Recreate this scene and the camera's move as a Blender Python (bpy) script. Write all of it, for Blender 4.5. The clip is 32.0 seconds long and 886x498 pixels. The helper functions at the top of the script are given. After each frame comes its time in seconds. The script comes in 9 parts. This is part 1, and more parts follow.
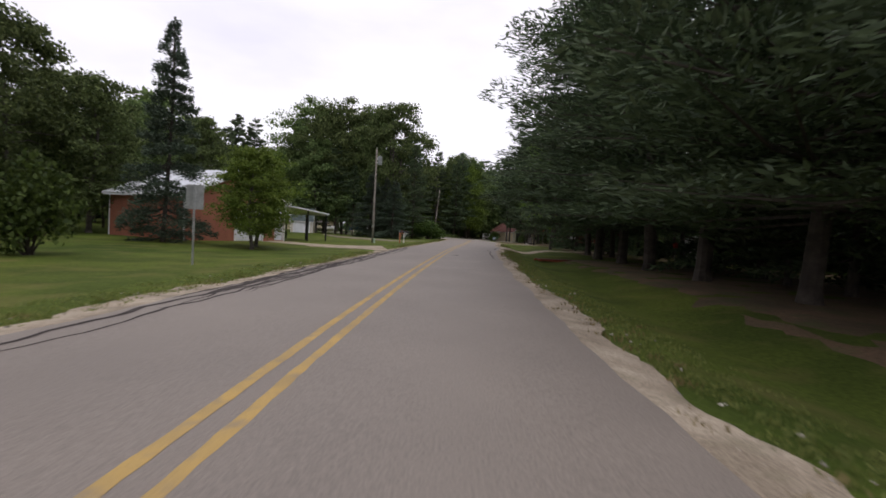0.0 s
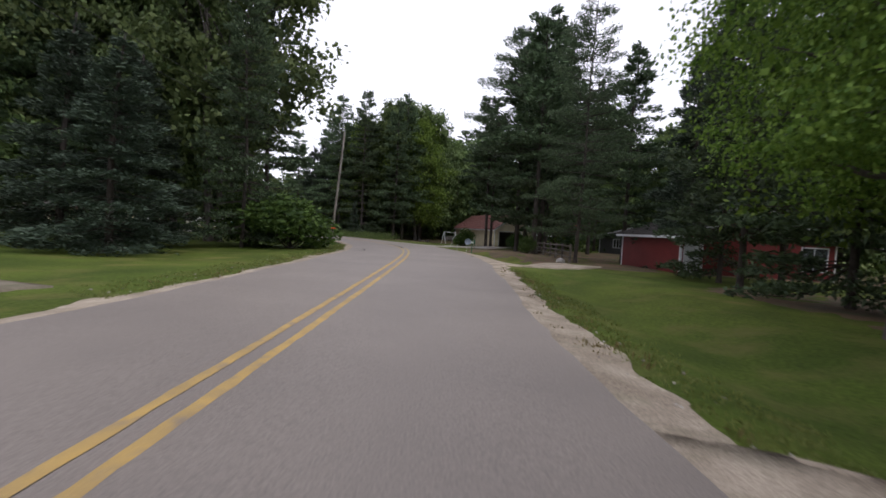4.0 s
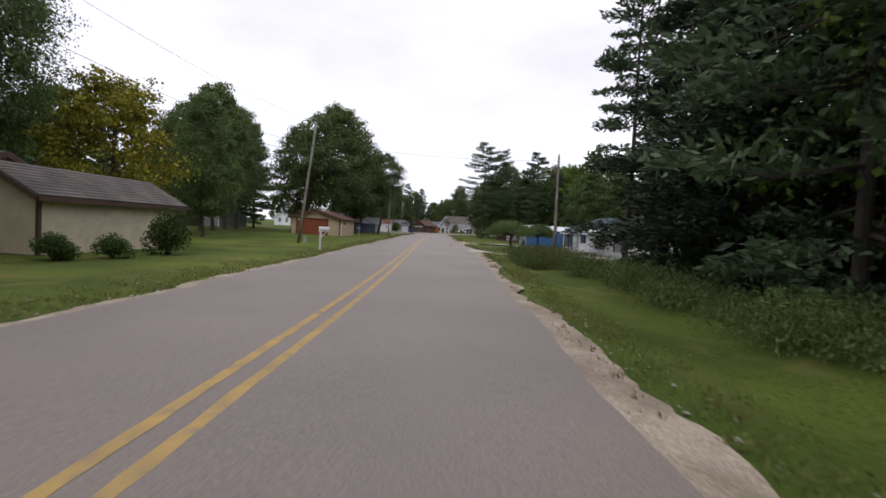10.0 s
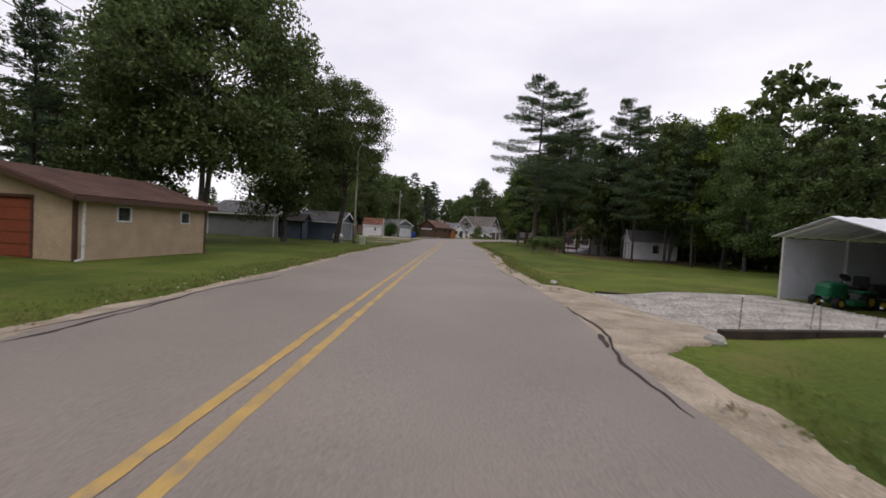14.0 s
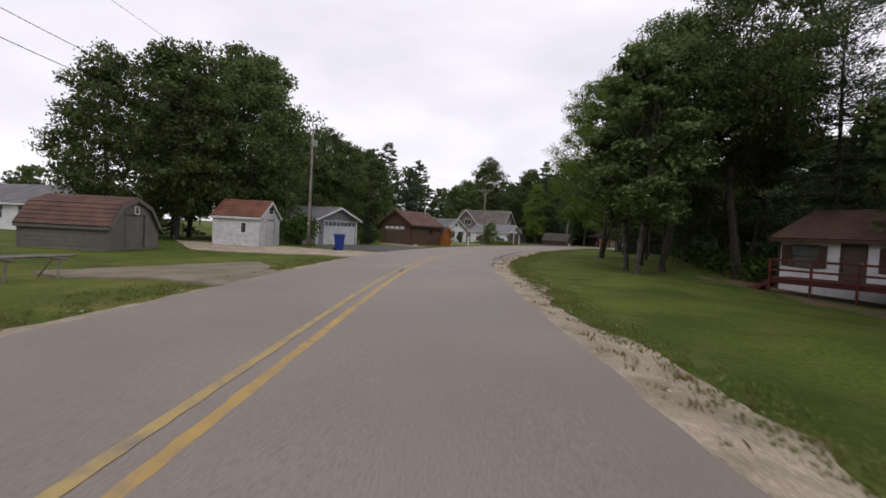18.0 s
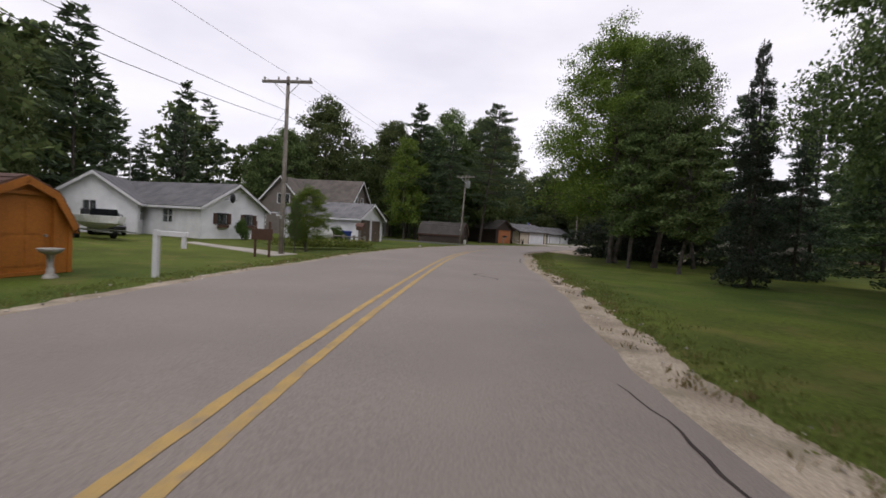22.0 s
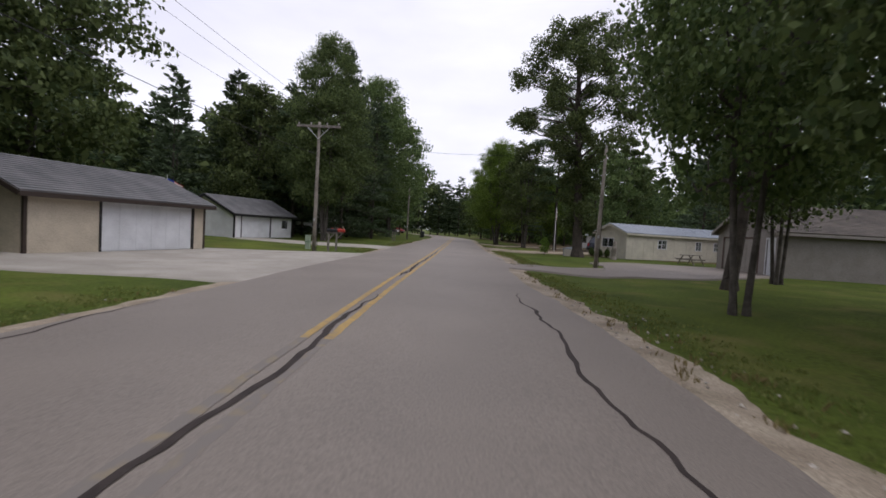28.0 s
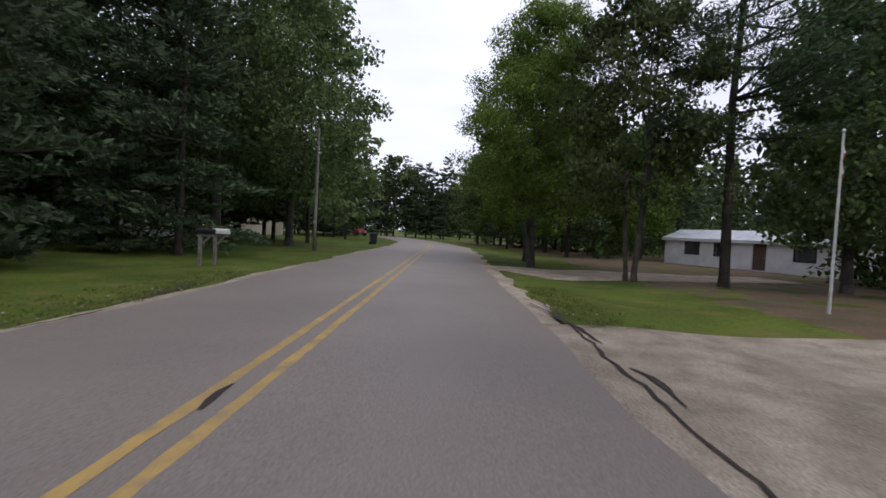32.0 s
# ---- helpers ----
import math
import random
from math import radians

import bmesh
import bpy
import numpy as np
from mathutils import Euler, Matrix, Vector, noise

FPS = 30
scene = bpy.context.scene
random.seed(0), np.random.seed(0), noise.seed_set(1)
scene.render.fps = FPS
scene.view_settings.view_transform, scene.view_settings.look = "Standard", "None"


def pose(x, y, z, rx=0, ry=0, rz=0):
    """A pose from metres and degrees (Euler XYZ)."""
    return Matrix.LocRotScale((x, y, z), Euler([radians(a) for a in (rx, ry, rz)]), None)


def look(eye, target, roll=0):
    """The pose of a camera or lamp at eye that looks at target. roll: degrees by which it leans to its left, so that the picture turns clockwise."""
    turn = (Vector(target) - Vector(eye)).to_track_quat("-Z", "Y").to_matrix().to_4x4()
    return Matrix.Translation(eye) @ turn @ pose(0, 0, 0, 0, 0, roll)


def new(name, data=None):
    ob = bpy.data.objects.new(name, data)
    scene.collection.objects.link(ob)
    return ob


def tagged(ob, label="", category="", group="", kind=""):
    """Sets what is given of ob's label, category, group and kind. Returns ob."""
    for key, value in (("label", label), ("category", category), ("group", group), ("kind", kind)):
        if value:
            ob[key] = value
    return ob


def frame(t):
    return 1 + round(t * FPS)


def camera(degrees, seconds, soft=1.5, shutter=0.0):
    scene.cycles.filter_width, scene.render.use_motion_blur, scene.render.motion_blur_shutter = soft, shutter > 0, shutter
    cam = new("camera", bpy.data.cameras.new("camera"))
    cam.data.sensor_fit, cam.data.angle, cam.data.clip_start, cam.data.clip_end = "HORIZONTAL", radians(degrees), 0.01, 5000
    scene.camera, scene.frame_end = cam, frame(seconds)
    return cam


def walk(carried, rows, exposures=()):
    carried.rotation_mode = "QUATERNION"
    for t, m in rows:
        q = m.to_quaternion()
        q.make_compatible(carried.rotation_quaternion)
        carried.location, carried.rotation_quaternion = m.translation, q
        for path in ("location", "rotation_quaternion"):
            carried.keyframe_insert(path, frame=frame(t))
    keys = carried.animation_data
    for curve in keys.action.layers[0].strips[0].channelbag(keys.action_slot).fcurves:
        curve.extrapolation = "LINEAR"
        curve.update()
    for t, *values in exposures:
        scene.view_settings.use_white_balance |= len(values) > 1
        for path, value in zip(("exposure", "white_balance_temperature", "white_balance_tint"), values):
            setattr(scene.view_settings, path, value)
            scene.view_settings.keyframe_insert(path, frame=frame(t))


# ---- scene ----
cam = camera(87.0, 32.0, soft=1.6, shutter=0.15)

# seconds, x, y, heading to the left of +y, pitch, roll
PATH = [
    (0.0, 0.000, 0.000, -0.00, -2.27, 3.18),
    (0.5, 0.184, 6.506, -1.70, -2.33, 3.41),
    (1.0, 0.515, 12.879, -2.48, -2.26, 3.05),
    (1.5, 0.912, 19.151, -3.57, -2.65, 3.03),
    (2.0, 1.402, 25.352, -4.29, -2.49, 3.04),
    (2.5, 1.965, 31.433, -4.99, -2.23, 2.99),
    (3.0, 2.611, 37.368, -5.43, -2.17, 2.68),
    (3.5, 3.262, 43.228, -5.66, -2.21, 3.09),
    (4.0, 3.875, 49.003, -5.07, -2.31, 3.28),
    (4.5, 4.423, 54.687, -4.56, -2.31, 3.28),
    (5.0, 4.919, 60.263, -4.21, -2.31, 3.28),
    (5.5, 5.346, 65.721, -3.34, -2.65, 3.32),
    (6.0, 5.537, 71.053, -0.48, -2.59, 3.19),
    (6.5, 5.424, 76.190, 3.66, -2.64, 3.23),
    (7.0, 4.908, 81.164, 8.65, -2.50, 3.59),
    (7.5, 3.985, 86.084, 14.27, -2.17, 3.43),
    (8.0, 2.600, 90.930, 19.38, -2.51, 4.15),
    (8.5, 0.820, 95.666, 24.01, -2.26, 4.74),
    (9.0, -1.372, 100.298, 28.69, -2.91, 3.39),
    (9.5, -4.013, 104.705, 34.70, -2.43, 3.37),
    (10.0, -7.036, 108.892, 38.56, -2.49, 3.30),
    (10.5, -10.268, 112.959, 40.05, -2.53, 3.64),
    (11.0, -13.564, 117.024, 40.54, -2.42, 3.69),
    (11.5, -16.915, 121.065, 40.53, -2.43, 3.07),
    (12.0, -20.350, 125.120, 40.76, -2.16, 2.98),
    (12.5, -23.829, 129.285, 40.58, -2.29, 3.23),
    (13.0, -27.373, 133.540, 40.50, -2.25, 2.81),
    (13.5, -30.967, 137.894, 40.43, -2.31, 3.25),
    (14.0, -34.576, 142.263, 40.51, -2.20, 3.40),
    (14.5, -38.153, 146.569, 40.42, -2.14, 3.07),
    (15.0, -41.771, 151.049, 39.75, -2.31, 3.28),
    (15.5, -45.443, 155.674, 39.48, -2.31, 3.28),
    (16.0, -49.202, 160.398, 39.88, -2.31, 3.28),
    (16.5, -53.079, 165.181, 40.52, -1.96, 3.27),
    (17.0, -56.955, 170.099, 40.25, -2.04, 3.26),
    (17.5, -60.834, 174.884, 40.13, -2.12, 3.12),
    (18.0, -64.633, 179.584, 40.19, -2.04, 2.94),
    (18.5, -68.346, 184.184, 40.40, -2.26, 2.47),
    (19.0, -71.970, 188.683, 39.96, -2.30, 2.48),
    (19.5, -75.388, 193.140, 37.69, -2.53, 3.53),
    (20.0, -78.546, 197.653, 34.90, -2.44, 3.06),
    (20.5, -81.386, 202.206, 31.68, -2.19, 3.23),
    (21.0, -83.943, 206.845, 28.22, -2.32, 2.79),
    (21.5, -86.262, 211.723, 24.98, -2.10, 3.14),
    (22.0, -88.324, 216.764, 21.90, -2.33, 3.36),
    (22.5, -90.133, 221.867, 19.92, -2.27, 3.33),
    (23.0, -91.549, 227.044, 17.44, -2.42, 3.06),
    (23.5, -92.980, 232.083, 15.92, -2.14, 3.18),
    (24.0, -94.232, 237.049, 14.12, -2.23, 3.11),
    (24.5, -95.316, 241.956, 12.63, -2.23, 3.14),
    (25.0, -96.232, 246.866, 10.46, -2.42, 3.56),
    (25.5, -96.934, 251.833, 7.43, -2.61, 3.41),
    (26.0, -97.361, 256.897, 3.89, -2.45, 3.44),
    (26.5, -97.344, 262.117, -0.20, -2.35, 4.29),
    (27.0, -97.049, 267.300, -4.34, -2.31, 3.28),
    (27.5, -96.408, 272.407, -7.99, -2.31, 3.28),
    (28.0, -95.493, 277.411, -10.77, -2.31, 3.28),
    (28.5, -94.405, 282.300, -12.38, -2.31, 3.73),
    (29.0, -93.176, 287.055, -12.66, -2.37, 3.45),
    (29.5, -92.063, 291.793, -12.58, -2.33, 3.49),
    (30.0, -91.033, 296.517, -12.70, -2.34, 3.26),
    (30.5, -89.985, 301.113, -12.72, -2.23, 3.49),
    (31.0, -88.896, 305.545, -12.81, -2.21, 3.38),
    (31.5, -87.844, 309.889, -12.59, -2.28, 3.23),
    (32.0, -86.819, 314.122, -12.21, -2.07, 3.07),
]
EYE = 1.4


def carried_pose(x, y, heading, pitch, roll):
    h, p = radians(heading), radians(pitch)
    way = Vector((-math.sin(h) * math.cos(p), math.cos(h) * math.cos(p), math.sin(p)))
    eye = Vector((x, y, EYE))
    return look(eye, eye + way, roll)


# seconds, stops, kelvin, tint
EXPOSURES = [
    (0.0, 0.15, 6500, 10), (2.0, 0.26, 6350, 10), (4.0, 0.4, 6150, 10), (6.0, 0.52, 6050, 10), (8.0, 0.47, 6050, 10), (10.0, 0.18, 6300, 10), (12.0, 0.0, 6550, 10),
    (24.0, 0.0, 6500, 10), (26.0, 0.1, 6200, 10), (28.0, 0.05, 6250, 10), (31.0, 0.1, 6000, 10), (32.0, 0.12, 5950, 10),
]
walk(cam, [(r[0], carried_pose(*r[1:])) for r in PATH], EXPOSURES)

# ---- overcast sky ----
world = bpy.data.worlds.new("overcast_sky")
scene.world = world
world.use_nodes = True
wn, wl = world.node_tree.nodes, world.node_tree.links
wn.clear()
SUN_HEIGHT, SUN_TURN = radians(48), radians(150)
sky = wn.new("ShaderNodeTexSky")
sky.sky_type, sky.sun_disc = "NISHITA", False
sky.sun_elevation, sky.sun_rotation = SUN_HEIGHT, SUN_TURN
sky_level = wn.new("ShaderNodeMix")
sky_level.data_type, sky_level.blend_type = "RGBA", "MULTIPLY"
sky_level.inputs[0].default_value = 1.0
sky_level.inputs[7].default_value = (0.09, 0.09, 0.09, 1)
wl.new(sky.outputs[0], sky_level.inputs[6])
coord = wn.new("ShaderNodeTexCoord")
stretch = wn.new("ShaderNodeMapping")
stretch.inputs["Scale"].default_value = (1.3, 1.3, 3.5)
clouds = wn.new("ShaderNodeTexNoise")
clouds.inputs["Scale"].default_value, clouds.inputs["Detail"].default_value = 1.6, 5
wl.new(coord.outputs["Generated"], stretch.inputs[0])
wl.new(stretch.outputs[0], clouds.inputs["Vector"])
veil = wn.new("ShaderNodeValToRGB")
veil.color_ramp.elements[0].position, veil.color_ramp.elements[0].color = 0.3, (0.89, 0.85, 0.97, 1)
veil.color_ramp.elements[1].position, veil.color_ramp.elements[1].color = 0.62, (1.14, 1.10, 1.17, 1)
wl.new(clouds.outputs[0], veil.inputs[0])
cover = wn.new("ShaderNodeMix")
cover.data_type = "RGBA"
cover.inputs[0].default_value = 0.88
wl.new(sky_level.outputs[2], cover.inputs[6])
wl.new(veil.outputs[0], cover.inputs[7])
back = wn.new("ShaderNodeBackground")
back.inputs["Strength"].default_value = 1.0
wl.new(cover.outputs[2], back.inputs["Color"])
wout = wn.new("ShaderNodeOutputWorld")
wl.new(back.outputs[0], wout.inputs["Surface"])

sun_data = bpy.data.lights.new("veiled_sun", "SUN")
sun_data.energy, sun_data.angle, sun_data.color = 0.7, radians(25), (1.0, 0.97, 0.92)
sun = new("veiled_sun", sun_data)
sun.matrix_world = look((0, 0, 80), (-30 * math.sin(SUN_TURN), 80 - 60, 40))

# ---- materials ----
def material(name, base, second=None, rough=0.7, metal=0.0, scale=3.0, fine=40.0, bump=0.2, mix=0.5, spread=0.0, island=0.0, spec=0.3, stains=0.0, stain_tint=(0.10, 0.09, 0.08), speck_mix=0.35):
    """A surface with two scales of variation: broad patches and grain, with relief from the grain."""
    m = bpy.data.materials.new(name)
    m.use_nodes = True
    n, l = m.node_tree.nodes, m.node_tree.links
    b = n["Principled BSDF"]
    b.inputs["Roughness"].default_value, b.inputs["Metallic"].default_value = rough, metal
    b.inputs["Specular IOR Level"].default_value = spec
    tc = n.new("ShaderNodeTexCoord")
    broad, grain = n.new("ShaderNodeTexNoise"), n.new("ShaderNodeTexNoise")
    for node, s, d in ((broad, scale, 4), (grain, fine, 3)):
        node.inputs["Scale"].default_value, node.inputs["Detail"].default_value = s, d
        l.new(tc.outputs["Object"], node.inputs["Vector"])
    second = second or tuple(c * 0.72 for c in base)
    ramp = n.new("ShaderNodeValToRGB")
    ramp.color_ramp.elements[0].position, ramp.color_ramp.elements[0].color = 0.36, (*second, 1)
    ramp.color_ramp.elements[1].position, ramp.color_ramp.elements[1].color = 0.36 + mix * 0.55, (*base, 1)
    l.new(broad.outputs[0], ramp.inputs[0])
    speck = n.new("ShaderNodeMix")
    speck.data_type, speck.blend_type = "RGBA", "OVERLAY"
    speck.inputs[0].default_value = speck_mix
    l.new(ramp.outputs[0], speck.inputs[6])
    l.new(grain.outputs[0], speck.inputs[7])
    last = speck.outputs[2]
    if stains:
        dirt = n.new("ShaderNodeTexNoise")
        dirt.inputs["Scale"].default_value, dirt.inputs["Detail"].default_value = scale * 2.3, 8
        l.new(tc.outputs["Object"], dirt.inputs["Vector"])
        cut = n.new("ShaderNodeMapRange")
        cut.inputs[1].default_value, cut.inputs[2].default_value = 0.52, 0.72
        cut.inputs[4].default_value = stains
        l.new(dirt.outputs[0], cut.inputs[0])
        over = n.new("ShaderNodeMix")
        over.data_type = "RGBA"
        over.inputs[7].default_value = (*stain_tint, 1)
        l.new(cut.outputs[0], over.inputs[0])
        l.new(last, over.inputs[6])
        last = over.outputs[2]
    if spread or island:
        hsv = n.new("ShaderNodeHueSaturation")
        chance = n.new("ShaderNodeObjectInfo").outputs["Random"] if spread else n.new("ShaderNodeNewGeometry").outputs["Random Per Island"]
        value = n.new("ShaderNodeMapRange")
        value.inputs[3].default_value, value.inputs[4].default_value = 1 - (spread or island), 1 + (spread or island)
        l.new(chance, value.inputs[0])
        l.new(value.outputs[0], hsv.inputs["Value"])
        l.new(last, hsv.inputs["Color"])
        last = hsv.outputs[0]
    l.new(last, b.inputs["Base Color"])
    if bump:
        relief = n.new("ShaderNodeBump")
        relief.inputs["Strength"].default_value, relief.inputs["Distance"].default_value = bump, 0.02
        l.new(grain.outputs[0], relief.inputs["Height"])
        l.new(relief.outputs[0], b.inputs["Normal"])
    return m


def foliage(name, dark, light, see=0.25, rough=0.6, spread=0.25):
    """Leaves: each leaf and each tree takes its own shade, and some light passes through."""
    m = bpy.data.materials.new(name)
    m.use_nodes = True
    n, l = m.node_tree.nodes, m.node_tree.links
    b = n["Principled BSDF"]
    b.inputs["Roughness"].default_value, b.inputs["Specular IOR Level"].default_value = rough, 0.2
    leaf, tree = n.new("ShaderNodeNewGeometry"), n.new("ShaderNodeObjectInfo")
    tint = n.new("ShaderNodeMix")
    tint.data_type = "RGBA"
    tint.inputs[6].default_value, tint.inputs[7].default_value = (*dark, 1), (*light, 1)
    l.new(leaf.outputs["Random Per Island"], tint.inputs[0])
    value = n.new("ShaderNodeMapRange")
    value.inputs[3].default_value, value.inputs[4].default_value = 1 - spread, 1 + spread
    l.new(tree.outputs["Random"], value.inputs[0])
    hsv = n.new("ShaderNodeHueSaturation")
    l.new(value.outputs[0], hsv.inputs["Value"])
    hue = n.new("ShaderNodeMapRange")
    hue.inputs[3].default_value, hue.inputs[4].default_value = 0.485, 0.51
    l.new(tree.outputs["Random"], hue.inputs[0])
    l.new(hue.outputs[0], hsv.inputs["Hue"])
    l.new(tint.outputs[2], hsv.inputs["Color"])
    l.new(hsv.outputs[0], b.inputs["Base Color"])
    thin = n.new("ShaderNodeBsdfTranslucent")
    l.new(hsv.outputs[0], thin.inputs["Color"])
    both = n.new("ShaderNodeMixShader")
    both.inputs[0].default_value = see
    l.new(b.outputs[0], both.inputs[1])
    l.new(thin.outputs[0], both.inputs[2])
    l.new(both.outputs[0], n["Material Output"].inputs["Surface"])
    return m


def glass(name, tint=(0.55, 0.6, 0.6)):
    m = bpy.data.materials.new(name)
    m.use_nodes = True
    b = m.node_tree.nodes["Principled BSDF"]
    b.inputs["Base Color"].default_value = (*tint, 1)
    b.inputs["Roughness"].default_value, b.inputs["Transmission Weight"].default_value = 0.04, 0.9
    return m


# ---- mesh building ----
class Shape:
    """Collects corners and faces of one mesh."""

    def __init__(self):
        self.v, self.f = [], []

    def solid(self, bottom, top):
        """Closes two loops of equally many corners into a solid."""
        k, n = len(self.v), len(bottom)
        self.v += [tuple(p) for p in bottom] + [tuple(p) for p in top]
        self.f += [tuple(range(k + n - 1, k - 1, -1)), tuple(range(k + n, k + 2 * n))]
        self.f += [(k + i, k + (i + 1) % n, k + n + (i + 1) % n, k + n + i) for i in range(n)]
        return self

    def box(self, x0, y0, z0, x1, y1, z1, bevel=0.0):
        if not bevel:
            return self.solid([(x0, y0, z0), (x1, y0, z0), (x1, y1, z0), (x0, y1, z0)], [(x0, y0, z1), (x1, y0, z1), (x1, y1, z1), (x0, y1, z1)])
        e = bevel

        def ring(i, z):
            return [(x0 + i, y0 + e, z), (x0 + e, y0 + i, z), (x1 - e, y0 + i, z), (x1 - i, y0 + e, z), (x1 - i, y1 - e, z), (x1 - e, y1 - i, z), (x0 + e, y1 - i, z), (x0 + i, y1 - e, z)]

        return self.rings([ring(e * 0.6, z0), ring(0, z0 + e), ring(0, z1 - e), ring(e * 0.6, z1)])

    def rings(self, loops, caps=True):
        """A skin over loops of equally many corners."""
        k, n = len(self.v), len(loops[0])
        for loop in loops:
            self.v += [tuple(p) for p in loop]
        for a in range(len(loops) - 1):
            for i in range(n):
                j = (i + 1) % n
                self.f.append((k + a * n + i, k + a * n + j, k + (a + 1) * n + j, k + (a + 1) * n + i))
        if caps:
            self.f += [tuple(range(k + n - 1, k - 1, -1)), tuple(range(k + (len(loops) - 1) * n, k + len(loops) * n))]
        return self

    def tube(self, a, b, ra, rb=None, sides=8):
        """A tapered round bar from a to b."""
        a, b = Vector(a), Vector(b)
        rb = ra if rb is None else rb
        way = (b - a).normalized()
        side = way.orthogonal().normalized()
        other = way.cross(side)
        turn = [(math.cos(2 * math.pi * i / sides), math.sin(2 * math.pi * i / sides)) for i in range(sides)]
        return self.rings([[a + (side * c + other * s) * ra for c, s in turn], [b + (side * c + other * s) * rb for c, s in turn]])

    def weld(self):
        """Joins corners that lie in one place."""
        spots, turn, kept = {}, [], []
        for p in self.v:
            key = (round(p[0], 3), round(p[1], 3), round(p[2], 3))
            if key not in spots:
                spots[key] = len(kept)
                kept.append(p)
            turn.append(spots[key])
        faces, seen = [], set()
        for f in self.f:
            g = list(dict.fromkeys(turn[i] for i in f))
            if len(g) > 2:
                faces.append(tuple(g))
        self.v, self.f = kept, faces
        return self

    def mesh(self, name):
        me = bpy.data.meshes.new(name)
        me.from_pydata(self.v, [], self.f)
        me.update()
        return me


def part(name, shape, mat, parent=None, label="", smooth=False):
    """Links a shape as one mesh object under a thing or a part."""
    me = shape.mesh(name) if isinstance(shape, Shape) else shape
    if mat and not me.materials:
        me.materials.append(mat)
    if smooth:
        me.polygons.foreach_set("use_smooth", [True] * len(me.polygons))
    ob = new(name, me)
    if parent:
        ob.parent = parent
    if label:
        ob["label"] = label
    return ob


def thing(name, label, category, x, y, z=None, turn=0.0, group="", kind=""):
    """The base of a thing: an empty at its foot, to which its parts are tied."""
    ob = new(name)
    ob.empty_display_size = 0.2
    ob.matrix_basis = pose(x, y, ground_height(x, y) if z is None else z, 0, 0, turn)
    return tagged(ob, label, category, group, kind)

# ---- the road's line ----
CENTRE = [
    (-1.9, -80.0), (-1.8, -40.0), (-1.75, -12.0), (-1.55, 3.37), (-0.91, 16.32), (-0.46, 22.56), (-0.02, 28.80), (0.47, 34.94), (1.02, 40.92), (2.45, 55.2), (3.69, 69.08),
    (4.04, 74.39), (4.08, 79.48), (3.51, 84.40), (0.36, 93.66), (-4.54, 102.21), (-13.67, 114.37), (-23.76, 126.67), (-30.78, 135.10),
    (-37.95, 143.81), (-49.0, 157.4), (-60.40, 171.63), (-68.17, 181.05), (-75.54, 190.11), (-81.94, 199.33), (-86.99, 209.04),
    (-90.99, 219.30), (-94.25, 229.68), (-97.14, 239.72), (-99.11, 249.58), (-99.88, 259.94), (-99.2, 267.4), (-95.35, 285.89), (-91.95, 300.14),
    (-87.85, 317.81), (-82.6, 341.0), (-77.5, 365.0), (-77.5, 390.0), (-82.0, 420.0), (-92.0, 460.0), (-104.0, 500.0),
]


def smooth_line(points, step=0.5):
    p = np.array(points, float)
    out = []
    for i in range(len(p) - 1):
        a, b, c, d = p[max(i - 1, 0)], p[i], p[i + 1], p[min(i + 2, len(p) - 1)]
        n = max(2, int(np.hypot(*(c - b)) / 0.25))
        m0, m1 = (c - a) / 2, (d - b) / 2
        reach = np.hypot(*(c - b))
        m0 *= reach / max(np.hypot(*(c - a)) / 2, 1e-6) if np.hypot(*m0) else 1
        m1 *= reach / max(np.hypot(*(d - b)) / 2, 1e-6) if np.hypot(*m1) else 1
        for k in range(n):
            u = k / n
            out.append((2 * u**3 - 3 * u**2 + 1) * b + (u**3 - 2 * u**2 + u) * m0 + (-2 * u**3 + 3 * u**2) * c + (u**3 - u**2) * m1)
    out = np.array(out + [p[-1]])
    far = np.r_[0, np.cumsum(np.hypot(*np.diff(out, axis=0).T))]
    s = np.arange(0, far[-1], step)
    line = np.c_[np.interp(s, far, out[:, 0]), np.interp(s, far, out[:, 1])]
    weights = np.exp(-0.5 * (np.arange(-16, 17) / 7.0) ** 2)
    weights /= weights.sum()
    padded = np.pad(line, ((16, 16), (0, 0)), mode="reflect", reflect_type="odd")
    return np.c_[np.convolve(padded[:, 0], weights, "valid"), np.convolve(padded[:, 1], weights, "valid")]


STEP = 0.5
LINE = smooth_line(CENTRE, STEP)
WAY = np.gradient(LINE, axis=0)
WAY /= np.hypot(WAY[:, 0], WAY[:, 1])[:, None]
SIDE = np.c_[WAY[:, 1], -WAY[:, 0]]
ZERO = int(np.argmin(np.hypot(LINE[:, 0] + 1.7, LINE[:, 1])))


def along(s, d):
    """The place s metres along the road from where the drive begins and d metres to the right of its middle."""
    i = min(max(s / STEP + ZERO, 0), len(LINE) - 1.001)
    k, u = int(i), i - int(i)
    p = LINE[k] * (1 - u) + LINE[k + 1] * u
    q = SIDE[k] * (1 - u) + SIDE[k + 1] * u
    return p[0] + q[0] * d, p[1] + q[1] * d


def road_place(x, y):
    """How far along the road a place lies, and how far to the right of its middle."""
    off = LINE - (x, y)
    k = int(np.argmin((off**2).sum(1)))
    return (k - ZERO) * STEP, float(-(off[k] @ SIDE[k]))


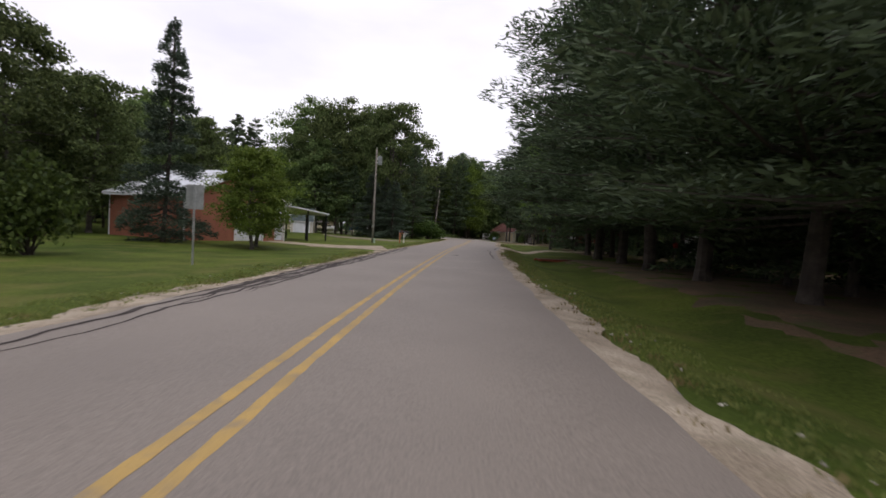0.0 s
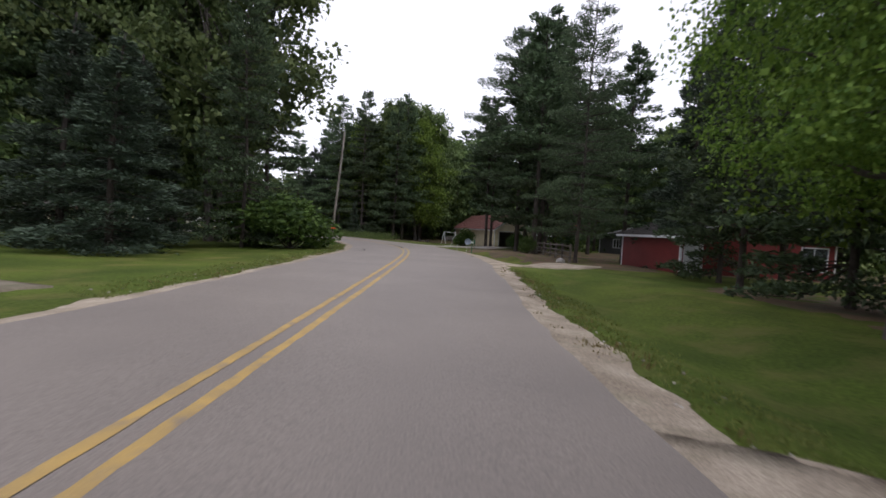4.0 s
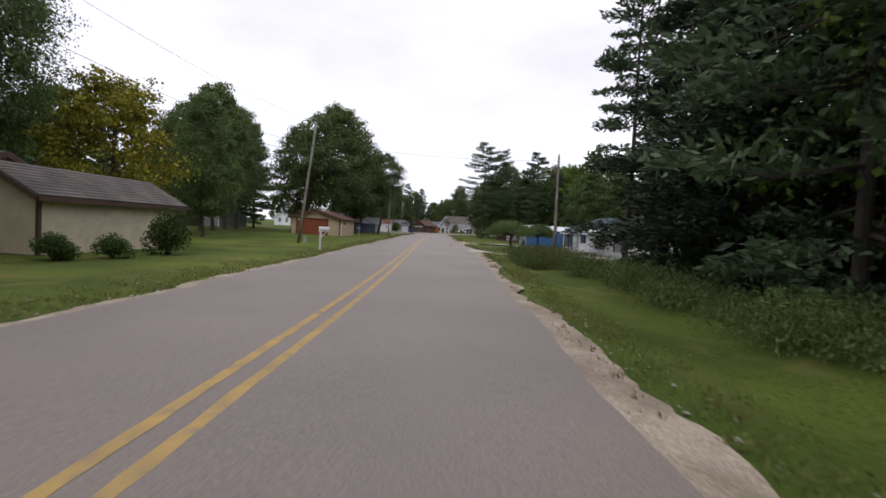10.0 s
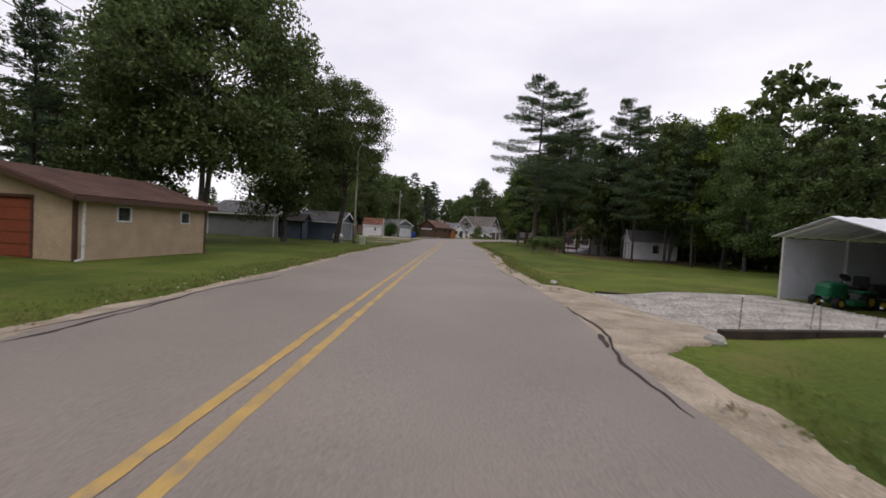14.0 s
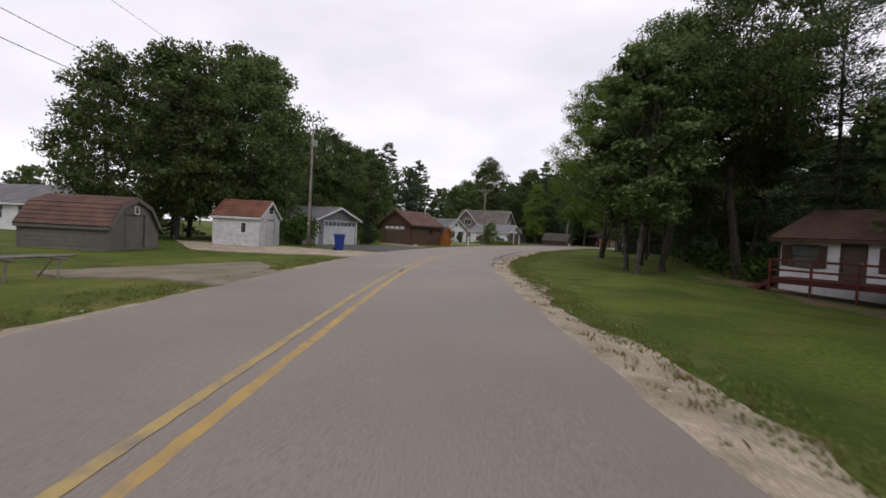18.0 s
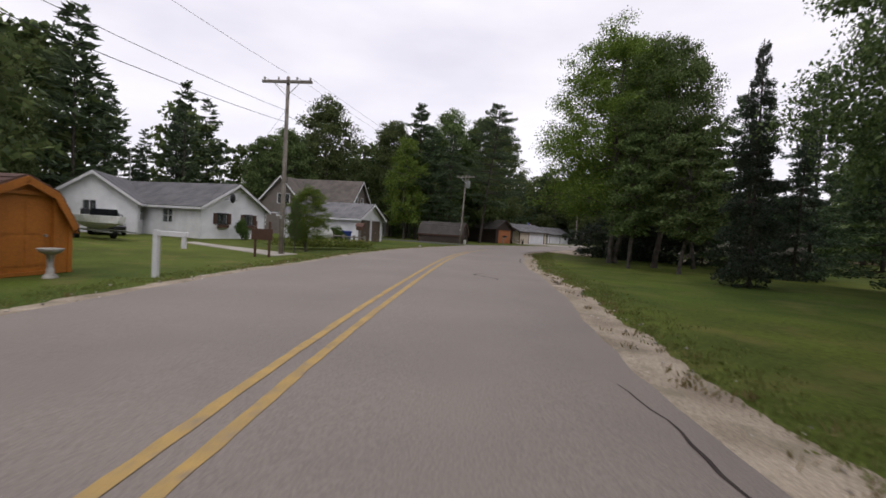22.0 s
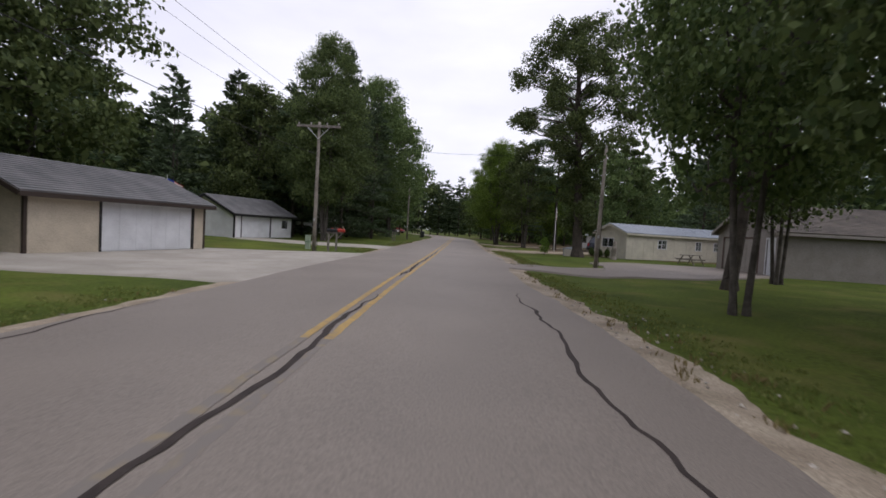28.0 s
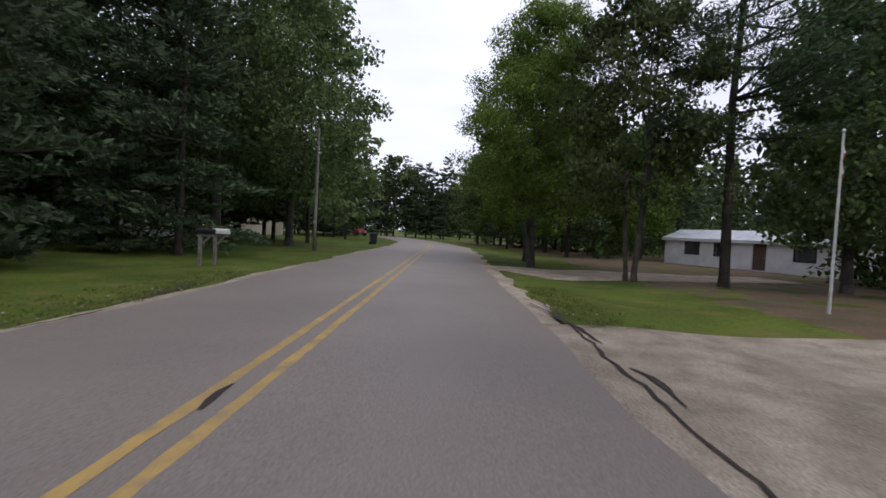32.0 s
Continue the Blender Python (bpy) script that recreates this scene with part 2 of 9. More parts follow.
def heading_at(s):
    """Degrees by which the road's direction is turned to the left of +y."""
    k = int(min(max(s / STEP + ZERO, 0), len(LINE) - 1))
    return math.degrees(math.atan2(-WAY[k, 0], WAY[k, 1]))


CULVERTS = (37, 71, 90, 103, 142, 161, 186, 262, 301, 320)


def height_field(s, d, x, y):
    """Height of the ground: the road's bed, a shallow ditch on the right, and gentle unevenness."""
    s, d = np.asarray(s, float), np.asarray(d, float)
    bed = np.clip((np.abs(d) - 3.2) / 1.6, 0, 1)
    base = -0.14 + 0.06 * bed * np.clip(1 - (np.abs(d) - 4.8) / 3, 0, 1)
    base = base - np.where(d < 0, 0.11 * np.clip((-d - 5) / 5, 0, 1) * np.clip((235 - s) / 20, 0, 1), 0.2 * np.clip((d - 8) / 8, 0, 1) * np.clip((s - 55) / 12, 0, 1) * np.clip((135 - s) / 12, 0, 1))
    deep = np.where((s > -40) & (s < 70), 0.42, np.where((s > 70) & (s < 125), 0.45, np.where(s < 250, 0.25, 0.08)))
    for c in CULVERTS:
        deep = deep * (1 - np.exp(-(((s - c) / 3.2) ** 2)))
    ditch = deep * np.exp(-(((d - 6.6) / 1.5) ** 2))
    base = base - 0.5 * np.clip((d - 9) / 9, 0, 1) * np.clip((s - 178) / 14, 0, 1) * np.clip((240 - s) / 12, 0, 1)
    wave = 0.05 * np.sin(x * 0.31 + 1.3) * np.sin(y * 0.27) * np.clip((np.abs(d) - 5) / 6, 0, 1)
    hollow = 0.75 * np.exp(-(((x - 19) / 11) ** 2) - ((y - 125) / 11) ** 2)
    return base - ditch + wave - hollow


def ground_height(x, y):
    s, d = road_place(x, y)
    return float(height_field(s, d, x, y))


# ---- surfaces ----
ASPHALT = material("worn_asphalt", (0.236, 0.200, 0.170), (0.200, 0.170, 0.146), rough=0.62, scale=0.35, fine=48, bump=0.35, mix=0.6, spec=0.45, speck_mix=0.6, stains=0.22, stain_tint=(0.17, 0.147, 0.128))
SEALANT = material("crack_sealant", (0.048, 0.037, 0.033), rough=0.85, scale=4, fine=30, bump=0.2)
GRAVEL = material("pale_gravel", (0.41, 0.342, 0.262), (0.265, 0.215, 0.16), rough=0.95, scale=1.2, fine=34, bump=0.8, speck_mix=0.85, stains=0.5, stain_tint=(0.16, 0.15, 0.09))
WHITE_STONE = material("crushed_limestone", (0.44, 0.415, 0.38), (0.30, 0.275, 0.245), rough=0.95, scale=1.5, fine=22, bump=1.0, speck_mix=0.9)
CONCRETE = material("drive_concrete", (0.41, 0.375, 0.33), (0.33, 0.30, 0.26), rough=0.85, scale=0.6, fine=30, bump=0.2, stains=0.2)
BLACKTOP = material("fresh_blacktop", (0.075, 0.075, 0.08), (0.055, 0.055, 0.06), rough=0.8, scale=0.8, fine=40, bump=0.3)
TWO_TRACK = material("packed_dirt", (0.24, 0.20, 0.15), (0.15, 0.13, 0.09), rough=0.95, scale=0.8, fine=20, bump=0.4, stains=0.4, stain_tint=(0.07, 0.09, 0.03))


def lawn_material():
    """Mown grass: tufted grain, clover and dry patches, and a slow drift of tone over many metres."""
    m = material("lawn_grass", (0.112, 0.146, 0.027), (0.065, 0.090, 0.018), rough=0.9, scale=0.35, fine=14, bump=1.0, mix=0.6, spec=0.1, stains=0.75, stain_tint=(0.165, 0.15, 0.055), speck_mix=0.7)
    n, l = m.node_tree.nodes, m.node_tree.links
    b = n["Principled BSDF"]
    link = b.inputs["Base Color"].links[0]
    drift, tone, over = n.new("ShaderNodeTexNoise"), n.new("ShaderNodeValToRGB"), n.new("ShaderNodeMix")
    drift.inputs["Scale"].default_value, drift.inputs["Detail"].default_value = 0.07, 6
    tone.color_ramp.elements[0].position, tone.color_ramp.elements[0].color = 0.35, (0.62, 0.70, 0.60, 1)
    tone.color_ramp.elements[1].position, tone.color_ramp.elements[1].color = 0.65, (1.15, 1.05, 0.95, 1)
    over.data_type, over.blend_type = "RGBA", "MULTIPLY"
    over.inputs[0].default_value = 0.9
    l.new(n["Texture Coordinate"].outputs["Object"], drift.inputs["Vector"])
    l.new(drift.outputs[0], tone.inputs[0])
    l.new(link.from_socket, over.inputs[6])
    l.new(tone.outputs[0], over.inputs[7])
    l.new(over.outputs[2], b.inputs["Base Color"])
    return m


LAWN = lawn_material()
NEEDLES = material("needle_litter", (0.145, 0.092, 0.055), (0.085, 0.065, 0.038), rough=0.95, scale=0.5, fine=16, bump=0.6, stains=0.85, speck_mix=0.7, stain_tint=(0.075, 0.09, 0.03))


def build_ground():
    xs = np.r_[-1500, -900, -500, -320, -240, -200, np.arange(-175, 70, 1.1), 90, 130, 220, 450, 900, 1500]
    ys = np.r_[-1500, -700, -300, -150, -110, np.arange(-60, 450, 1.1), 470, 520, 620, 850, 1300, 2200]
    gx, gy = np.meshgrid(xs, ys)
    flat = np.c_[gx.ravel(), gy.ravel()]
    thin = np.arange(0, len(LINE), 3)
    s, d = np.empty(len(flat)), np.empty(len(flat))
    for a in range(0, len(flat), 4000):
        some = flat[a : a + 4000]
        off = LINE[thin][None] - some[:, None]
        k = np.argmin((off**2).sum(-1), 1)
        s[a : a + 4000] = (thin[k] - ZERO) * STEP
        d[a : a + 4000] = -(off[np.arange(len(some)), k] * SIDE[thin[k]]).sum(1)
    z = height_field(s, d, flat[:, 0], flat[:, 1])
    nx, ny = len(xs), len(ys)
    grid = np.arange(nx * ny).reshape(ny, nx)
    faces = np.stack([grid[:-1, :-1], grid[:-1, 1:], grid[1:, 1:], grid[1:, :-1]], -1).reshape(-1, 4)
    me = bpy.data.meshes.new("ground")
    me.from_pydata(np.c_[flat, z].tolist(), [], faces.tolist())
    me.polygons.foreach_set("use_smooth", [True] * len(me.polygons))
    me.materials.append(LAWN)
    return tagged(new("ground", me), "mown green lawn running to the woods", "lawn", kind="structure")


build_ground()


def ribbon(name, mat, label, category, s0, s1, left, right, lift, step=1.0, across=2, parent=None, kind="structure"):
    """A strip along the road between two offsets, which may be functions of s; it lies lift above the road's crown or the ground."""
    shape, rows = Shape(), []
    n = max(2, int(round((s1 - s0) / step)) + 1)
    for i in range(n):
        s = s0 + (s1 - s0) * i / (n - 1)
        a = left(s) if callable(left) else left
        b = right(s) if callable(right) else right
        row = []
        for k in range(across + 1):
            d = a + (b - a) * k / across
            x, y = along(s, d)
            z = lift(s, d) if callable(lift) else crown(d) + lift
            row.append(len(shape.v))
            shape.v.append((x, y, z))
        rows.append(row)
    for a, b in zip(rows, rows[1:]):
        for k in range(across):
            shape.f.append((a[k], a[k + 1], b[k + 1], b[k]))
    ob = part(name, shape, mat, parent, smooth=True)
    return tagged(ob, label, category, kind=kind) if parent is None else ob


def crown(d):
    """The road's cross fall."""
    return -0.012 * abs(d)


def wobble(s, seed, size):
    return size * (noise.noise((s * 0.35, seed * 7.3, 0)) + 0.6 * noise.noise((s * 1.3, seed * 3.1, 5)))


# extra width where the pavement flares at bends and drives: place, reach, metres
FLARES_RIGHT = ((46, 7, 0.55), (164, 8, 0.6), (198, 5, 0.3), (262, 7, 0.6), (297, 7, 0.6), (336, 7, 0.35), (72, 12, 0.75), (90, 9, 0.75), (138, 8, 0.6), (150, 6, 0.7), (186, 9, 0.4), (206, 10, 0.25), (242, 8, 0.5), (276, 6, 0.5), (316, 9, 0.7), (338, 8, 0.3))
FLARES_LEFT = ((0, 12, 0.1), (186, 12, 0.5), (236, 10, 0.7), (256, 14, 1.1), (276, 14, 0.9), (300, 10, 1.2))


def flare(s, table):
    return sum(w * math.exp(-(((s - c) / r) ** 2)) for c, r, w in table)


def edge_right(s):
    return 3.42 + flare(s, FLARES_RIGHT) + wobble(s, 1, 0.13)


def edge_left(s):
    return -(3.25 + flare(s, FLARES_LEFT) + wobble(s, 2, 0.13))


ribbon("road", ASPHALT, "worn pale asphalt two-lane road", "road", -70, 440, edge_left, edge_right, 0.0, 0.5, 8)

# ---- shoulders, markings, cracks ----
def shoulder(side, s0, s1, width, seed):
    """A ragged strip of pale gravel beside the pavement."""
    edge = edge_right if side > 0 else edge_left

    def inner(s):
        return edge(s) - side * 0.12

    def outer(s):
        return edge(s) + side * max(0.04, width + wobble(s * 0.6, seed, 0.15 + width * 0.4) + wobble(s * 3, seed + 3, 0.05 + width * 0.1) + wobble(s * 11, seed + 5, 0.02 + width * 0.05))

    def lift(s, d):
        reach = max(abs(d) - abs(edge(s)), 0)
        x, y = along(s, d)
        return max(crown(d) - 0.018 - 0.06 * reach, float(height_field(s, d, x, y)) + 0.012)

    return ribbon("gravel_shoulder", GRAVEL, "pale gravel shoulder along the pavement edge", "shoulder", s0, s1, inner if side > 0 else outer, outer if side > 0 else inner, lift, 0.2, 3)


shoulder(1, -40, 60, 0.6, 11), shoulder(1, 60, 130, 0.6, 12), shoulder(1, 130, 200, 0.65, 13), shoulder(1, 200, 262, 0.9, 14), shoulder(1, 262, 400, 0.6, 15)
shoulder(-1, -40, 60, 0.7, 21), shoulder(-1, 60, 125, 0.5, 22), shoulder(-1, 125, 200, 0.4, 23), shoulder(-1, 200, 400, 0.4, 24)


def worn_paint(name, wear, hue=(0.48, 0.315, 0.10), hue_b=(0.37, 0.255, 0.105)):
    m = material(name, hue, hue_b, rough=0.7, scale=2, fine=60, bump=0.2, stains=wear, stain_tint=(0.205, 0.18, 0.162))
    return m


PAINT_FRESH, PAINT_WORN, PAINT_FADED = worn_paint("yellow_paint", 0.7), worn_paint("yellow_paint_worn", 0.9, (0.42, 0.31, 0.125), (0.34, 0.26, 0.13)), worn_paint("yellow_paint_faded", 1.0, (0.30, 0.235, 0.13), (0.27, 0.22, 0.14))
for worn, low, high in ((PAINT_WORN, 0.40, 0.62), (PAINT_FADED, 0.28, 0.50)):
    for node in worn.node_tree.nodes:
        if node.type == "MAP_RANGE" and node.inputs[4].default_value == 1.0 and node.inputs[1].default_value > 0.5:
            node.inputs[1].default_value, node.inputs[2].default_value = low, high


# how far the painted middle lies to the right of the road's own
MIDDLE_S = (0, 41, 75, 85, 105, 115, 146, 162, 240, 272, 320, 345, 352)
MIDDLE_D = (0.04, 0.08, 0.12, 0.17, 0.16, 0.10, 0.07, 0.03, 0.04, 0.0, 0.04, 0.07, 0.12)


def centre_line(d, s0, s1, paint, seed):
    half = 0.058
    d = d + float(np.interp((s0 + s1) / 2, MIDDLE_S, MIDDLE_D))

    def drift(s):
        return float(np.interp(s, MIDDLE_S, MIDDLE_D) - np.interp((s0 + s1) / 2, MIDDLE_S, MIDDLE_D))

    return ribbon("centre_line", paint, "double yellow centre line painted on asphalt", "road marking", s0, s1, lambda s: d + drift(s) - half + wobble(s * 3, seed, 0.012) + wobble(s * 14, seed + 2, 0.014), lambda s: d + drift(s) + half + wobble(s * 3, seed + 1, 0.012) + wobble(s * 14, seed + 4, 0.014), 0.0014, 0.2, 1)


for s0, s1, near, far in ((-60, 74, 0, 0), (74, 82, 1, 1), (82, 89, 2, 1), (89, 96, 1, 1), (96, 112, 1, 0), (112, 196, 0, 0), (196, 220, 0, 1), (220, 247, 0, 1), (247, 280, 0, 0), (280, 287, 1, 2), (287, 316, 2, 2), (316, 440, 0, 0)):
    for d, which in ((-0.152, far), (0.152, near)):
        centre_line(d, s0, s1, (PAINT_FRESH, PAINT_WORN, PAINT_FADED)[which], s0 + d)


def tar(s0, d0, s1, d1, width=0.07, seed=1, sway=0.18):
    """A sealed crack that wanders from one place of the pavement to another."""
    width *= 0.8
    shape, n = Shape(), max(6, int(math.hypot(s1 - s0, d1 - d0) / 0.22))
    for i in range(n + 1):
        u = i / n
        off = sway * (noise.noise((u * n * 0.13, seed * 4.7, 1)) + 0.5 * noise.noise((u * n * 0.5, seed * 2.3, 9)))
        s, d = s0 + (s1 - s0) * u, d0 + (d1 - d0) * u
        if abs(s1 - s0) > abs(d1 - d0):
            d += off
        else:
            s += off
        w = width * (0.35 + 1.1 * abs(noise.noise((u * n * 0.21, seed, 3))) + 0.35) * (0.25 + min(1, 6 * u, 6 * (1 - u)) * 0.75)
        for side in (-1, 1):
            if abs(s1 - s0) > abs(d1 - d0):
                x, y = along(s, d + side * w)
            else:
                x, y = along(s + side * w, d)
            shape.v.append((x, y, crown(d) + 0.003 + (0.0006 * (seed % 3))))
    shape.f = [(2 * i, 2 * i + 1, 2 * i + 3, 2 * i + 2) for i in range(n)]
    return tagged(part("sealed_crack", shape, SEALANT), "black tar sealant over a pavement crack", "crack seal", "sealed cracks", "structure")


# ---- walls, roofs, openings ----
class House:
    """A gabled building. Its front gable looks to local -y, its ridge runs along y. Walls: front, right, back, left."""

    def __init__(self, name, label, category, x, y, turn, width, length, eave, ridge, wall, roof, trim, course=0.18, lap=0.016, over=0.35, gambrel=False, ribs=False, z=None, kind="", soffit=None):
        self.base = thing(name, label, category, x, y, z, turn, kind=kind)
        self.w, self.l, self.eave, self.ridge = width, length, eave, ridge
        self.wall, self.roof, self.trim, self.course, self.lap, self.over = wall, roof, trim, course, lap, over
        half = width / 2
        if gambrel:
            self.profile = [(-half, eave), (-half * 0.62, eave + (ridge - eave) * 0.68), (0, ridge), (half * 0.62, eave + (ridge - eave) * 0.68), (half, eave)]
        else:
            self.profile = [(-half, eave), (0, ridge), (half, eave)]
        self.ribs, self.holes = ribs, {"front": [], "right": [], "back": [], "left": []}

    def facing(self, side):
        half, deep = self.w / 2, self.l / 2
        return {
            "front": (Vector((0, -deep, 0)), Vector((1, 0, 0)), Vector((0, -1, 0)), half),
            "right": (Vector((half, 0, 0)), Vector((0, 1, 0)), Vector((1, 0, 0)), deep),
            "back": (Vector((0, deep, 0)), Vector((-1, 0, 0)), Vector((0, 1, 0)), half),
            "left": (Vector((-half, 0, 0)), Vector((0, -1, 0)), Vector((-1, 0, 0)), deep),
        }[side]

    def at(self, side, u, n, z):
        o, ux, nx, _ = self.facing(side)
        return o + ux * u + nx * n + Vector((0, 0, z))

    def reach(self, side, z):
        """Half the wall's length at height z."""
        half = self.facing(side)[3]
        if side in ("right", "left") or z <= self.eave:
            return half
        points = [p for p in self.profile if p[0] >= 0]
        points.sort(key=lambda p: p[1])
        return max(0.01, float(np.interp(z, [p[1] for p in points], [p[0] for p in points])))

    def slab(self, shape, side, u0, u1, z0, z1, n0, n1):
        c = [self.at(side, u, n, z) for z in (z0, z1) for u, n in ((u0, n1), (u1, n1), (u1, n0), (u0, n0))]
        shape.solid(c[:4], c[4:])

    def raise_walls(self, materials=None):
        thick = 0.1
        for side in ("front", "right", "back", "left"):
            top = self.ridge if side in ("front", "back") else self.eave
            levels = set(np.arange(0.0, top, self.course).round(4)) | {0.0, top, self.eave if top > self.eave else top}
            levels |= {z for p, z in self.profile if z < top}
            for u, w, z, h in self.holes[side]:
                levels |= {z, z + h}
            levels = sorted(v for v in levels if 0 <= v <= top)
            shape = Shape()
            for z0, z1 in zip(levels, levels[1:]):
                if z1 - z0 < 0.004:
                    continue
                a0, a1 = self.reach(side, z0), self.reach(side, z1 - 1e-6)
                if side in ("right", "left"):
                    a0 -= thick
                    a1 -= thick
                cuts, start = [], -a0
                for u, w, z, h in sorted(self.holes[side]):
                    if z < z1 - 0.002 and z + h > z0 + 0.002:
                        cuts.append((start, u - w / 2))
                        start = u + w / 2
                cuts.append((start, a0))
                lap = self.lap * min(1.0, (z1 - z0) / self.course)
                for c0, c1 in cuts:
                    if c1 - c0 < 0.01:
                        continue
                    t0 = -a1 if c0 == -a0 else c0
                    t1 = a1 if c1 == a0 else c1
                    low = [self.at(side, c0, lap, z0), self.at(side, c1, lap, z0), self.at(side, c1, -thick, z0), self.at(side, c0, -thick, z0)]
                    high = [self.at(side, t0, 0, z1), self.at(side, t1, 0, z1), self.at(side, t1, -thick, z1), self.at(side, t0, -thick, z1)]
                    shape.solid(low, high)
            part("wall", shape.weld(), (materials or {}).get(side, self.wall), self.base)
        # corner boards
        if self.trim:
            for sx in (-1, 1):
                for sy in (-1, 1):
                    x, y = sx * self.w / 2, sy * self.l / 2
                    s = Shape().box(min(x - sx * 0.09, x + sx * 0.022), min(y - sy * 0.09, y + sy * 0.022), 0, max(x - sx * 0.09, x + sx * 0.022), max(y - sy * 0.09, y + sy * 0.022), self.eave)
                    part("corner_board", s, self.trim, self.base)
        return self

    def cover(self, pitch_course=0.22, thick=0.07):
        """The roof: lapped courses of shingles, or ribbed sheets, with boards along its edges."""
        deep = self.l / 2 + self.over
        points = [Vector((x, 0, z)) for x, z in self.profile]
        ends = []
        for a, b in zip(points, points[1:]):
            way = (b - a).normalized()
            p, q = a.copy(), b.copy()
            if a is points[0]:
                p = a - way * self.over
            if b is points[-1]:
                q = b + way * self.over
            ends.append((p, q, Vector((-way.z, 0, way.x))))
        for p, q, up in ends:
            run = (q - p).length
            low, high = (p, q) if p.z < q.z else (q, p)
            if p.z >= q.z:
                low, high = q, p
            way = (high - low).normalized()
            shape = Shape()
            lift = up * 0.03
            if self.ribs:
                n = max(4, int(2 * deep / 0.42))
                line = []
                for i in range(n + 1):
                    y = -deep + 0.04 + (2 * deep - 0.08) * i / n
                    line += [(y - 0.03, 0.08), (y - 0.018, 0.11), (y + 0.018, 0.11), (y + 0.03, 0.08)]
                line += [(deep, 0.03), (-deep, 0.03)]
                shape.rings([[low + up * w + Vector((0, y, 0)) for y, w in line], [high + up * w + Vector((0, y, 0)) for y, w in line]])
            else:
                n = max(3, int(run / pitch_course))
                for i in range(n):
                    a, b = low + way * (run * i / n), low + way * (run * (i + 1) / n + 0.0)
                    base = [a + up * 0.0, b + up * 0.0]
                    e = Vector((0, deep, 0))
                    bottom = [a - e, a + e, b + e, b - e]
                    topside = [a - e + up * (thick + 0.022), a + e + up * (thick + 0.022), b + e + up * thick, b - e + up * thick]
                    shape.solid(bottom, topside)
            part("roof", shape.weld(), self.roof, self.base)
            if self.trim or True:
                board = self.trim or self.wall
                for sy in (-1, 1):
                    y0, y1 = sy * (deep + 0.004), sy * (deep + 0.034)
                    s = Shape()
                    lo, hi = low - up * 0.13, high - up * 0.13
                    s.solid([(lo.x, y0, lo.z), (hi.x, y0, hi.z), ((high + up * 0.03).x, y0, (high + up * 0.03).z), ((low + up * 0.03).x, y0, (low + up * 0.03).z)],
                            [(lo.x, y1, lo.z), (hi.x, y1, hi.z), ((high + up * 0.03).x, y1, (high + up * 0.03).z), ((low + up * 0.03).x, y1, (low + up * 0.03).z)])
                    part("rake_board", s, board, self.base)
        for sign in (-1, 1):
            p = ends[0][0] if sign < 0 else ends[-1][1]
            s = Shape().box(min(p.x, p.x + sign * 0.03), -deep, p.z - 0.13, max(p.x, p.x + sign * 0.03), deep, p.z + 0.02)
            part("fascia", s, self.trim or self.wall, self.base)
        return self

    def hole(self, side, u, w, z, h):
        self.holes[side].append((u, w, z, h))

    def window(self, side, u, w, z, h, frame_mat, pane_mat, bars=1, cross=1, shutters=None):
        self.hole(side, u, w, z, h)
        f = 0.06
        top = Shape()
        for a, b, c, d in ((u - w / 2 - f, u + w / 2 + f, z + h, z + h + f), (u - w / 2 - f, u + w / 2 + f, z - f, z), (u - w / 2 - f, u - w / 2, z, z + h), (u + w / 2, u + w / 2 + f, z, z + h)):
            self.slab(top, side, a, b, c, d, -0.08, 0.035)
        for i in range(1, bars + 1):
            x = u - w / 2 + w * i / (bars + 1)
            self.slab(top, side, x - 0.02, x + 0.02, z, z + h, -0.05, 0.0)
        for i in range(1, cross + 1):
            y = z + h * i / (cross + 1)
            self.slab(top, side, u - w / 2, u + w / 2, y - 0.02, y + 0.02, -0.048, 0.002)
        win = part("window", top, frame_mat, self.base)
        pane = Shape()
        self.slab(pane, side, u - w / 2, u + w / 2, z, z + h, -0.04, -0.03)
        part("pane", pane, pane_mat, win)
        # near-black sheet added behind the pane: the unlit room's shade as colour
        backing = Shape()
        self.slab(backing, side, u - w / 2, u + w / 2, z, z + h, -0.3, -0.28)
        part("curtain", backing, DARK_ROOM, win)
        if shutters:
            for sign in (-1, 1):
                s = Shape()
                a = u + sign * (w / 2 + f + 0.17)
                self.slab(s, side, a - 0.16, a + 0.16, z - 0.03, z + h + 0.03, 0.018, 0.045)
                for i in range(10):
                    zz = z + h * (i + 0.5) / 10
                    self.slab(s, side, a - 0.12, a + 0.12, zz - 0.02, zz + 0.02, 0.045, 0.055)
                part("shutter", s, shutters, win)
        return self

    def garage_door(self, side, u, w, h, mat, frame_mat, columns=4, rows=4, lights=0, light_mat=None, z=0.0, handle=None):
        self.hole(side, u, w, z, h)
        s, panels = Shape(), []
        self.slab(s, side, u - w / 2, u + w / 2, z, z + h, -0.09, -0.06)
        for r in range(rows):
            for c in range(columns):
                if lights and r == rows - 1:
                    continue
                a, b = u - w / 2 + w * c / columns, u - w / 2 + w * (c + 1) / columns
                p, q = z + h * r / rows, z + h * (r + 1) / rows
                panels.append((a + 0.05, b - 0.05, p + 0.05, q - 0.05))
        door = part("garage_door", s, mat, self.base)
        for a, b, p, q in panels:
            g = Shape()
            self.slab(g, side, a, b, p, q, -0.06, -0.043)
            part("panel", g, mat, door)
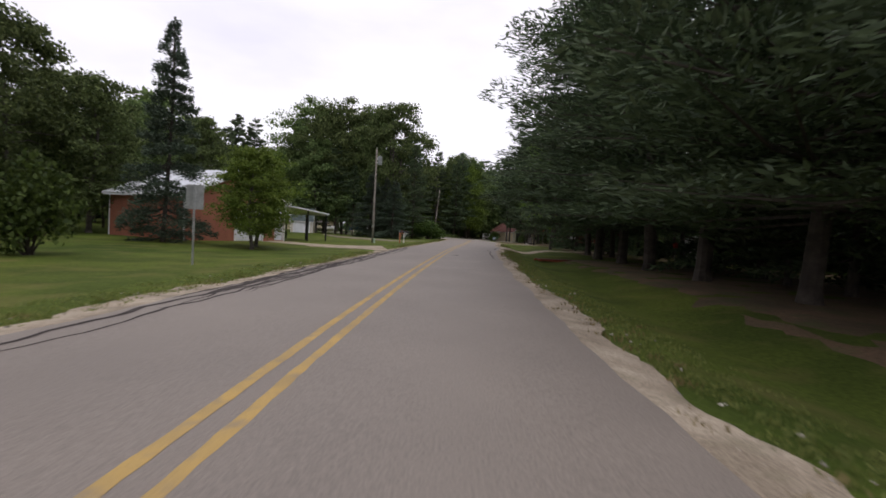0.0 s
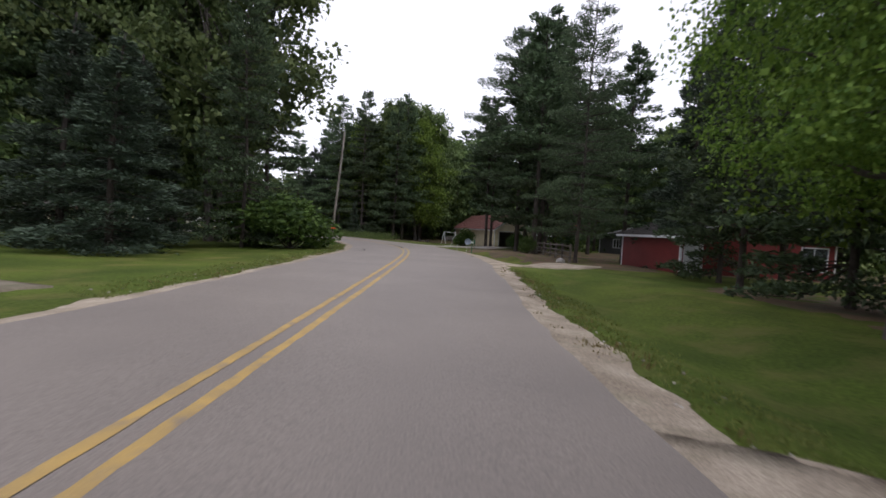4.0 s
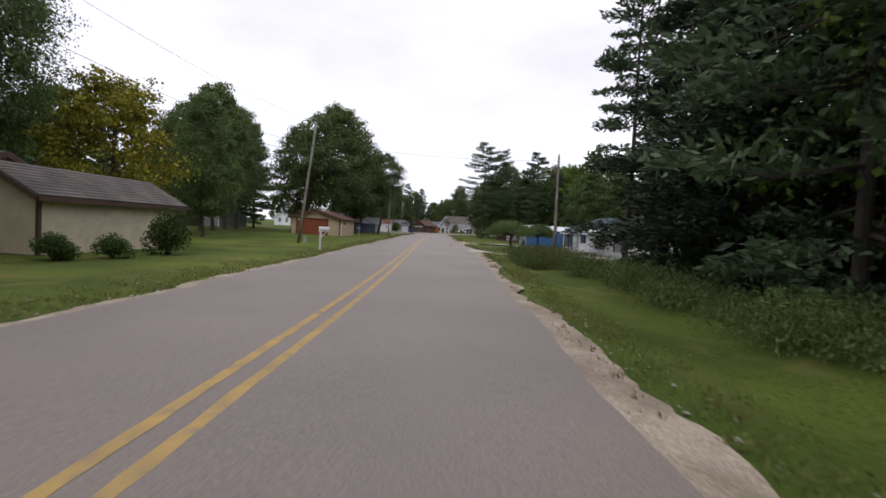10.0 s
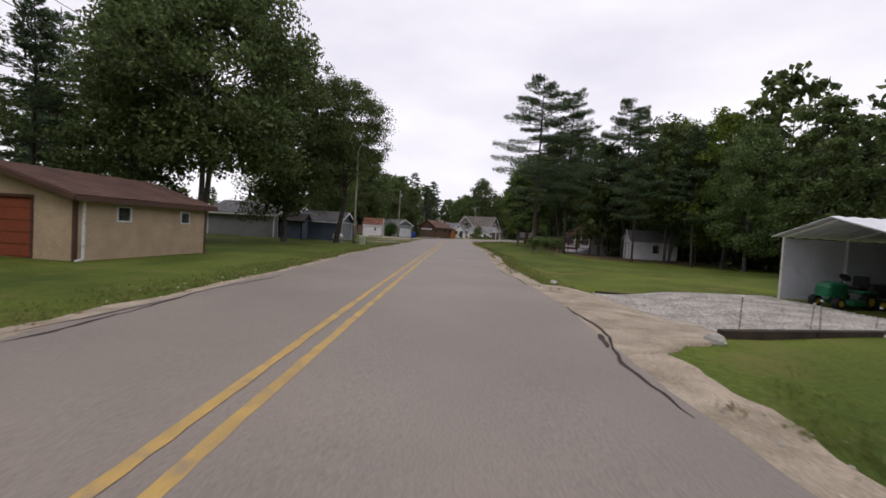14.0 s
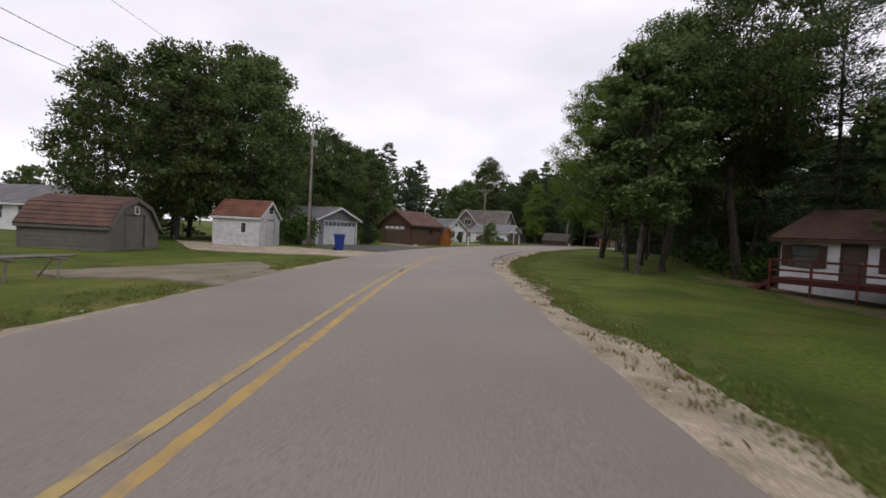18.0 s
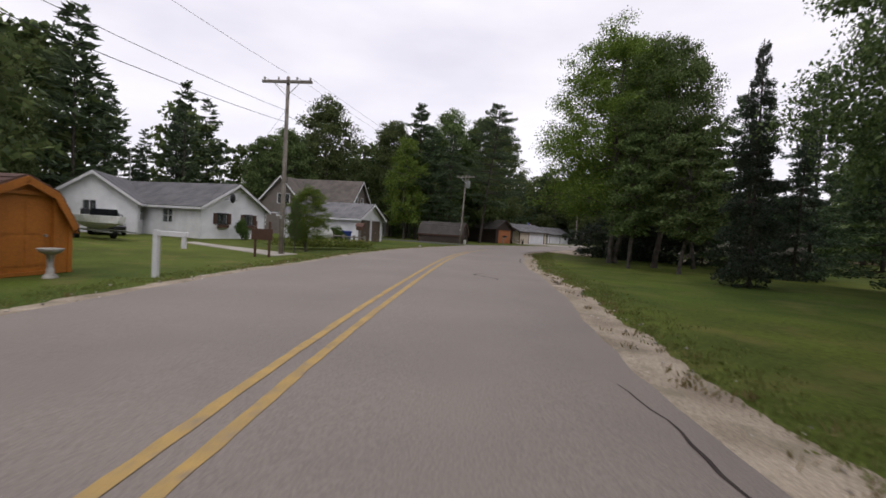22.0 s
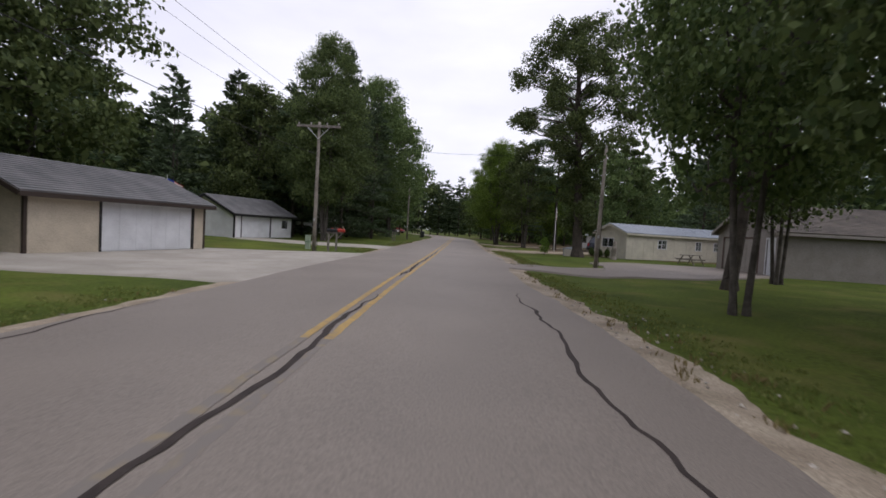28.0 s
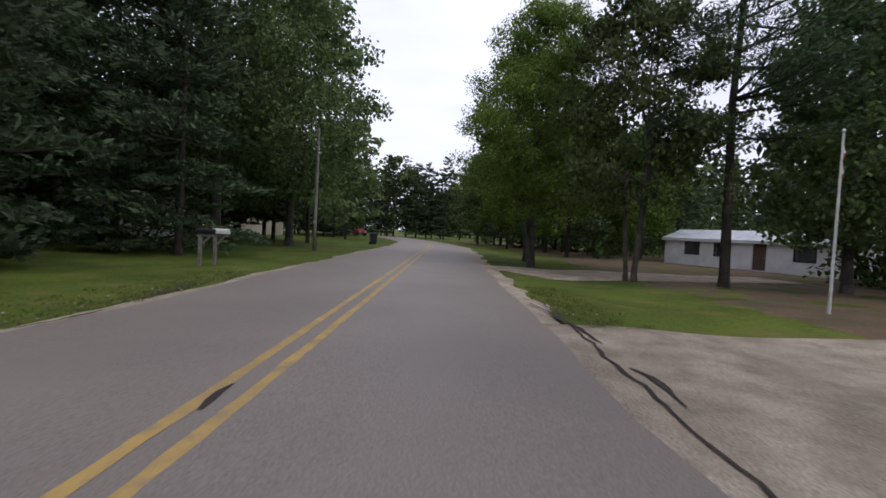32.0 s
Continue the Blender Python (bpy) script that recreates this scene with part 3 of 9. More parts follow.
        if lights:
            for c in range(columns):
                a, b = u - w / 2 + w * c / columns, u - w / 2 + w * (c + 1) / columns
                p, q = z + h * (rows - 1) / rows, z + h
                g = Shape()
                self.slab(g, side, a + 0.07, b - 0.07, p + 0.1, q - 0.1, -0.058, -0.045)
                part("light", g, light_mat or PANE, door)
        if handle:
            g = Shape()
            self.slab(g, side, u - 0.06, u + 0.06, z + h * 0.42, z + h * 0.42 + 0.04, -0.06, -0.01)
            part("handle", g, handle, door)
        s = Shape()
        f = 0.09
        for a, b, c, d in ((u - w / 2 - f, u - w / 2, z, z + h + f), (u + w / 2, u + w / 2 + f, z, z + h + f), (u - w / 2, u + w / 2, z + h, z + h + f)):
            self.slab(s, side, a, b, c, d, -0.05, 0.03)
        part("door_frame", s, frame_mat, self.base)
        return self

    def door(self, side, u, w, h, mat, frame_mat, z=0.08, lite=False):
        self.hole(side, u, w, z, h)
        s = Shape()
        self.slab(s, side, u - w / 2, u + w / 2, z, z + h, -0.08, -0.04)
        for a, b in ((0.08, 0.42), (0.5, 0.92)):
            for k in (-1, 1):
                x = u + k * w * 0.22
                self.slab(s, side, x - w * 0.16, x + w * 0.16, z + h * a, z + h * b, -0.04, -0.03)
        leaf = part("door", s, mat, self.base)
        g = Shape()
        p = self.at(side, u + w * 0.38, 0.0, z + h * 0.47)
        g.tube(self.at(side, u + w * 0.38, -0.04, z + h * 0.47), self.at(side, u + w * 0.38, 0.02, z + h * 0.47), 0.03, 0.03, 8)
        part("knob", g, STEEL, leaf)
        s = Shape()
        f = 0.08
        for a, b, c, d in ((u - w / 2 - f, u - w / 2, z, z + h + f), (u + w / 2, u + w / 2 + f, z, z + h + f), (u - w / 2, u + w / 2, z + h, z + h + f)):
            self.slab(s, side, a, b, c, d, -0.05, 0.03)
        part("door_frame", s, frame_mat, self.base)
        return self

    def opening(self, side, u, w, h, z=0.0, frame_mat=None):
        self.hole(side, u, w, z, h)
        if frame_mat:
            s, f = Shape(), 0.1
            for a, b, c, d in ((u - w / 2 - f, u - w / 2, z, z + h + f), (u + w / 2, u + w / 2 + f, z, z + h + f), (u - w / 2, u + w / 2, z + h, z + h + f)):
                self.slab(s, side, a, b, c, d, -0.12, 0.03)
            part("door_frame", s, frame_mat, self.base)
        return self

    def slab_floor(self, mat):
        part("floor_slab", Shape().box(-self.w / 2 + 0.02, -self.l / 2 + 0.02, -0.12, self.w / 2 - 0.02, self.l / 2 - 0.02, 0.04), mat, self.base)
        return self

    def done(self, materials=None):
        self.raise_walls(materials)
        self.cover()
        return self


STEEL = material("galvanised_steel", (0.55, 0.56, 0.57), rough=0.4, metal=0.8, scale=3, fine=30, bump=0.05)
DARK_ROOM = material("dark_interior", (0.02, 0.02, 0.022), rough=0.9, bump=0)
PANE = glass("window_glass")


def paint(name, rgb, rough=0.55, wear=0.25, scale=1.3):
    return material(name, rgb, tuple(c * 0.86 for c in rgb), rough=rough, scale=scale, fine=22, bump=0.12, stains=wear, stain_tint=tuple(c * 0.55 for c in rgb))


WHITE, CREAM, TAN = paint("white_siding", (0.82, 0.82, 0.84), wear=0.1), paint("cream_siding", (0.68, 0.60, 0.42)), paint("tan_block", (0.50, 0.38, 0.26))
BROWN, DARK_BROWN, GREY, BLUE_GREY = paint("brown_siding", (0.13, 0.075, 0.05)), paint("dark_brown_siding", (0.05, 0.036, 0.03)), paint("grey_siding", (0.27, 0.28, 0.29)), paint("blue_grey_siding", (0.13, 0.16, 0.22))
TAUPE, PEELING = paint("taupe_siding", (0.20, 0.172, 0.155)), paint("peeling_white_boards", (0.66, 0.66, 0.67), wear=0.75, scale=2.2)
BRICK_RED, DOOR_RED, ORANGE_BARN, ORANGE_DOOR = paint("red_brick", (0.33, 0.13, 0.085), 0.85), paint("rust_red_door", (0.27, 0.075, 0.04)), paint("orange_stain", (0.42, 0.15, 0.025)), paint("orange_cedar", (0.45, 0.17, 0.07))
DOOR_WHITE, DOOR_BROWN, BEIGE, BEIGE_DOOR = paint("white_door", (0.72, 0.73, 0.76), wear=0.1), paint("brown_door", (0.12, 0.085, 0.065)), paint("beige_siding", (0.55, 0.48, 0.38)), paint("beige_grey_siding", (0.30, 0.27, 0.25))
SHINGLE_BROWN = material("brown_shingles", (0.15, 0.085, 0.065), (0.10, 0.06, 0.05), rough=0.9, scale=1.2, fine=25, bump=0.5, island=0.12)
SHINGLE_TAUPE = material("taupe_shingles", (0.150, 0.130, 0.115), (0.10, 0.088, 0.08), rough=0.9, scale=1.2, fine=25, bump=0.5, island=0.12)
SHINGLE_GREY = material("grey_shingles", (0.19, 0.185, 0.19), (0.13, 0.13, 0.135), rough=0.9, scale=1.2, fine=25, bump=0.5, island=0.12)
SHINGLE_DARK = material("dark_shingles", (0.085, 0.075, 0.07), (0.06, 0.055, 0.05), rough=0.9, scale=1.2, fine=25, bump=0.5, island=0.12)
SHINGLE_TEAL = material("teal_green_shingles", (0.075, 0.115, 0.115), (0.055, 0.085, 0.09), rough=0.9, scale=1.2, fine=25, bump=0.5, island=0.12)
WHITE_METAL, GREY_METAL = paint("white_metal_roof", (0.68, 0.70, 0.74), 0.4), paint("grey_metal_roof", (0.30, 0.33, 0.38), 0.4)
GREEN_ROOF = material("green_shingles", (0.10, 0.125, 0.12), (0.07, 0.09, 0.09), rough=0.9, scale=1.2, fine=25, bump=0.5, island=0.1)
BLACK_TRIM, WHITE_TRIM, BROWN_TRIM = paint("black_trim", (0.02, 0.02, 0.022)), paint("white_trim", (0.76, 0.76, 0.78)), paint("brown_trim", (0.10, 0.055, 0.04))

# ---- plants ----
BARK = material("rough_bark", (0.078, 0.064, 0.054), (0.042, 0.035, 0.03), rough=0.95, scale=3, fine=14, bump=0.9)
BARK_GREY = material("grey_bark", (0.118, 0.104, 0.092), (0.065, 0.056, 0.05), rough=0.95, scale=3, fine=14, bump=0.8)
LEAF = foliage("maple_leaves", (0.048, 0.078, 0.026), (0.162, 0.212, 0.074), see=0.35)
LEAF_BRIGHT = foliage("bright_leaves", (0.065, 0.115, 0.017), (0.20, 0.28, 0.05), see=0.35)
LEAF_YELLOW = foliage("yellowing_leaves", (0.13, 0.125, 0.014), (0.33, 0.30, 0.038))
NEEDLE = foliage("pine_needles", (0.032, 0.052, 0.026), (0.112, 0.158, 0.078), see=0.2)
NEEDLE_BLUE = foliage("spruce_needles", (0.026, 0.042, 0.026), (0.088, 0.115, 0.078), see=0.1)
SHRUB = foliage("shrub_leaves", (0.026, 0.052, 0.012), (0.100, 0.155, 0.034))
WEED = foliage("weeds", (0.050, 0.075, 0.020), (0.17, 0.21, 0.07), see=0.3)


class Leaves:
    """Collects many small leaves as quads, quickly."""

    def __init__(self, seed):
        self.r, self.lots = np.random.default_rng(seed), []

    def add(self, centres, length, width, way=None, jitter=0.6, fold=0.25):
        """Pointed leaves at the centres; way: their direction, else any."""
        r, n = self.r, len(centres)
        any_way = r.normal(size=(n, 3))
        w = any_way if way is None else way + jitter * any_way
        w /= np.linalg.norm(w, axis=1)[:, None] + 1e-9
        side = np.cross(w, r.normal(size=(n, 3)))
        side /= np.linalg.norm(side, axis=1)[:, None] + 1e-9
        up = np.cross(side, w)
        ln, wd = length * r.uniform(0.6, 1.35, (n, 1)), width * r.uniform(0.6, 1.35, (n, 1))
        self.lots.append(np.stack([centres - w * ln / 2, centres + side * wd / 2 + up * wd * fold, centres + w * ln / 2, centres - side * wd / 2 + up * wd * fold], 1).reshape(-1, 3))

    def mesh(self, name, mat):
        v = np.concatenate(self.lots)
        me = bpy.data.meshes.new(name)
        me.vertices.add(len(v))
        me.vertices.foreach_set("co", v.ravel())
        n = len(v) // 4
        me.loops.add(4 * n)
        me.loops.foreach_set("vertex_index", np.arange(4 * n, dtype=np.int32))
        me.polygons.add(n)
        me.polygons.foreach_set("loop_start", np.arange(0, 4 * n, 4, dtype=np.int32))
        me.polygons.foreach_set("loop_total", np.full(n, 4, dtype=np.int32))
        me.update(calc_edges=True)
        me.materials.append(mat)
        return me


def limb(shape, a, b, ra, rb, sides=6, bend=0.0, rng=None):
    """A branch in three bent lengths."""
    a, b = Vector(a), Vector(b)
    points = [a]
    for u in (0.35, 0.7):
        p = a.lerp(b, u)
        if rng is not None:
            p += Vector(rng.normal(size=3)) * bend
        points.append(p)
    points.append(b)
    for i in range(3):
        shape.tube(points[i], points[i + 1], ra + (rb - ra) * i / 3, ra + (rb - ra) * (i + 1) / 3, sides)
    return points


def broadleaf_form(seed, height=14.0, spread=5.0, bole=2.6, leaves=9000, size=0.30, clumps=26, forks=1, lean=0.3, stout=0.0145, core=24):
    """Meshes of a broad-leaved tree: trunk with limbs, and a crown of leaf clumps with gaps."""
    rng = np.random.default_rng(seed)
    wood, lv = Shape(), Leaves(seed + 1)
    tops = []
    for k in range(forks):
        ang = rng.uniform(0, 6.28)
        foot = Vector((0.25 * math.cos(ang), 0.25 * math.sin(ang), -0.15)) if forks > 1 else Vector((0, 0, -0.15))
        top = Vector((rng.normal() * lean + (1.3 * math.cos(ang) if forks > 1 else 0), rng.normal() * lean + (1.3 * math.sin(ang) if forks > 1 else 0), height * 0.82))
        r0 = stout * height / (forks**0.5)
        wood.tube(foot, foot + Vector((0, 0, 0.5)), r0 * 1.5, r0 * 1.05, 9)
        pts = limb(wood, foot + Vector((0, 0, 0.5)), top, r0 * 1.05, r0 * 0.18, 9, 0.25, rng)
        tops.append(pts)
    centres = []
    for i in range(clumps):
        u = (i + 0.5) / clumps
        z = bole + (height - bole) * (0.06 + 0.86 * u)
        shape_r = spread * (math.sin(math.pi * min(1, 0.16 + 0.80 * u)) ** 0.75) * rng.uniform(0.55, 1.0)
        a = i * 2.4 + rng.uniform(-0.5, 0.5)
        c = np.array([shape_r * 0.72 * math.cos(a), shape_r * 0.72 * math.sin(a), z])
        centres.append(c)
        pts = tops[i % forks]
        root = pts[1].lerp(pts[3], max(0.0, (z - bole) / height * 0.8))
        root = Vector((root.x, root.y, min(root.z, z - 0.4)))
        limb(wood, root, Vector(c), 0.0055 * height * (1.1 - u), 0.015, 5, 0.22, rng)
        r = spread * rng.uniform(0.32, 0.48) * (1.05 - 0.35 * u)
        n = int(leaves / clumps * rng.uniform(0.7, 1.3))
        twigs = 9
        way = rng.normal(size=(twigs, 3))
        way /= np.linalg.norm(way, axis=1)[:, None]
        way[:, 2] = np.where(way[:, 2] < -0.25, way[:, 2] * 0.4, way[:, 2])
        heads = c + way * r * rng.uniform(0.55, 1.05, (twigs, 1)) * np.array([1.0, 1.0, 0.72])
        pick = rng.integers(0, twigs, n)
        near = rng.normal(size=(n, 3))
        near *= (rng.random((n, 1)) ** 0.75) / np.linalg.norm(near, axis=1)[:, None]
        at = heads[pick] + near * r * 0.54 * np.array([1.0, 1.0, 0.62])
        lv.add(at, size, size * 0.72, fold=0.12)
        if core:
            deep = rng.normal(size=(core, 3))
            deep *= (rng.random((core, 1)) ** 0.5) / np.linalg.norm(deep, axis=1)[:, None]
            lv.add(c + deep * r * 0.5 * np.array([1.0, 1.0, 0.7]), 2.2 * size, 1.5 * size, fold=0.12)
    return wood.mesh("trunk"), lv


def weeping_form(seed, height=2.7, spread=2.75, leaves=24000):
    """Meshes of a low weeping tree: a thick crooked trunk, limbs that arch outwards, and a flat tiered dome of leaves hanging at its rim."""
    rng = np.random.default_rng(seed)
    wood, lv = Shape(), Leaves(seed + 1)
    wood.tube((0, 0, -0.1), (0.04, 0, 0.4), 0.26, 0.17, 9)
    limb(wood, (0.04, 0, 0.4), (0.0, 0.05, 1.45), 0.17, 0.13, 9, 0.05, rng)
    for k in range(34):
        a, q = 2.4 * k, math.sqrt((k + 0.5) / 34)
        out = spread * q * rng.uniform(0.85, 1.05)
        z = height - 0.25 - 0.75 * q**2.2 + rng.normal() * 0.1
        c = np.array([out * math.cos(a), out * math.sin(a), z])
        limb(wood, (0, 0.05, 1.3), c, 0.05, 0.012, 5, 0.1, rng)
        n = leaves // 34
        near = rng.normal(size=(n, 3)) * np.array([0.36, 0.36, 0.13])
        near[:, 2] -= 0.45 * q * rng.random(n) ** 2
        lv.add(c + near, 0.10, 0.06, fold=0.12)
    return wood.mesh("trunk"), lv


def tall_oak_form(seed, height=18.0, leaves=42000):
    """Meshes of a tall roadside oak: a straight trunk in a sleeve of leaves, a few long bare limbs and a ragged crown above."""
    rng = np.random.default_rng(seed)
    wood, lv = Shape(), Leaves(seed + 1)
    wood.tube((0, 0, -0.15), (0, 0, 0.6), 0.55, 0.36, 10)
    pts = limb(wood, (0, 0, 0.6), (0.3, 0.1, height * 0.9), 0.36, 0.08, 9, 0.15, rng)
    spots = [(0.75, 2.2 + 0.62 * k, 0.7 + 0.25 * rng.random()) for k in range(10)]
    spots += [(rng.uniform(0.6, 1.0) * (1.6 + 2.9 * math.sin(math.pi * min(1.0, 0.25 + 0.75 * k / 34))), 8.2 + (height - 9.0) * k / 34, rng.uniform(0.75, 1.25)) for k in range(35)]
    for k, (out, z, r) in enumerate(spots):
        a = 2.4 * k + rng.uniform(-0.5, 0.5)
        c = np.array([out * math.cos(a), out * math.sin(a), z])
        limb(wood, (0.3 * z / height, 0.1 * z / height, max(1.5, z - 0.35 * out - 0.5)), c, 0.03 + 0.02 * out, 0.015, 5, 0.16, rng)
        n = int(leaves / len(spots) * rng.uniform(0.6, 1.4))
        way = rng.normal(size=(7, 3))
        way /= np.linalg.norm(way, axis=1)[:, None]
        heads = c + way * r * rng.uniform(0.5, 1.05, (7, 1)) * np.array([1.0, 1.0, 0.8])
        near = rng.normal(size=(n, 3))
        near *= (rng.random((n, 1)) ** 0.7) / np.linalg.norm(near, axis=1)[:, None]
        lv.add(heads[rng.integers(0, 7, n)] + near * r * 0.62, 0.16, 0.11, fold=0.12)
        deep = rng.normal(size=(30, 3)) * 0.3 * r
        lv.add(c + deep, 0.3, 0.2, fold=0.12)
    return wood.mesh("trunk"), lv


def pine_form(seed, height=20.0, spread=4.2, bole=3.0, tufts=9000, size=0.42, whorl=0.75, droop=-0.05, cone=0.75, slim=0.30):
    """Meshes of a white pine: straight trunk, flat whorls of boughs with ragged needle sprays."""
    rng = np.random.default_rng(seed)
    wood, lv = Shape(), Leaves(seed + 1)
    sway = rng.normal(size=2) * 0.25
    r0 = 0.0105 * height
    wood.tube((0, 0, -0.15), (0, 0, 0.4), r0 * 1.35, r0, 9)
    pts = limb(wood, (0, 0, 0.4), (sway[0], sway[1], height), r0, 0.03, 9, 0.1, rng)
    z, boughs = bole, []
    while z < height - 0.4:
        u = (z - bole) / (height - bole)
        reach = spread * ((1 - u) ** cone * 0.92 + 0.08) * (0.55 + 0.45 * min(1, u * 5 + 0.4))
        for k in range(int(rng.integers(4, 7))):
            boughs.append((z + rng.uniform(-0.2, 0.2), rng.uniform(0, 6.28), reach * rng.uniform(0.5, 1.15), u))
        z += whorl * rng.uniform(0.7, 1.35) * (1.1 - 0.4 * u)
    total = sum(b[2] for b in boughs)
    for bz, a, reach, u in boughs:
        c = Vector((sway[0] * bz / height, sway[1] * bz / height, bz))
        rise = reach * (droop + 0.28 * u + rng.uniform(-0.08, 0.12))
        tip = c + Vector((math.cos(a) * reach, math.sin(a) * reach, rise))
        mid = c.lerp(tip, 0.55) + Vector((0, 0, -0.06 * reach))
        wood.tube(c, mid, 0.018 + 0.010 * reach, 0.012 + 0.004 * reach, 4).tube(mid, tip, 0.012 + 0.004 * reach, 0.008, 4)
        n = max(6, int(tufts * reach / total))
        t = rng.uniform(0.22, 1.05, n) ** 0.8
        out = np.array([math.cos(a), math.sin(a), 0.0])
        cross = np.array([-math.sin(a), math.cos(a), 0.0])
        wide = (0.34 * reach * np.sin(np.clip(t, 0, 1) * 2.6) + 0.12) * rng.uniform(-1, 1, n)
        base = np.array(c)[None] + t[:, None] * (np.array(tip) - np.array(c))[None]
        at = base + cross * wide[:, None] + np.c_[np.zeros(n), np.zeros(n), rng.normal(size=n) * 0.10 - 0.06 * np.abs(wide)]
        way = out[None] * 0.9 + cross * (np.sign(wide) * 0.55)[:, None] + np.array([0, 0, 0.12 + 0.25 * u])
        lv.add(at, size, size * slim, way, 0.42, 0.15)
    return wood.mesh("trunk"), lv


def spruce_form(seed, height=11.0, spread=2.6, tufts=8000, size=0.30, bole=0.15):
    """Meshes of a spruce: a dense narrow cone, boughs hanging a little, to near the ground."""
    return pine_form(seed, height, spread, bole, tufts, size, 0.42, -0.30, 0.95)


def bush_form(seed, height=2.0, spread=1.2, leaves=3000, size=0.16, clumps=12):
    rng = np.random.default_rng(seed)
    wood, lv = Shape(), Leaves(seed + 1)
    for i in range(clumps):
        a, u = i * 2.4, (i + 0.5) / clumps
        c = np.array([spread * 0.6 * math.sqrt(u) * math.cos(a), spread * 0.6 * math.sqrt(u) * math.sin(a), height * rng.uniform(0.3, 0.78) * (1.1 - 0.4 * u)])
        limb(wood, (rng.normal() * 0.06, rng.normal() * 0.06, -0.05), c, 0.03, 0.01, 5, 0.06, rng)
        n = int(leaves / clumps)
        way = rng.normal(size=(n, 3))
        way /= np.linalg.norm(way, axis=1)[:, None]
        at = c + way * rng.uniform(0.2, 1, (n, 1)) ** 0.5 * np.array([spread * 0.5, spread * 0.5, height * 0.32])
        at[:, 2] = np.abs(at[:, 2] - 0.03) + 0.03
        lv.add(at, size, size * 0.6)
    return wood.mesh("stem"), lv


FORMS = {}


def form(kind, maker, leaf, bark, height, wood_name="trunk", crown_name="crown", **more):
    """Registers one grown shape of a plant."""
    wood, lv = maker(height=height, **more)
    wood.materials.append(bark)
    FORMS.setdefault(kind, []).append((wood, lv.mesh(crown_name, leaf), height, wood_name, crown_name))


for k in range(3):
    form("maple", broadleaf_form, LEAF, BARK_GREY, 14.0, seed=40 + k, spread=5.0, bole=1.4, leaves=22000, size=0.23, clumps=34 + 3 * k)
    form("pine", pine_form, NEEDLE, BARK, 18.0, seed=60 + k, spread=4.4, bole=2.4, tufts=10000, size=0.46)
    form("full_pine", pine_form, NEEDLE, BARK, 17.0, seed=70 + k, spread=5.4, bole=0.9, tufts=14000, size=0.38, whorl=0.62, droop=-0.12)
for k in range(2):
    form("bright", broadleaf_form, LEAF_BRIGHT, BARK_GREY, 12.0, seed=80 + k, spread=4.4, bole=1.4, leaves=17000, size=0.21, clumps=30)
    form("grove", broadleaf_form, LEAF, BARK_GREY, 13.0, seed=90 + k, spread=4.6, bole=2.6, leaves=17000, size=0.21, clumps=28, forks=3)
    form("spruce", spruce_form, NEEDLE_BLUE, BARK, 11.0, seed=100 + k, spread=2.5, tufts=24000, size=0.19)
    form("tall_pine", pine_form, NEEDLE, BARK, 20.0, seed=110 + k, spread=4.4, bole=6.5, tufts=8000, size=0.5, whorl=0.95, cone=0.5)
    form("bush", bush_form, SHRUB, BARK, 2.0, "stem", "leaves", seed=120 + k, spread=1.25, leaves=3200, size=0.15)
form("near_maple", broadleaf_form, LEAF, BARK_GREY, 14.0, seed=45, spread=4.8, bole=2.6, leaves=62000, size=0.12, clumps=48, core=60)
form("near_bright", broadleaf_form, LEAF_BRIGHT, BARK_GREY, 13.0, seed=46, spread=4.4, bole=2.0, leaves=84000, size=0.10, clumps=46, forks=2, core=26)
for k in range(2):
    form("canopy_pine", pine_form, NEEDLE, BARK, 19.0, seed=150 + k, spread=6.2, bole=2.3, tufts=40000, size=0.25, whorl=0.7, droop=-0.06, cone=0.55, slim=0.24)
form("high_pine", pine_form, NEEDLE, BARK, 19.0, seed=156, spread=5.6, bole=5.6, tufts=32000, size=0.26, whorl=0.75, droop=-0.04, cone=0.55, slim=0.24)
form("slim", broadleaf_form, LEAF, BARK_GREY, 10.0, seed=131, spread=2.2, bole=1.8, leaves=9000, size=0.17, clumps=26, stout=0.009)
form("open_oak", broadleaf_form, LEAF, BARK_GREY, 17.0, seed=133, spread=6.6, bole=3.8, leaves=60000, size=0.24, clumps=64, forks=2, core=8)
form("high_maple", broadleaf_form, LEAF, BARK, 14.0, seed=47, spread=4.4, bole=5.4, leaves=46000, size=0.13, clumps=40, core=40, lean=0.1)
form("tall_oak", tall_oak_form, LEAF, BARK, 18.0, seed=139, leaves=54000)
form("yellow", broadleaf_form, LEAF_YELLOW, BARK_GREY, 9.0, seed=135, spread=3.8, bole=1.0, leaves=18000, size=0.18, clumps=34)
form("umbrella", weeping_form, LEAF, BARK, 2.7, seed=137, spread=2.75, leaves=24000)

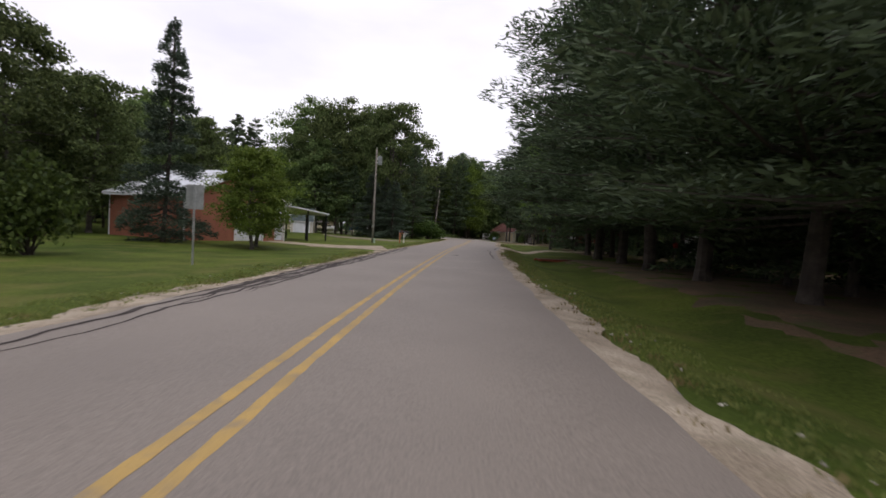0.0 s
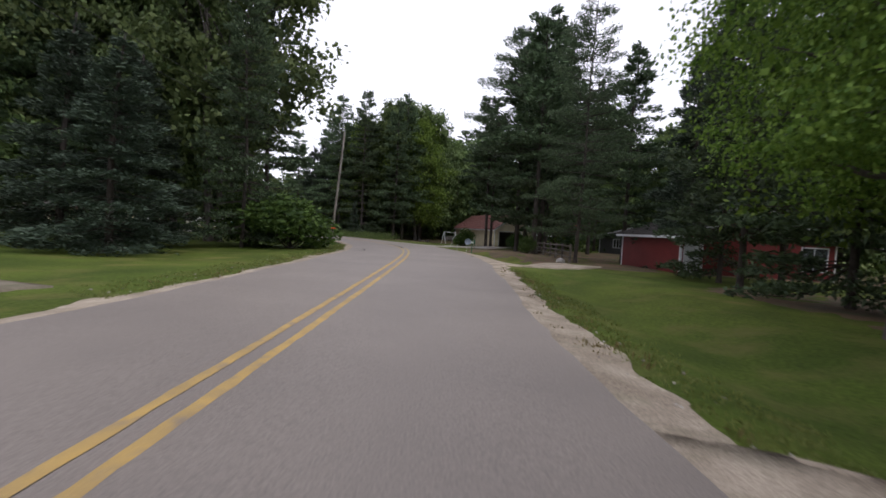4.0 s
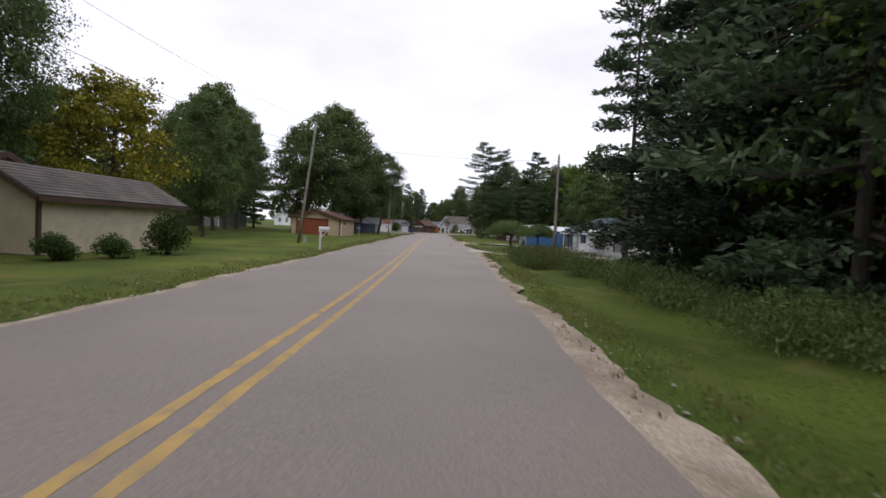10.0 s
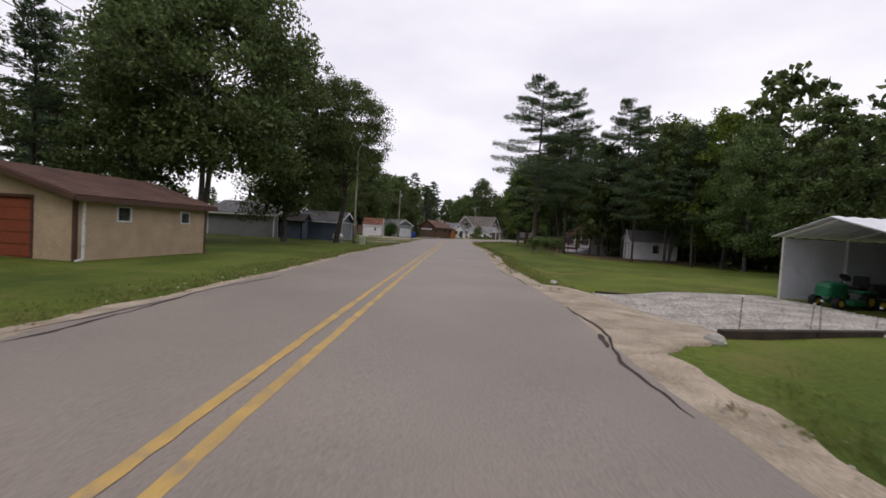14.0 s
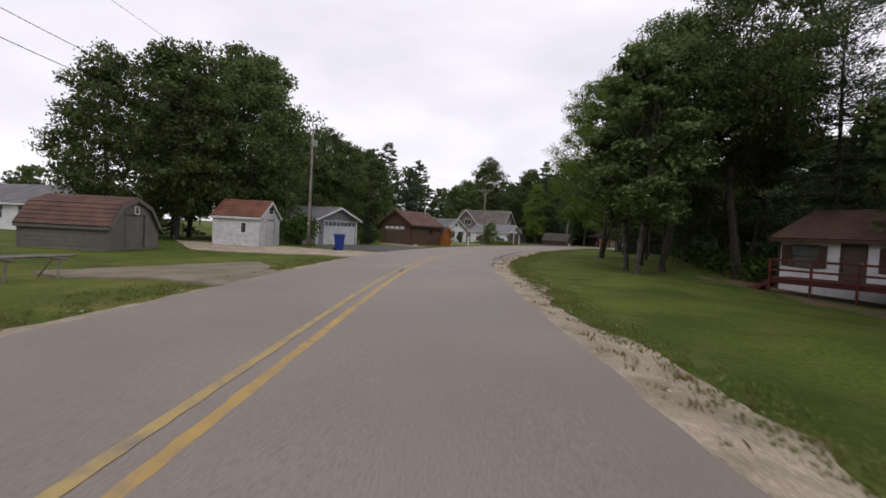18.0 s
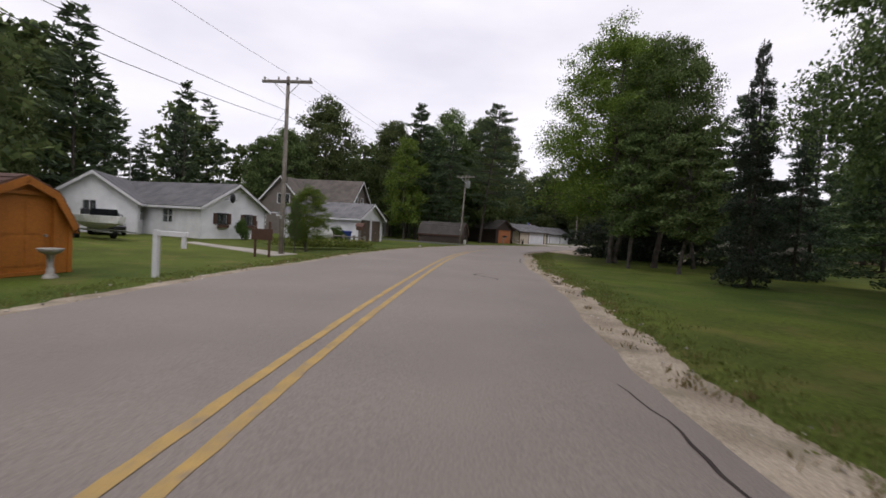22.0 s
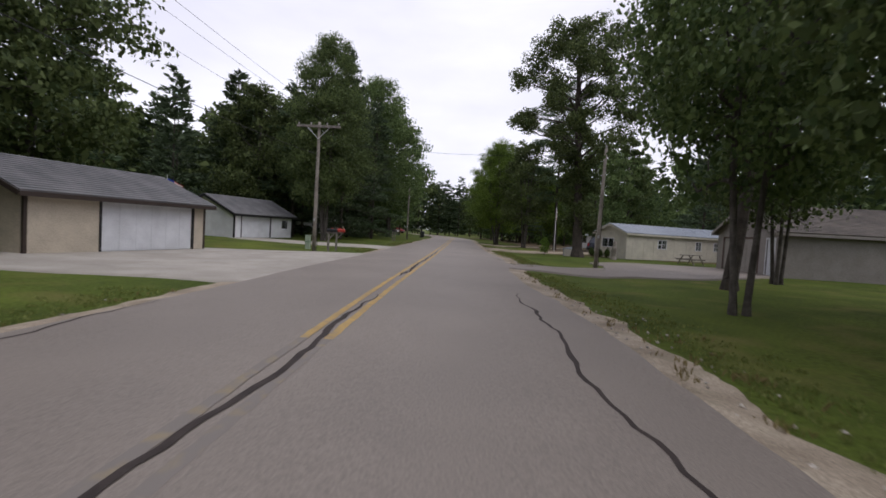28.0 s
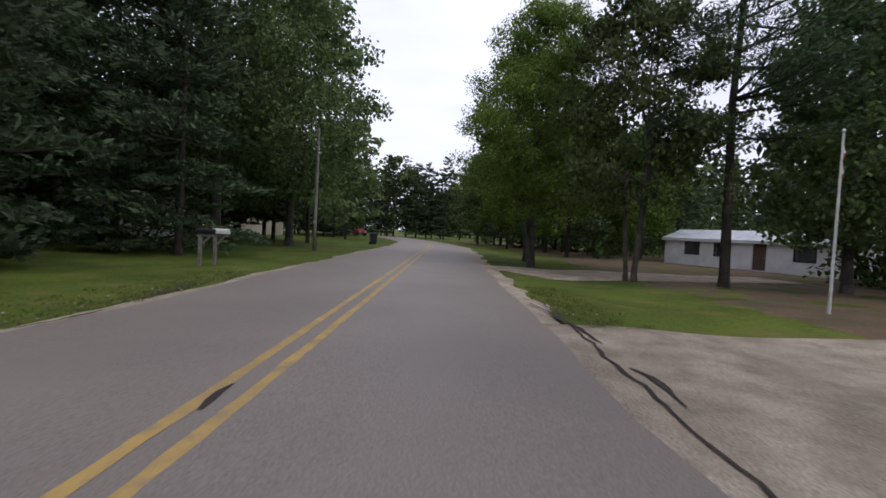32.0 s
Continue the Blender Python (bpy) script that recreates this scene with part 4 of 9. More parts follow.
# lighter forms for trees that stand further from the road
for k in range(2):
    form("light_maple", broadleaf_form, LEAF, BARK_GREY, 14.0, seed=160 + k, spread=5.0, bole=1.4, leaves=15000, size=0.25, clumps=36)
    form("light_grove", broadleaf_form, LEAF, BARK_GREY, 13.0, seed=164 + k, spread=4.6, bole=2.6, leaves=13000, size=0.24, clumps=28, forks=3)
    form("light_pine", pine_form, NEEDLE, BARK, 18.0, seed=168 + k, spread=4.4, bole=2.4, tufts=5000, size=0.62)
    form("light_full_pine", pine_form, NEEDLE, BARK, 17.0, seed=172 + k, spread=5.2, bole=0.9, tufts=6000, size=0.60, whorl=0.62, droop=-0.12)
LIGHT = {"maple": "light_maple", "grove": "light_grove", "pine": "light_pine", "full_pine": "light_full_pine"}

# coarser growth for the woods further off
FAR_LEAF = {"leafy": [], "pine": []}
for k in range(3):
    FAR_LEAF["leafy"].append((broadleaf_form(240 + k, 14.0, 4.8, 0.9, 2300, 0.48, 24, core=6)[1], 14.0, 0))
    FAR_LEAF["pine"].append((pine_form(260 + k, 18.0, 4.2, 1.2, 2400, 0.80, 0.9)[1], 18.0, 1))


def far_woods(name, label, spots, seed, thin=1.0):
    """Many trees far off as one growth: spots of x, y, height and kind. thin: the share of their leaves that is kept, grown larger."""
    dice = np.random.default_rng(seed)
    leaves, kinds, stems = [], [], Shape()
    for x, y, tall, kind in spots:
        lv, h0, slot = FAR_LEAF[kind][int(dice.integers(3))]
        v = np.concatenate(lv.lots).reshape(-1, 4, 3)
        if thin < 1:
            v = v[dice.random(len(v)) < thin]
            middle = v.mean(1, keepdims=True)
            v = middle + (v - middle) / math.sqrt(thin)
        k, a = tall / h0, dice.uniform(0, 6.28)
        c, s = math.cos(a) * k * dice.uniform(0.9, 1.15), math.sin(a) * k * dice.uniform(0.9, 1.15)
        z = ground_height(x, y)
        leaves.append(np.stack([x + v[..., 0] * c - v[..., 1] * s, y + v[..., 0] * s + v[..., 1] * c, z + v[..., 2] * k], -1).reshape(-1, 3))
        kinds.append(np.full(len(v), slot))
        stems.tube((x, y, z - 0.2), (x, y, z + tall * 0.8), 0.011 * tall, 0.02, 5)
    v = np.concatenate(leaves)
    n = len(v) // 4
    faces = np.arange(4 * n).reshape(n, 4).tolist() + [tuple(i + 4 * n for i in f) for f in stems.f]
    me = bpy.data.meshes.new(name)
    me.from_pydata(v.tolist() + [tuple(p) for p in stems.v], [], faces)
    for m in (LEAF, NEEDLE, BARK):
        me.materials.append(m)
    me.polygons.foreach_set("material_index", np.r_[np.concatenate(kinds), np.full(len(stems.f), 2)].astype(np.int32))
    return tagged(new(name, me), label, "woods", kind="stuff")


def undergrowth(name, label, s0, s1, d0, d1, count, tall, seed, mat=None, size=0.4, each=110, wide=1.6):
    """A thicket of brush as one growth."""
    dice, lv = np.random.default_rng(seed), Leaves(seed)
    for _ in range(count):
        s, d = dice.uniform(s0, s1), dice.uniform(d0, d1)
        x, y = along(s, d)
        if not mat and any((x - a) ** 2 + (y - b) ** 2 < r * r for a, b, r in FOOTPRINTS):
            continue
        h = tall * dice.uniform(0.5, 1.2)
        at = np.c_[x + dice.normal(size=each) * wide * 0.5, y + dice.normal(size=each) * wide * 0.5, ground_height(x, y) + np.abs(dice.beta(1.4, 1.8, each)) * h]
        if mat:
            lv.add(at, size * 1.4, size * 0.38, np.array([[0, 0, 1.0]]).repeat(each, 0), 0.75)
        else:
            lv.add(at, size, size * 0.6)
    return tagged(new(name, lv.mesh(name, mat or SHRUB)), label, "brush", kind="stuff")


LABELS = {
    "high_pine": ("large white pine with a bare lower trunk", "pine tree"),
    "canopy_pine": ("large spreading white pine with long layered boughs", "pine tree"),
    "near_maple": ("leafy green maple near the pavement", "maple tree"), "near_bright": ("light green tree with two trunks by the road", "tree"),
    "maple": ("full green maple tree beside the road", "maple tree"), "pine": ("dark green white pine with layered boughs", "pine tree"),
    "full_pine": ("broad dark white pine with boughs to the ground", "pine tree"),
    "bright": ("light green leafy tree on a lawn", "tree"), "grove": ("tall shade tree with several grey trunks", "tree"),
    "spruce": ("dense dark spruce with hanging boughs", "spruce tree"), "tall_pine": ("tall pine with a bare lower trunk", "pine tree"),
    "bush": ("rounded leafy green shrub on the lawn", "shrub"), "slim": ("slender pale-barked young tree", "young tree"),
    "high_maple": ("tall maple with a bare straight trunk", "maple tree"), "tall_oak": ("tall oak with a leafy trunk and ragged crown", "oak tree"), "open_oak": ("large spreading oak with forked trunk and open crown", "oak tree"), "yellow": ("leafy tree turning yellow beside a house", "tree"),
    "umbrella": ("low umbrella-shaped weeping tree on the lawn", "ornamental tree"),
}
NAMES = {"high_pine": "pine_tree", "canopy_pine": "pine_tree", "near_maple": "maple_tree", "near_bright": "tree", "maple": "maple_tree", "pine": "pine_tree", "full_pine": "pine_tree", "bright": "tree", "grove": "shade_tree", "spruce": "spruce_tree", "tall_pine": "pine_tree", "bush": "shrub", "slim": "young_tree", "open_oak": "oak_tree", "tall_oak": "oak_tree", "high_maple": "maple_tree", "yellow": "yellowing_tree", "umbrella": "weeping_tree"}
for plain, light in LIGHT.items():
    LABELS[light], NAMES[light] = LABELS[plain], NAMES[plain]
tree_dice = random.Random(7)


def plant(kind, x, y, height, wide=1.0, label="", which=None, turn=None, sink=0.0, lean=None):
    """Sets one plant on the ground: its form scaled to the height, wide times as broad as usual."""
    forms = FORMS[kind]
    wood, leaf, h0, wood_name, crown_name = forms[tree_dice.randrange(len(forms)) if which is None else which % len(forms)]
    k = height / h0
    TAKEN.append((x, y))
    base = thing(NAMES[kind], label or LABELS[kind][0], LABELS[kind][1], x, y, ground_height(x, y) - sink, tree_dice.uniform(0, 360) if turn is None else turn)
    if lean:
        base.rotation_euler = (radians(lean[0]), radians(lean[1]), 0)
    base.scale = (k * wide, k * wide, k)
    part(wood_name, wood, None, base)
    part(crown_name, leaf, None, base)
    return base


def scatter(s0, s1, d0, d1, count, low, high, seed, taken, gap=2.8):
    """Places for trees over a stretch beside the road, off the road, the houses and the trees that stand already."""
    dice, out = random.Random(seed), []
    for _ in range(count * 14):
        if len(out) >= count:
            break
        s, d = dice.uniform(s0, s1), dice.uniform(d0, d1)
        x, y = along(s, d)
        if any((x - a) ** 2 + (y - b) ** 2 < gap * gap for a, b in taken):
            continue
        if any((x - a) ** 2 + (y - b) ** 2 < r * r for a, b, r in FOOTPRINTS):
            continue
        if abs(road_place(x, y)[1]) < min(abs(d0), abs(d1)) - 0.5:
            continue
        taken.append((x, y))
        out.append((x, y, dice.uniform(low, high), dice.random()))
    return out


TAKEN = []


def wood_edge(kinds, s0, s1, d0, d1, count, low, high, seed, wide=1.0):
    """The first rows of a wood: trees that stand singly."""
    for x, y, tall, chance in scatter(s0, s1, d0, d1, count, low, high, seed, TAKEN):
        kind = kinds[int(chance * len(kinds))]
        if abs(road_place(x, y)[1]) > 15:
            kind = LIGHT.get(kind, kind)
        plant(kind, x, y, tall, wide * (0.9 + 0.25 * chance))


def deep_wood(s0, s1, d0, d1, count, low, high, seed, pines=0.5, thin=0.7, gap=3.2):
    """The rows behind, as one growth."""
    spots = [(x, y, tall, "pine" if c < pines else "leafy") for x, y, tall, c in scatter(s0, s1, d0, d1, count, low, high, seed, TAKEN, gap)]
    return far_woods("deep_woods", "dense mixed woods behind the first trees", spots, seed, thin)


FOOTPRINTS = []


def between(name, label, category, a, b, length, eave, ridge, wall, roof, trim, **more):
    """A building whose front gable stands on the line from a to b, seen from outside from left to right."""
    a, b = Vector(a), Vector(b)
    way = b - a
    turn = math.degrees(math.atan2(way.y, way.x))
    middle = (a + b) / 2 + Vector((-way.y, way.x)).normalized() * length / 2
    FOOTPRINTS.append((middle.x, middle.y, max(way.length, length) * 0.62 + 1.2))
    s, d = road_place(middle.x, middle.y)
    if abs(d) < 36:
        for back in (2, 14, 30):
            foot = Vector(along(s - back, math.copysign(4, d)))
            for k in range(1, 10):
                p = middle.lerp(foot, k / 10)
                FOOTPRINTS.append((p.x, p.y, 3.2))
    z = min(ground_height(*p) for p in (a, b, middle)) + 0.02
    return House(name, label, category, middle.x, middle.y, turn, way.length, length, eave, ridge, wall, roof, trim, z=z, **more)


# ---- buildings on the left ----
h = between("brick_garage", "red brick workshop with a white gable edge and carport", "garage", (-17.4, 31.2), (-13.6, 39.8), 8.0, 3.2, 5.3, BRICK_RED, WHITE_METAL, WHITE_TRIM, course=0.075, lap=0.004, ribs=True)
h.garage_door("front", 0.9, 2.7, 2.2, DOOR_WHITE, WHITE_TRIM, 4, 4)
h.door("front", 4.05, 0.8, 2.05, DOOR_WHITE, WHITE_TRIM)
h.done()
h = between("garden_shed", "small white shed with steep green shingle roof", "shed", (-21.3, 75.6), (-21.9, 79.2), 3.4, 1.95, 4.0, BEIGE, GREEN_ROOF, WHITE_TRIM, over=0.15)
h.garage_door("left", 0.0, 2.6, 1.7, DOOR_WHITE, WHITE_TRIM, 2, 2)
h.window("front", 0.2, 0.4, 1.1, 0.5, WHITE_TRIM, PANE, 0, 1)
h.done()
h = between("low_house", "low tan house with a brown roof far behind the lawn", "house", (-43.5, 88.0), (-47.0, 99.0), 9, 2.4, 4.2, CREAM, SHINGLE_BROWN, BROWN_TRIM)
h.window("left", 0, 1.6, 0.9, 1.1, WHITE_TRIM, PANE), h.door("left", 3, 0.9, 2.05, WHITE, WHITE_TRIM), h.done()
h = between("cream_house", "cream sided house with a brown shingle roof", "house", (-29.3, 110.6), (-26.6, 112.5), 7.0, 2.05, 2.95, CREAM, SHINGLE_TAUPE, BROWN_TRIM)
h.done()
h = between("house_wing", "cream wing of a house with a brown gable roof", "house", (-27.3, 109.2), (-31.0, 114.5), 11.0, 1.95, 3.35, CREAM, SHINGLE_TAUPE, BROWN_TRIM)
h.window("left", 2.5, 1.2, 0.9, 0.8, WHITE_TRIM, PANE), h.done()
h = between("tan_garage", "tan block garage with a rust-red door and brown roof", "garage", (-58.1, 142.4), (-53.0, 145.9), 6.7, 2.15, 3.05, TAN, SHINGLE_BROWN, BROWN_TRIM, course=0.2, lap=0.005)
h.garage_door("front", -0.4, 3.9, 1.95, DOOR_RED, BROWN_TRIM, 1, 5)
h.window("right", -1.4, 0.55, 1.35, 0.45, WHITE_TRIM, PANE, 0, 0), h.window("right", 1.9, 0.5, 1.35, 0.4, WHITE_TRIM, PANE, 0, 0), h.done()
h = between("grey_house", "light grey cottage with a grey shingle roof", "house", (-78.8, 143.4), (-82.6, 149.9), 9, 2.5, 4.0, GREY, SHINGLE_GREY, WHITE_TRIM)
h.window("front", -1.4, 0.7, 1.0, 1.0, WHITE_TRIM, PANE), h.window("front", 1.2, 0.7, 1.0, 1.0, WHITE_TRIM, PANE), h.done()
h = between("brown_gabled_house", "brown house with a wide front gable behind maples", "house", (-78.5, 128.8), (-72.0, 134.2), 8, 2.4, 4.6, BROWN, SHINGLE_BROWN, BROWN_TRIM)
for u in (-2.4, 0.0, 2.4):
    h.window("front", u, 1.0, 0.9, 1.2, WHITE_TRIM, PANE)
h.done()
h = between("metal_shed", "pale grey metal garden shed under an oak", "shed", (-63.4, 152.0), (-65.0, 154.2), 2.4, 1.9, 2.3, GREY_METAL, GREY_METAL, WHITE_TRIM, over=0.08, ribs=True)
h.done()
h = between("dark_garage", "weathered grey garage with open dark bays", "garage", (-76.6, 166.0), (-80.2, 171.6), 7, 2.3, 3.5, GREY, SHINGLE_GREY, WHITE_TRIM)
h.opening("front", -0.9, 3.2, 2.05, frame_mat=WHITE_TRIM), h.slab_floor(CONCRETE), h.done()
h = between("grey_cottage", "small grey cottage in the shade of trees", "house", (-83.5, 176.0), (-86.5, 180.6), 6, 2.2, 3.3, GREY, SHINGLE_DARK, WHITE_TRIM)
h.window("front", 0, 1.2, 0.9, 1.0, WHITE_TRIM, PANE), h.done()
h = between("blue_garage", "blue-grey garage with a grey panel door", "garage", (-74.4, 172.0), (-77.6, 176.3), 6.5, 2.05, 3.0, BLUE_GREY, SHINGLE_GREY, WHITE_TRIM)
h.garage_door("front", 0.35, 3.6, 1.85, GREY, WHITE_TRIM, 4, 5), h.done()
h = between("lean_to", "small dark blue shed under trees", "shed", (-75.49, 168.37), (-76.73, 169.95), 3.0, 1.9, 2.5, BLUE_GREY, SHINGLE_DARK, BLACK_TRIM)
h.done()
SHED_GREY = paint("weathered_taupe_boards", (0.20, 0.185, 0.17), 0.8, 0.4)
h = between("barn_shed", "grey gambrel garden shed with a brown roof", "shed", (-89.3, 185.8), (-91.9, 188.6), 3.9, 1.15, 2.45, SHED_GREY, SHINGLE_BROWN, SHED_GREY, gambrel=True, over=0.12)
h.door("front", 0, 1.5, 1.6, SHED_GREY, SHED_GREY), h.window("front", 0.1, 0.25, 1.75, 0.3, WHITE_TRIM, PANE, 0, 0), h.done()
h = between("white_house", "white house with a grey roof behind the sheds", "house", (-108.8, 188.6), (-111.4, 195.0), 15.5, 2.3, 3.9, WHITE, SHINGLE_GREY, WHITE_TRIM)
for u, w in ((-3.6, 0.9), (-1.2, 0.9), (1.6, 0.7), (4.6, 1.2)):
    h.window("left", u, w, 0.95, 1.0, WHITE_TRIM, PANE)
h.done()
h = between("house_gable_wing", "white front gable wing of a house behind the sheds", "house", (-125.2, 181.2), (-120.2, 183.2), 4.0, 2.3, 4.0, WHITE, SHINGLE_GREY, WHITE_TRIM)
h.window("front", -1.0, 0.8, 0.9, 1.1, WHITE_TRIM, PANE), h.window("front", 1.2, 0.8, 0.9, 1.1, WHITE_TRIM, PANE), h.done()
RUST_ROOF = material("rusty_roof_sheet", (0.21, 0.085, 0.05), (0.12, 0.055, 0.04), rough=0.75, scale=1.5, fine=20, bump=0.2, stains=0.4)
h = between("white_shed", "weathered white board shed with a rusty red roof", "shed", (-93.7, 195.2), (-96.0, 198.0), 3.1, 1.95, 3.05, PEELING, RUST_ROOF, None, over=0.12)
h.door("front", 0.1, 1.5, 1.75, PEELING, PEELING), h.window("left", 0.5, 0.3, 0.9, 0.6, WHITE_TRIM, PANE, 0, 0), h.window("front", 0.1, 0.4, 2.3, 0.3, BLACK_TRIM, PANE, 0, 0), h.done()
h = between("grey_garage", "grey sided garage with a wide white panel door", "garage", (-97.9, 202.6), (-98.7, 207.4), 6.5, 2.3, 3.25, GREY, SHINGLE_GREY, WHITE_TRIM, course=0.2)
h.garage_door("front", 0.3, 3.9, 2.05, DOOR_WHITE, WHITE_TRIM, 8, 4, lights=1, handle=STEEL), h.window("left", 0.4, 0.6, 1.0, 0.8, WHITE_TRIM, PANE, 0, 1), h.done()
h = between("brown_garage", "brown board garage with a brown door and row of lights", "garage", (-103.6, 214.8), (-99.5, 215.5), 6.0, 2.25, 3.65, BROWN, SHINGLE_BROWN, BROWN_TRIM, course=0.21, lap=0.022)
h.garage_door("front", -0.2, 2.7, 2.0, DOOR_BROWN, BROWN_TRIM, 4, 4, lights=1, light_mat=WHITE_TRIM), h.window("right", 0.8, 0.8, 1.25, 0.4, BROWN_TRIM, PANE, 0, 0)
part("vent_pipe", Shape().tube((0.7, 1.6, 3.0), (0.7, 1.6, 3.75), 0.06, 0.06, 8).tube((0.7, 1.6, 3.75), (0.7, 1.6, 3.85), 0.1, 0.1, 8), STEEL, h.base)
h.done()
h = between("brown_house", "brown board house behind the garage", "house", (-120.0, 217.0), (-121.5, 225.0), 8, 2.9, 4.6, BROWN, SHINGLE_BROWN, BROWN_TRIM, course=0.21)
h.window("front", 1.5, 0.9, 1.0, 1.4, WHITE_TRIM, PANE), h.done()
h = between("orange_barn", "bright orange stained gambrel garden shed", "shed", (-100.2, 221.6), (-100.85, 223.85), 3.4, 1.15, 2.15, ORANGE_BARN, SHINGLE_BROWN, ORANGE_BARN, gambrel=True, over=0.1, course=2.4, lap=0.0)
h.door("front", 0, 1.4, 1.7, ORANGE_BARN, ORANGE_BARN), h.done()
h = between("white_cottage", "white cottage with flower boxes and pale grey roof", "house", (-115.0, 239.6), (-115.2, 245.6), 11, 2.25, 3.9, WHITE, SHINGLE_GREY, WHITE_TRIM, course=0.16)
for u in (-1.2, 1.3):
    h.window("front", u, 0.8, 1.05, 0.7, BLACK_TRIM, PANE, 1, 0, shutters=BROWN_TRIM)
for u in (-1.2, 1.3):
    tub = Shape()
    h.slab(tub, "front", u - 0.45, u + 0.45, 0.78, 0.98, 0.0, 0.2)
    part("flower_box", tub, BROWN_TRIM, h.base)
h.door("left", -1.9, 0.9, 2.0, DOOR_WHITE, WHITE_TRIM), h.window("left", 2.5, 0.9, 1.0, 0.9, WHITE_TRIM, PANE), h.done()
h = between("cottage_wing", "white wing of a cottage with a front gable", "house", (-122.8, 234.8), (-119.2, 238.2), 8, 2.25, 4.0, WHITE, SHINGLE_GREY, WHITE_TRIM, course=0.16)
h.window("front", -0.2, 0.7, 0.8, 1.3, WHITE_TRIM, PANE), h.window("right", -2.6, 1.3, 1.0, 0.9, WHITE_TRIM, PANE), h.done()
h = between("white_garage", "white sided garage with two brown doors", "garage", (-110.6, 252.0), (-111.6, 257.9), 7.5, 2.2, 3.5, WHITE, SHINGLE_GREY, WHITE_TRIM, course=0.15, ribs=True)
for u in (-1.35, 1.35):
    h.garage_door("front", u, 2.35, 2.0, DOOR_BROWN, WHITE_TRIM, 2, 4, handle=STEEL)
h.done()
h = between("gabled_house", "taupe two-storey house with white-trimmed steep gables", "house", (-119.0, 262.2), (-120.8, 271.2), 11.0, 2.8, 6.9, TAUPE, SHINGLE_TAUPE, WHITE_TRIM, course=0.16, over=0.45)
for u in (-1.0, 0.8):
    h.window("front", u, 0.7, 3.7, 1.15, WHITE_TRIM, PANE, 0, 1)
for u in (-2.6, -1.3):
    h.window("front", u, 0.8, 1.1, 0.8, WHITE_TRIM, PANE, 1, 0)
h.opening("front", 2.6, 2.6, 2.1, frame_mat=WHITE_TRIM), h.window("left", 3.2, 1.2, 3.0 - 1.4, 0.9, WHITE_TRIM, PANE, 1, 0), h.done()
h = between("gabled_wing", "taupe cross wing of a house with a white-trimmed steep gable", "house", (-130.2, 259.7), (-123.0, 261.1), 5.4, 2.8, 6.75, TAUPE, SHINGLE_TAUPE, WHITE_TRIM, course=0.16, over=0.4)
h.window("front", 0.3, 1.5, 3.6, 1.1, WHITE_TRIM, PANE, 1, 0), h.window("front", -2.3, 0.8, 1.0, 1.0, WHITE_TRIM, PANE, 0, 0), h.done()
FOOTPRINTS.extend([(-127, 253, 6), (-122, 253, 5), (-124, 256, 5), (-130, 255, 5), (-132, 260.5, 5)])
h = between("low_ranch_house", "low pale house with a dark roof and chimney", "house", (-123.5, 276.0), (-124.5, 283.5), 9, 2.3, 3.6, BEIGE, SHINGLE_DARK, WHITE_TRIM)
h.window("front", -1.0, 1.0, 0.9, 1.0, WHITE_TRIM, PANE), h.door("front", 1.0, 0.9, 2.0, DOOR_WHITE, WHITE_TRIM)
part("chimney", Shape().box(-0.6, -1.0, 3.0, 0.6, -0.2, 4.4, 0.03), CREAM, h.base), h.done()
h = between("dark_barn", "dark brown gambrel barn shed with a grey roof", "shed", (-107.4, 269.8), (-107.7, 273.0), 5.4, 1.05, 2.45, DARK_BROWN, SHINGLE_DARK, BROWN_TRIM, gambrel=True, over=0.15)
h.door("front", 0, 1.4, 1.6, DARK_BROWN, BROWN_TRIM), h.done()
h = between("cedar_garage", "long dark brown garage with an orange panel door", "garage", (-107.8, 286.6), (-106.0, 290.0), 10.2, 2.3, 3.6, DARK_BROWN, SHINGLE_DARK, DARK_BROWN)
h.garage_door("front", 0.1, 2.8, 2.05, ORANGE_DOOR, BROWN_TRIM, 4, 4), h.done()
h = between("tan_white_garage", "tan garage with a white door and grey roof", "garage", (-111.2, 297.0), (-105.8, 294.4), 7.6, 2.1, 3.3, BEIGE, SHINGLE_GREY, DARK_BROWN, course=0.5, lap=0.006)
h.garage_door("right", 0.9, 4.3, 1.95, DOOR_WHITE, BLACK_TRIM, 6, 4), h.done()
h = between("pale_garage", "pale grey-white garage with black trim and white door", "garage", (-109.8, 319.6), (-104.9, 316.8), 7.2, 2.0, 3.35, WHITE, SHINGLE_GREY, BLACK_TRIM, course=0.15)
h.garage_door("right", -1.1, 3.4, 1.75, DOOR_WHITE, BLACK_TRIM, 5, 4), h.window("right", 2.5, 0.6, 0.9, 0.6, BLACK_TRIM, PANE, 1, 0), h.window("front", -1.0, 0.6, 0.9, 0.8, BLACK_TRIM, PANE, 1, 0), h.done()
h = between("far_white_house", "white house among the trees beyond the lawn", "house", (-104.0, 350.0), (-99.0, 353.0), 8, 2.2, 3.4, WHITE, SHINGLE_GREY, WHITE_TRIM)
h.window("front", 0, 1.2, 0.9, 1.0, WHITE_TRIM, PANE), h.done()
h = between("far_pale_garage", "pale garage far along the road", "garage", (-100.0, 374.0), (-94.5, 378.0), 7, 2.3, 3.4, BEIGE, SHINGLE_BROWN, WHITE_TRIM)
h.garage_door("right", 0, 3.2, 2.0, DOOR_WHITE, WHITE_TRIM), h.done()

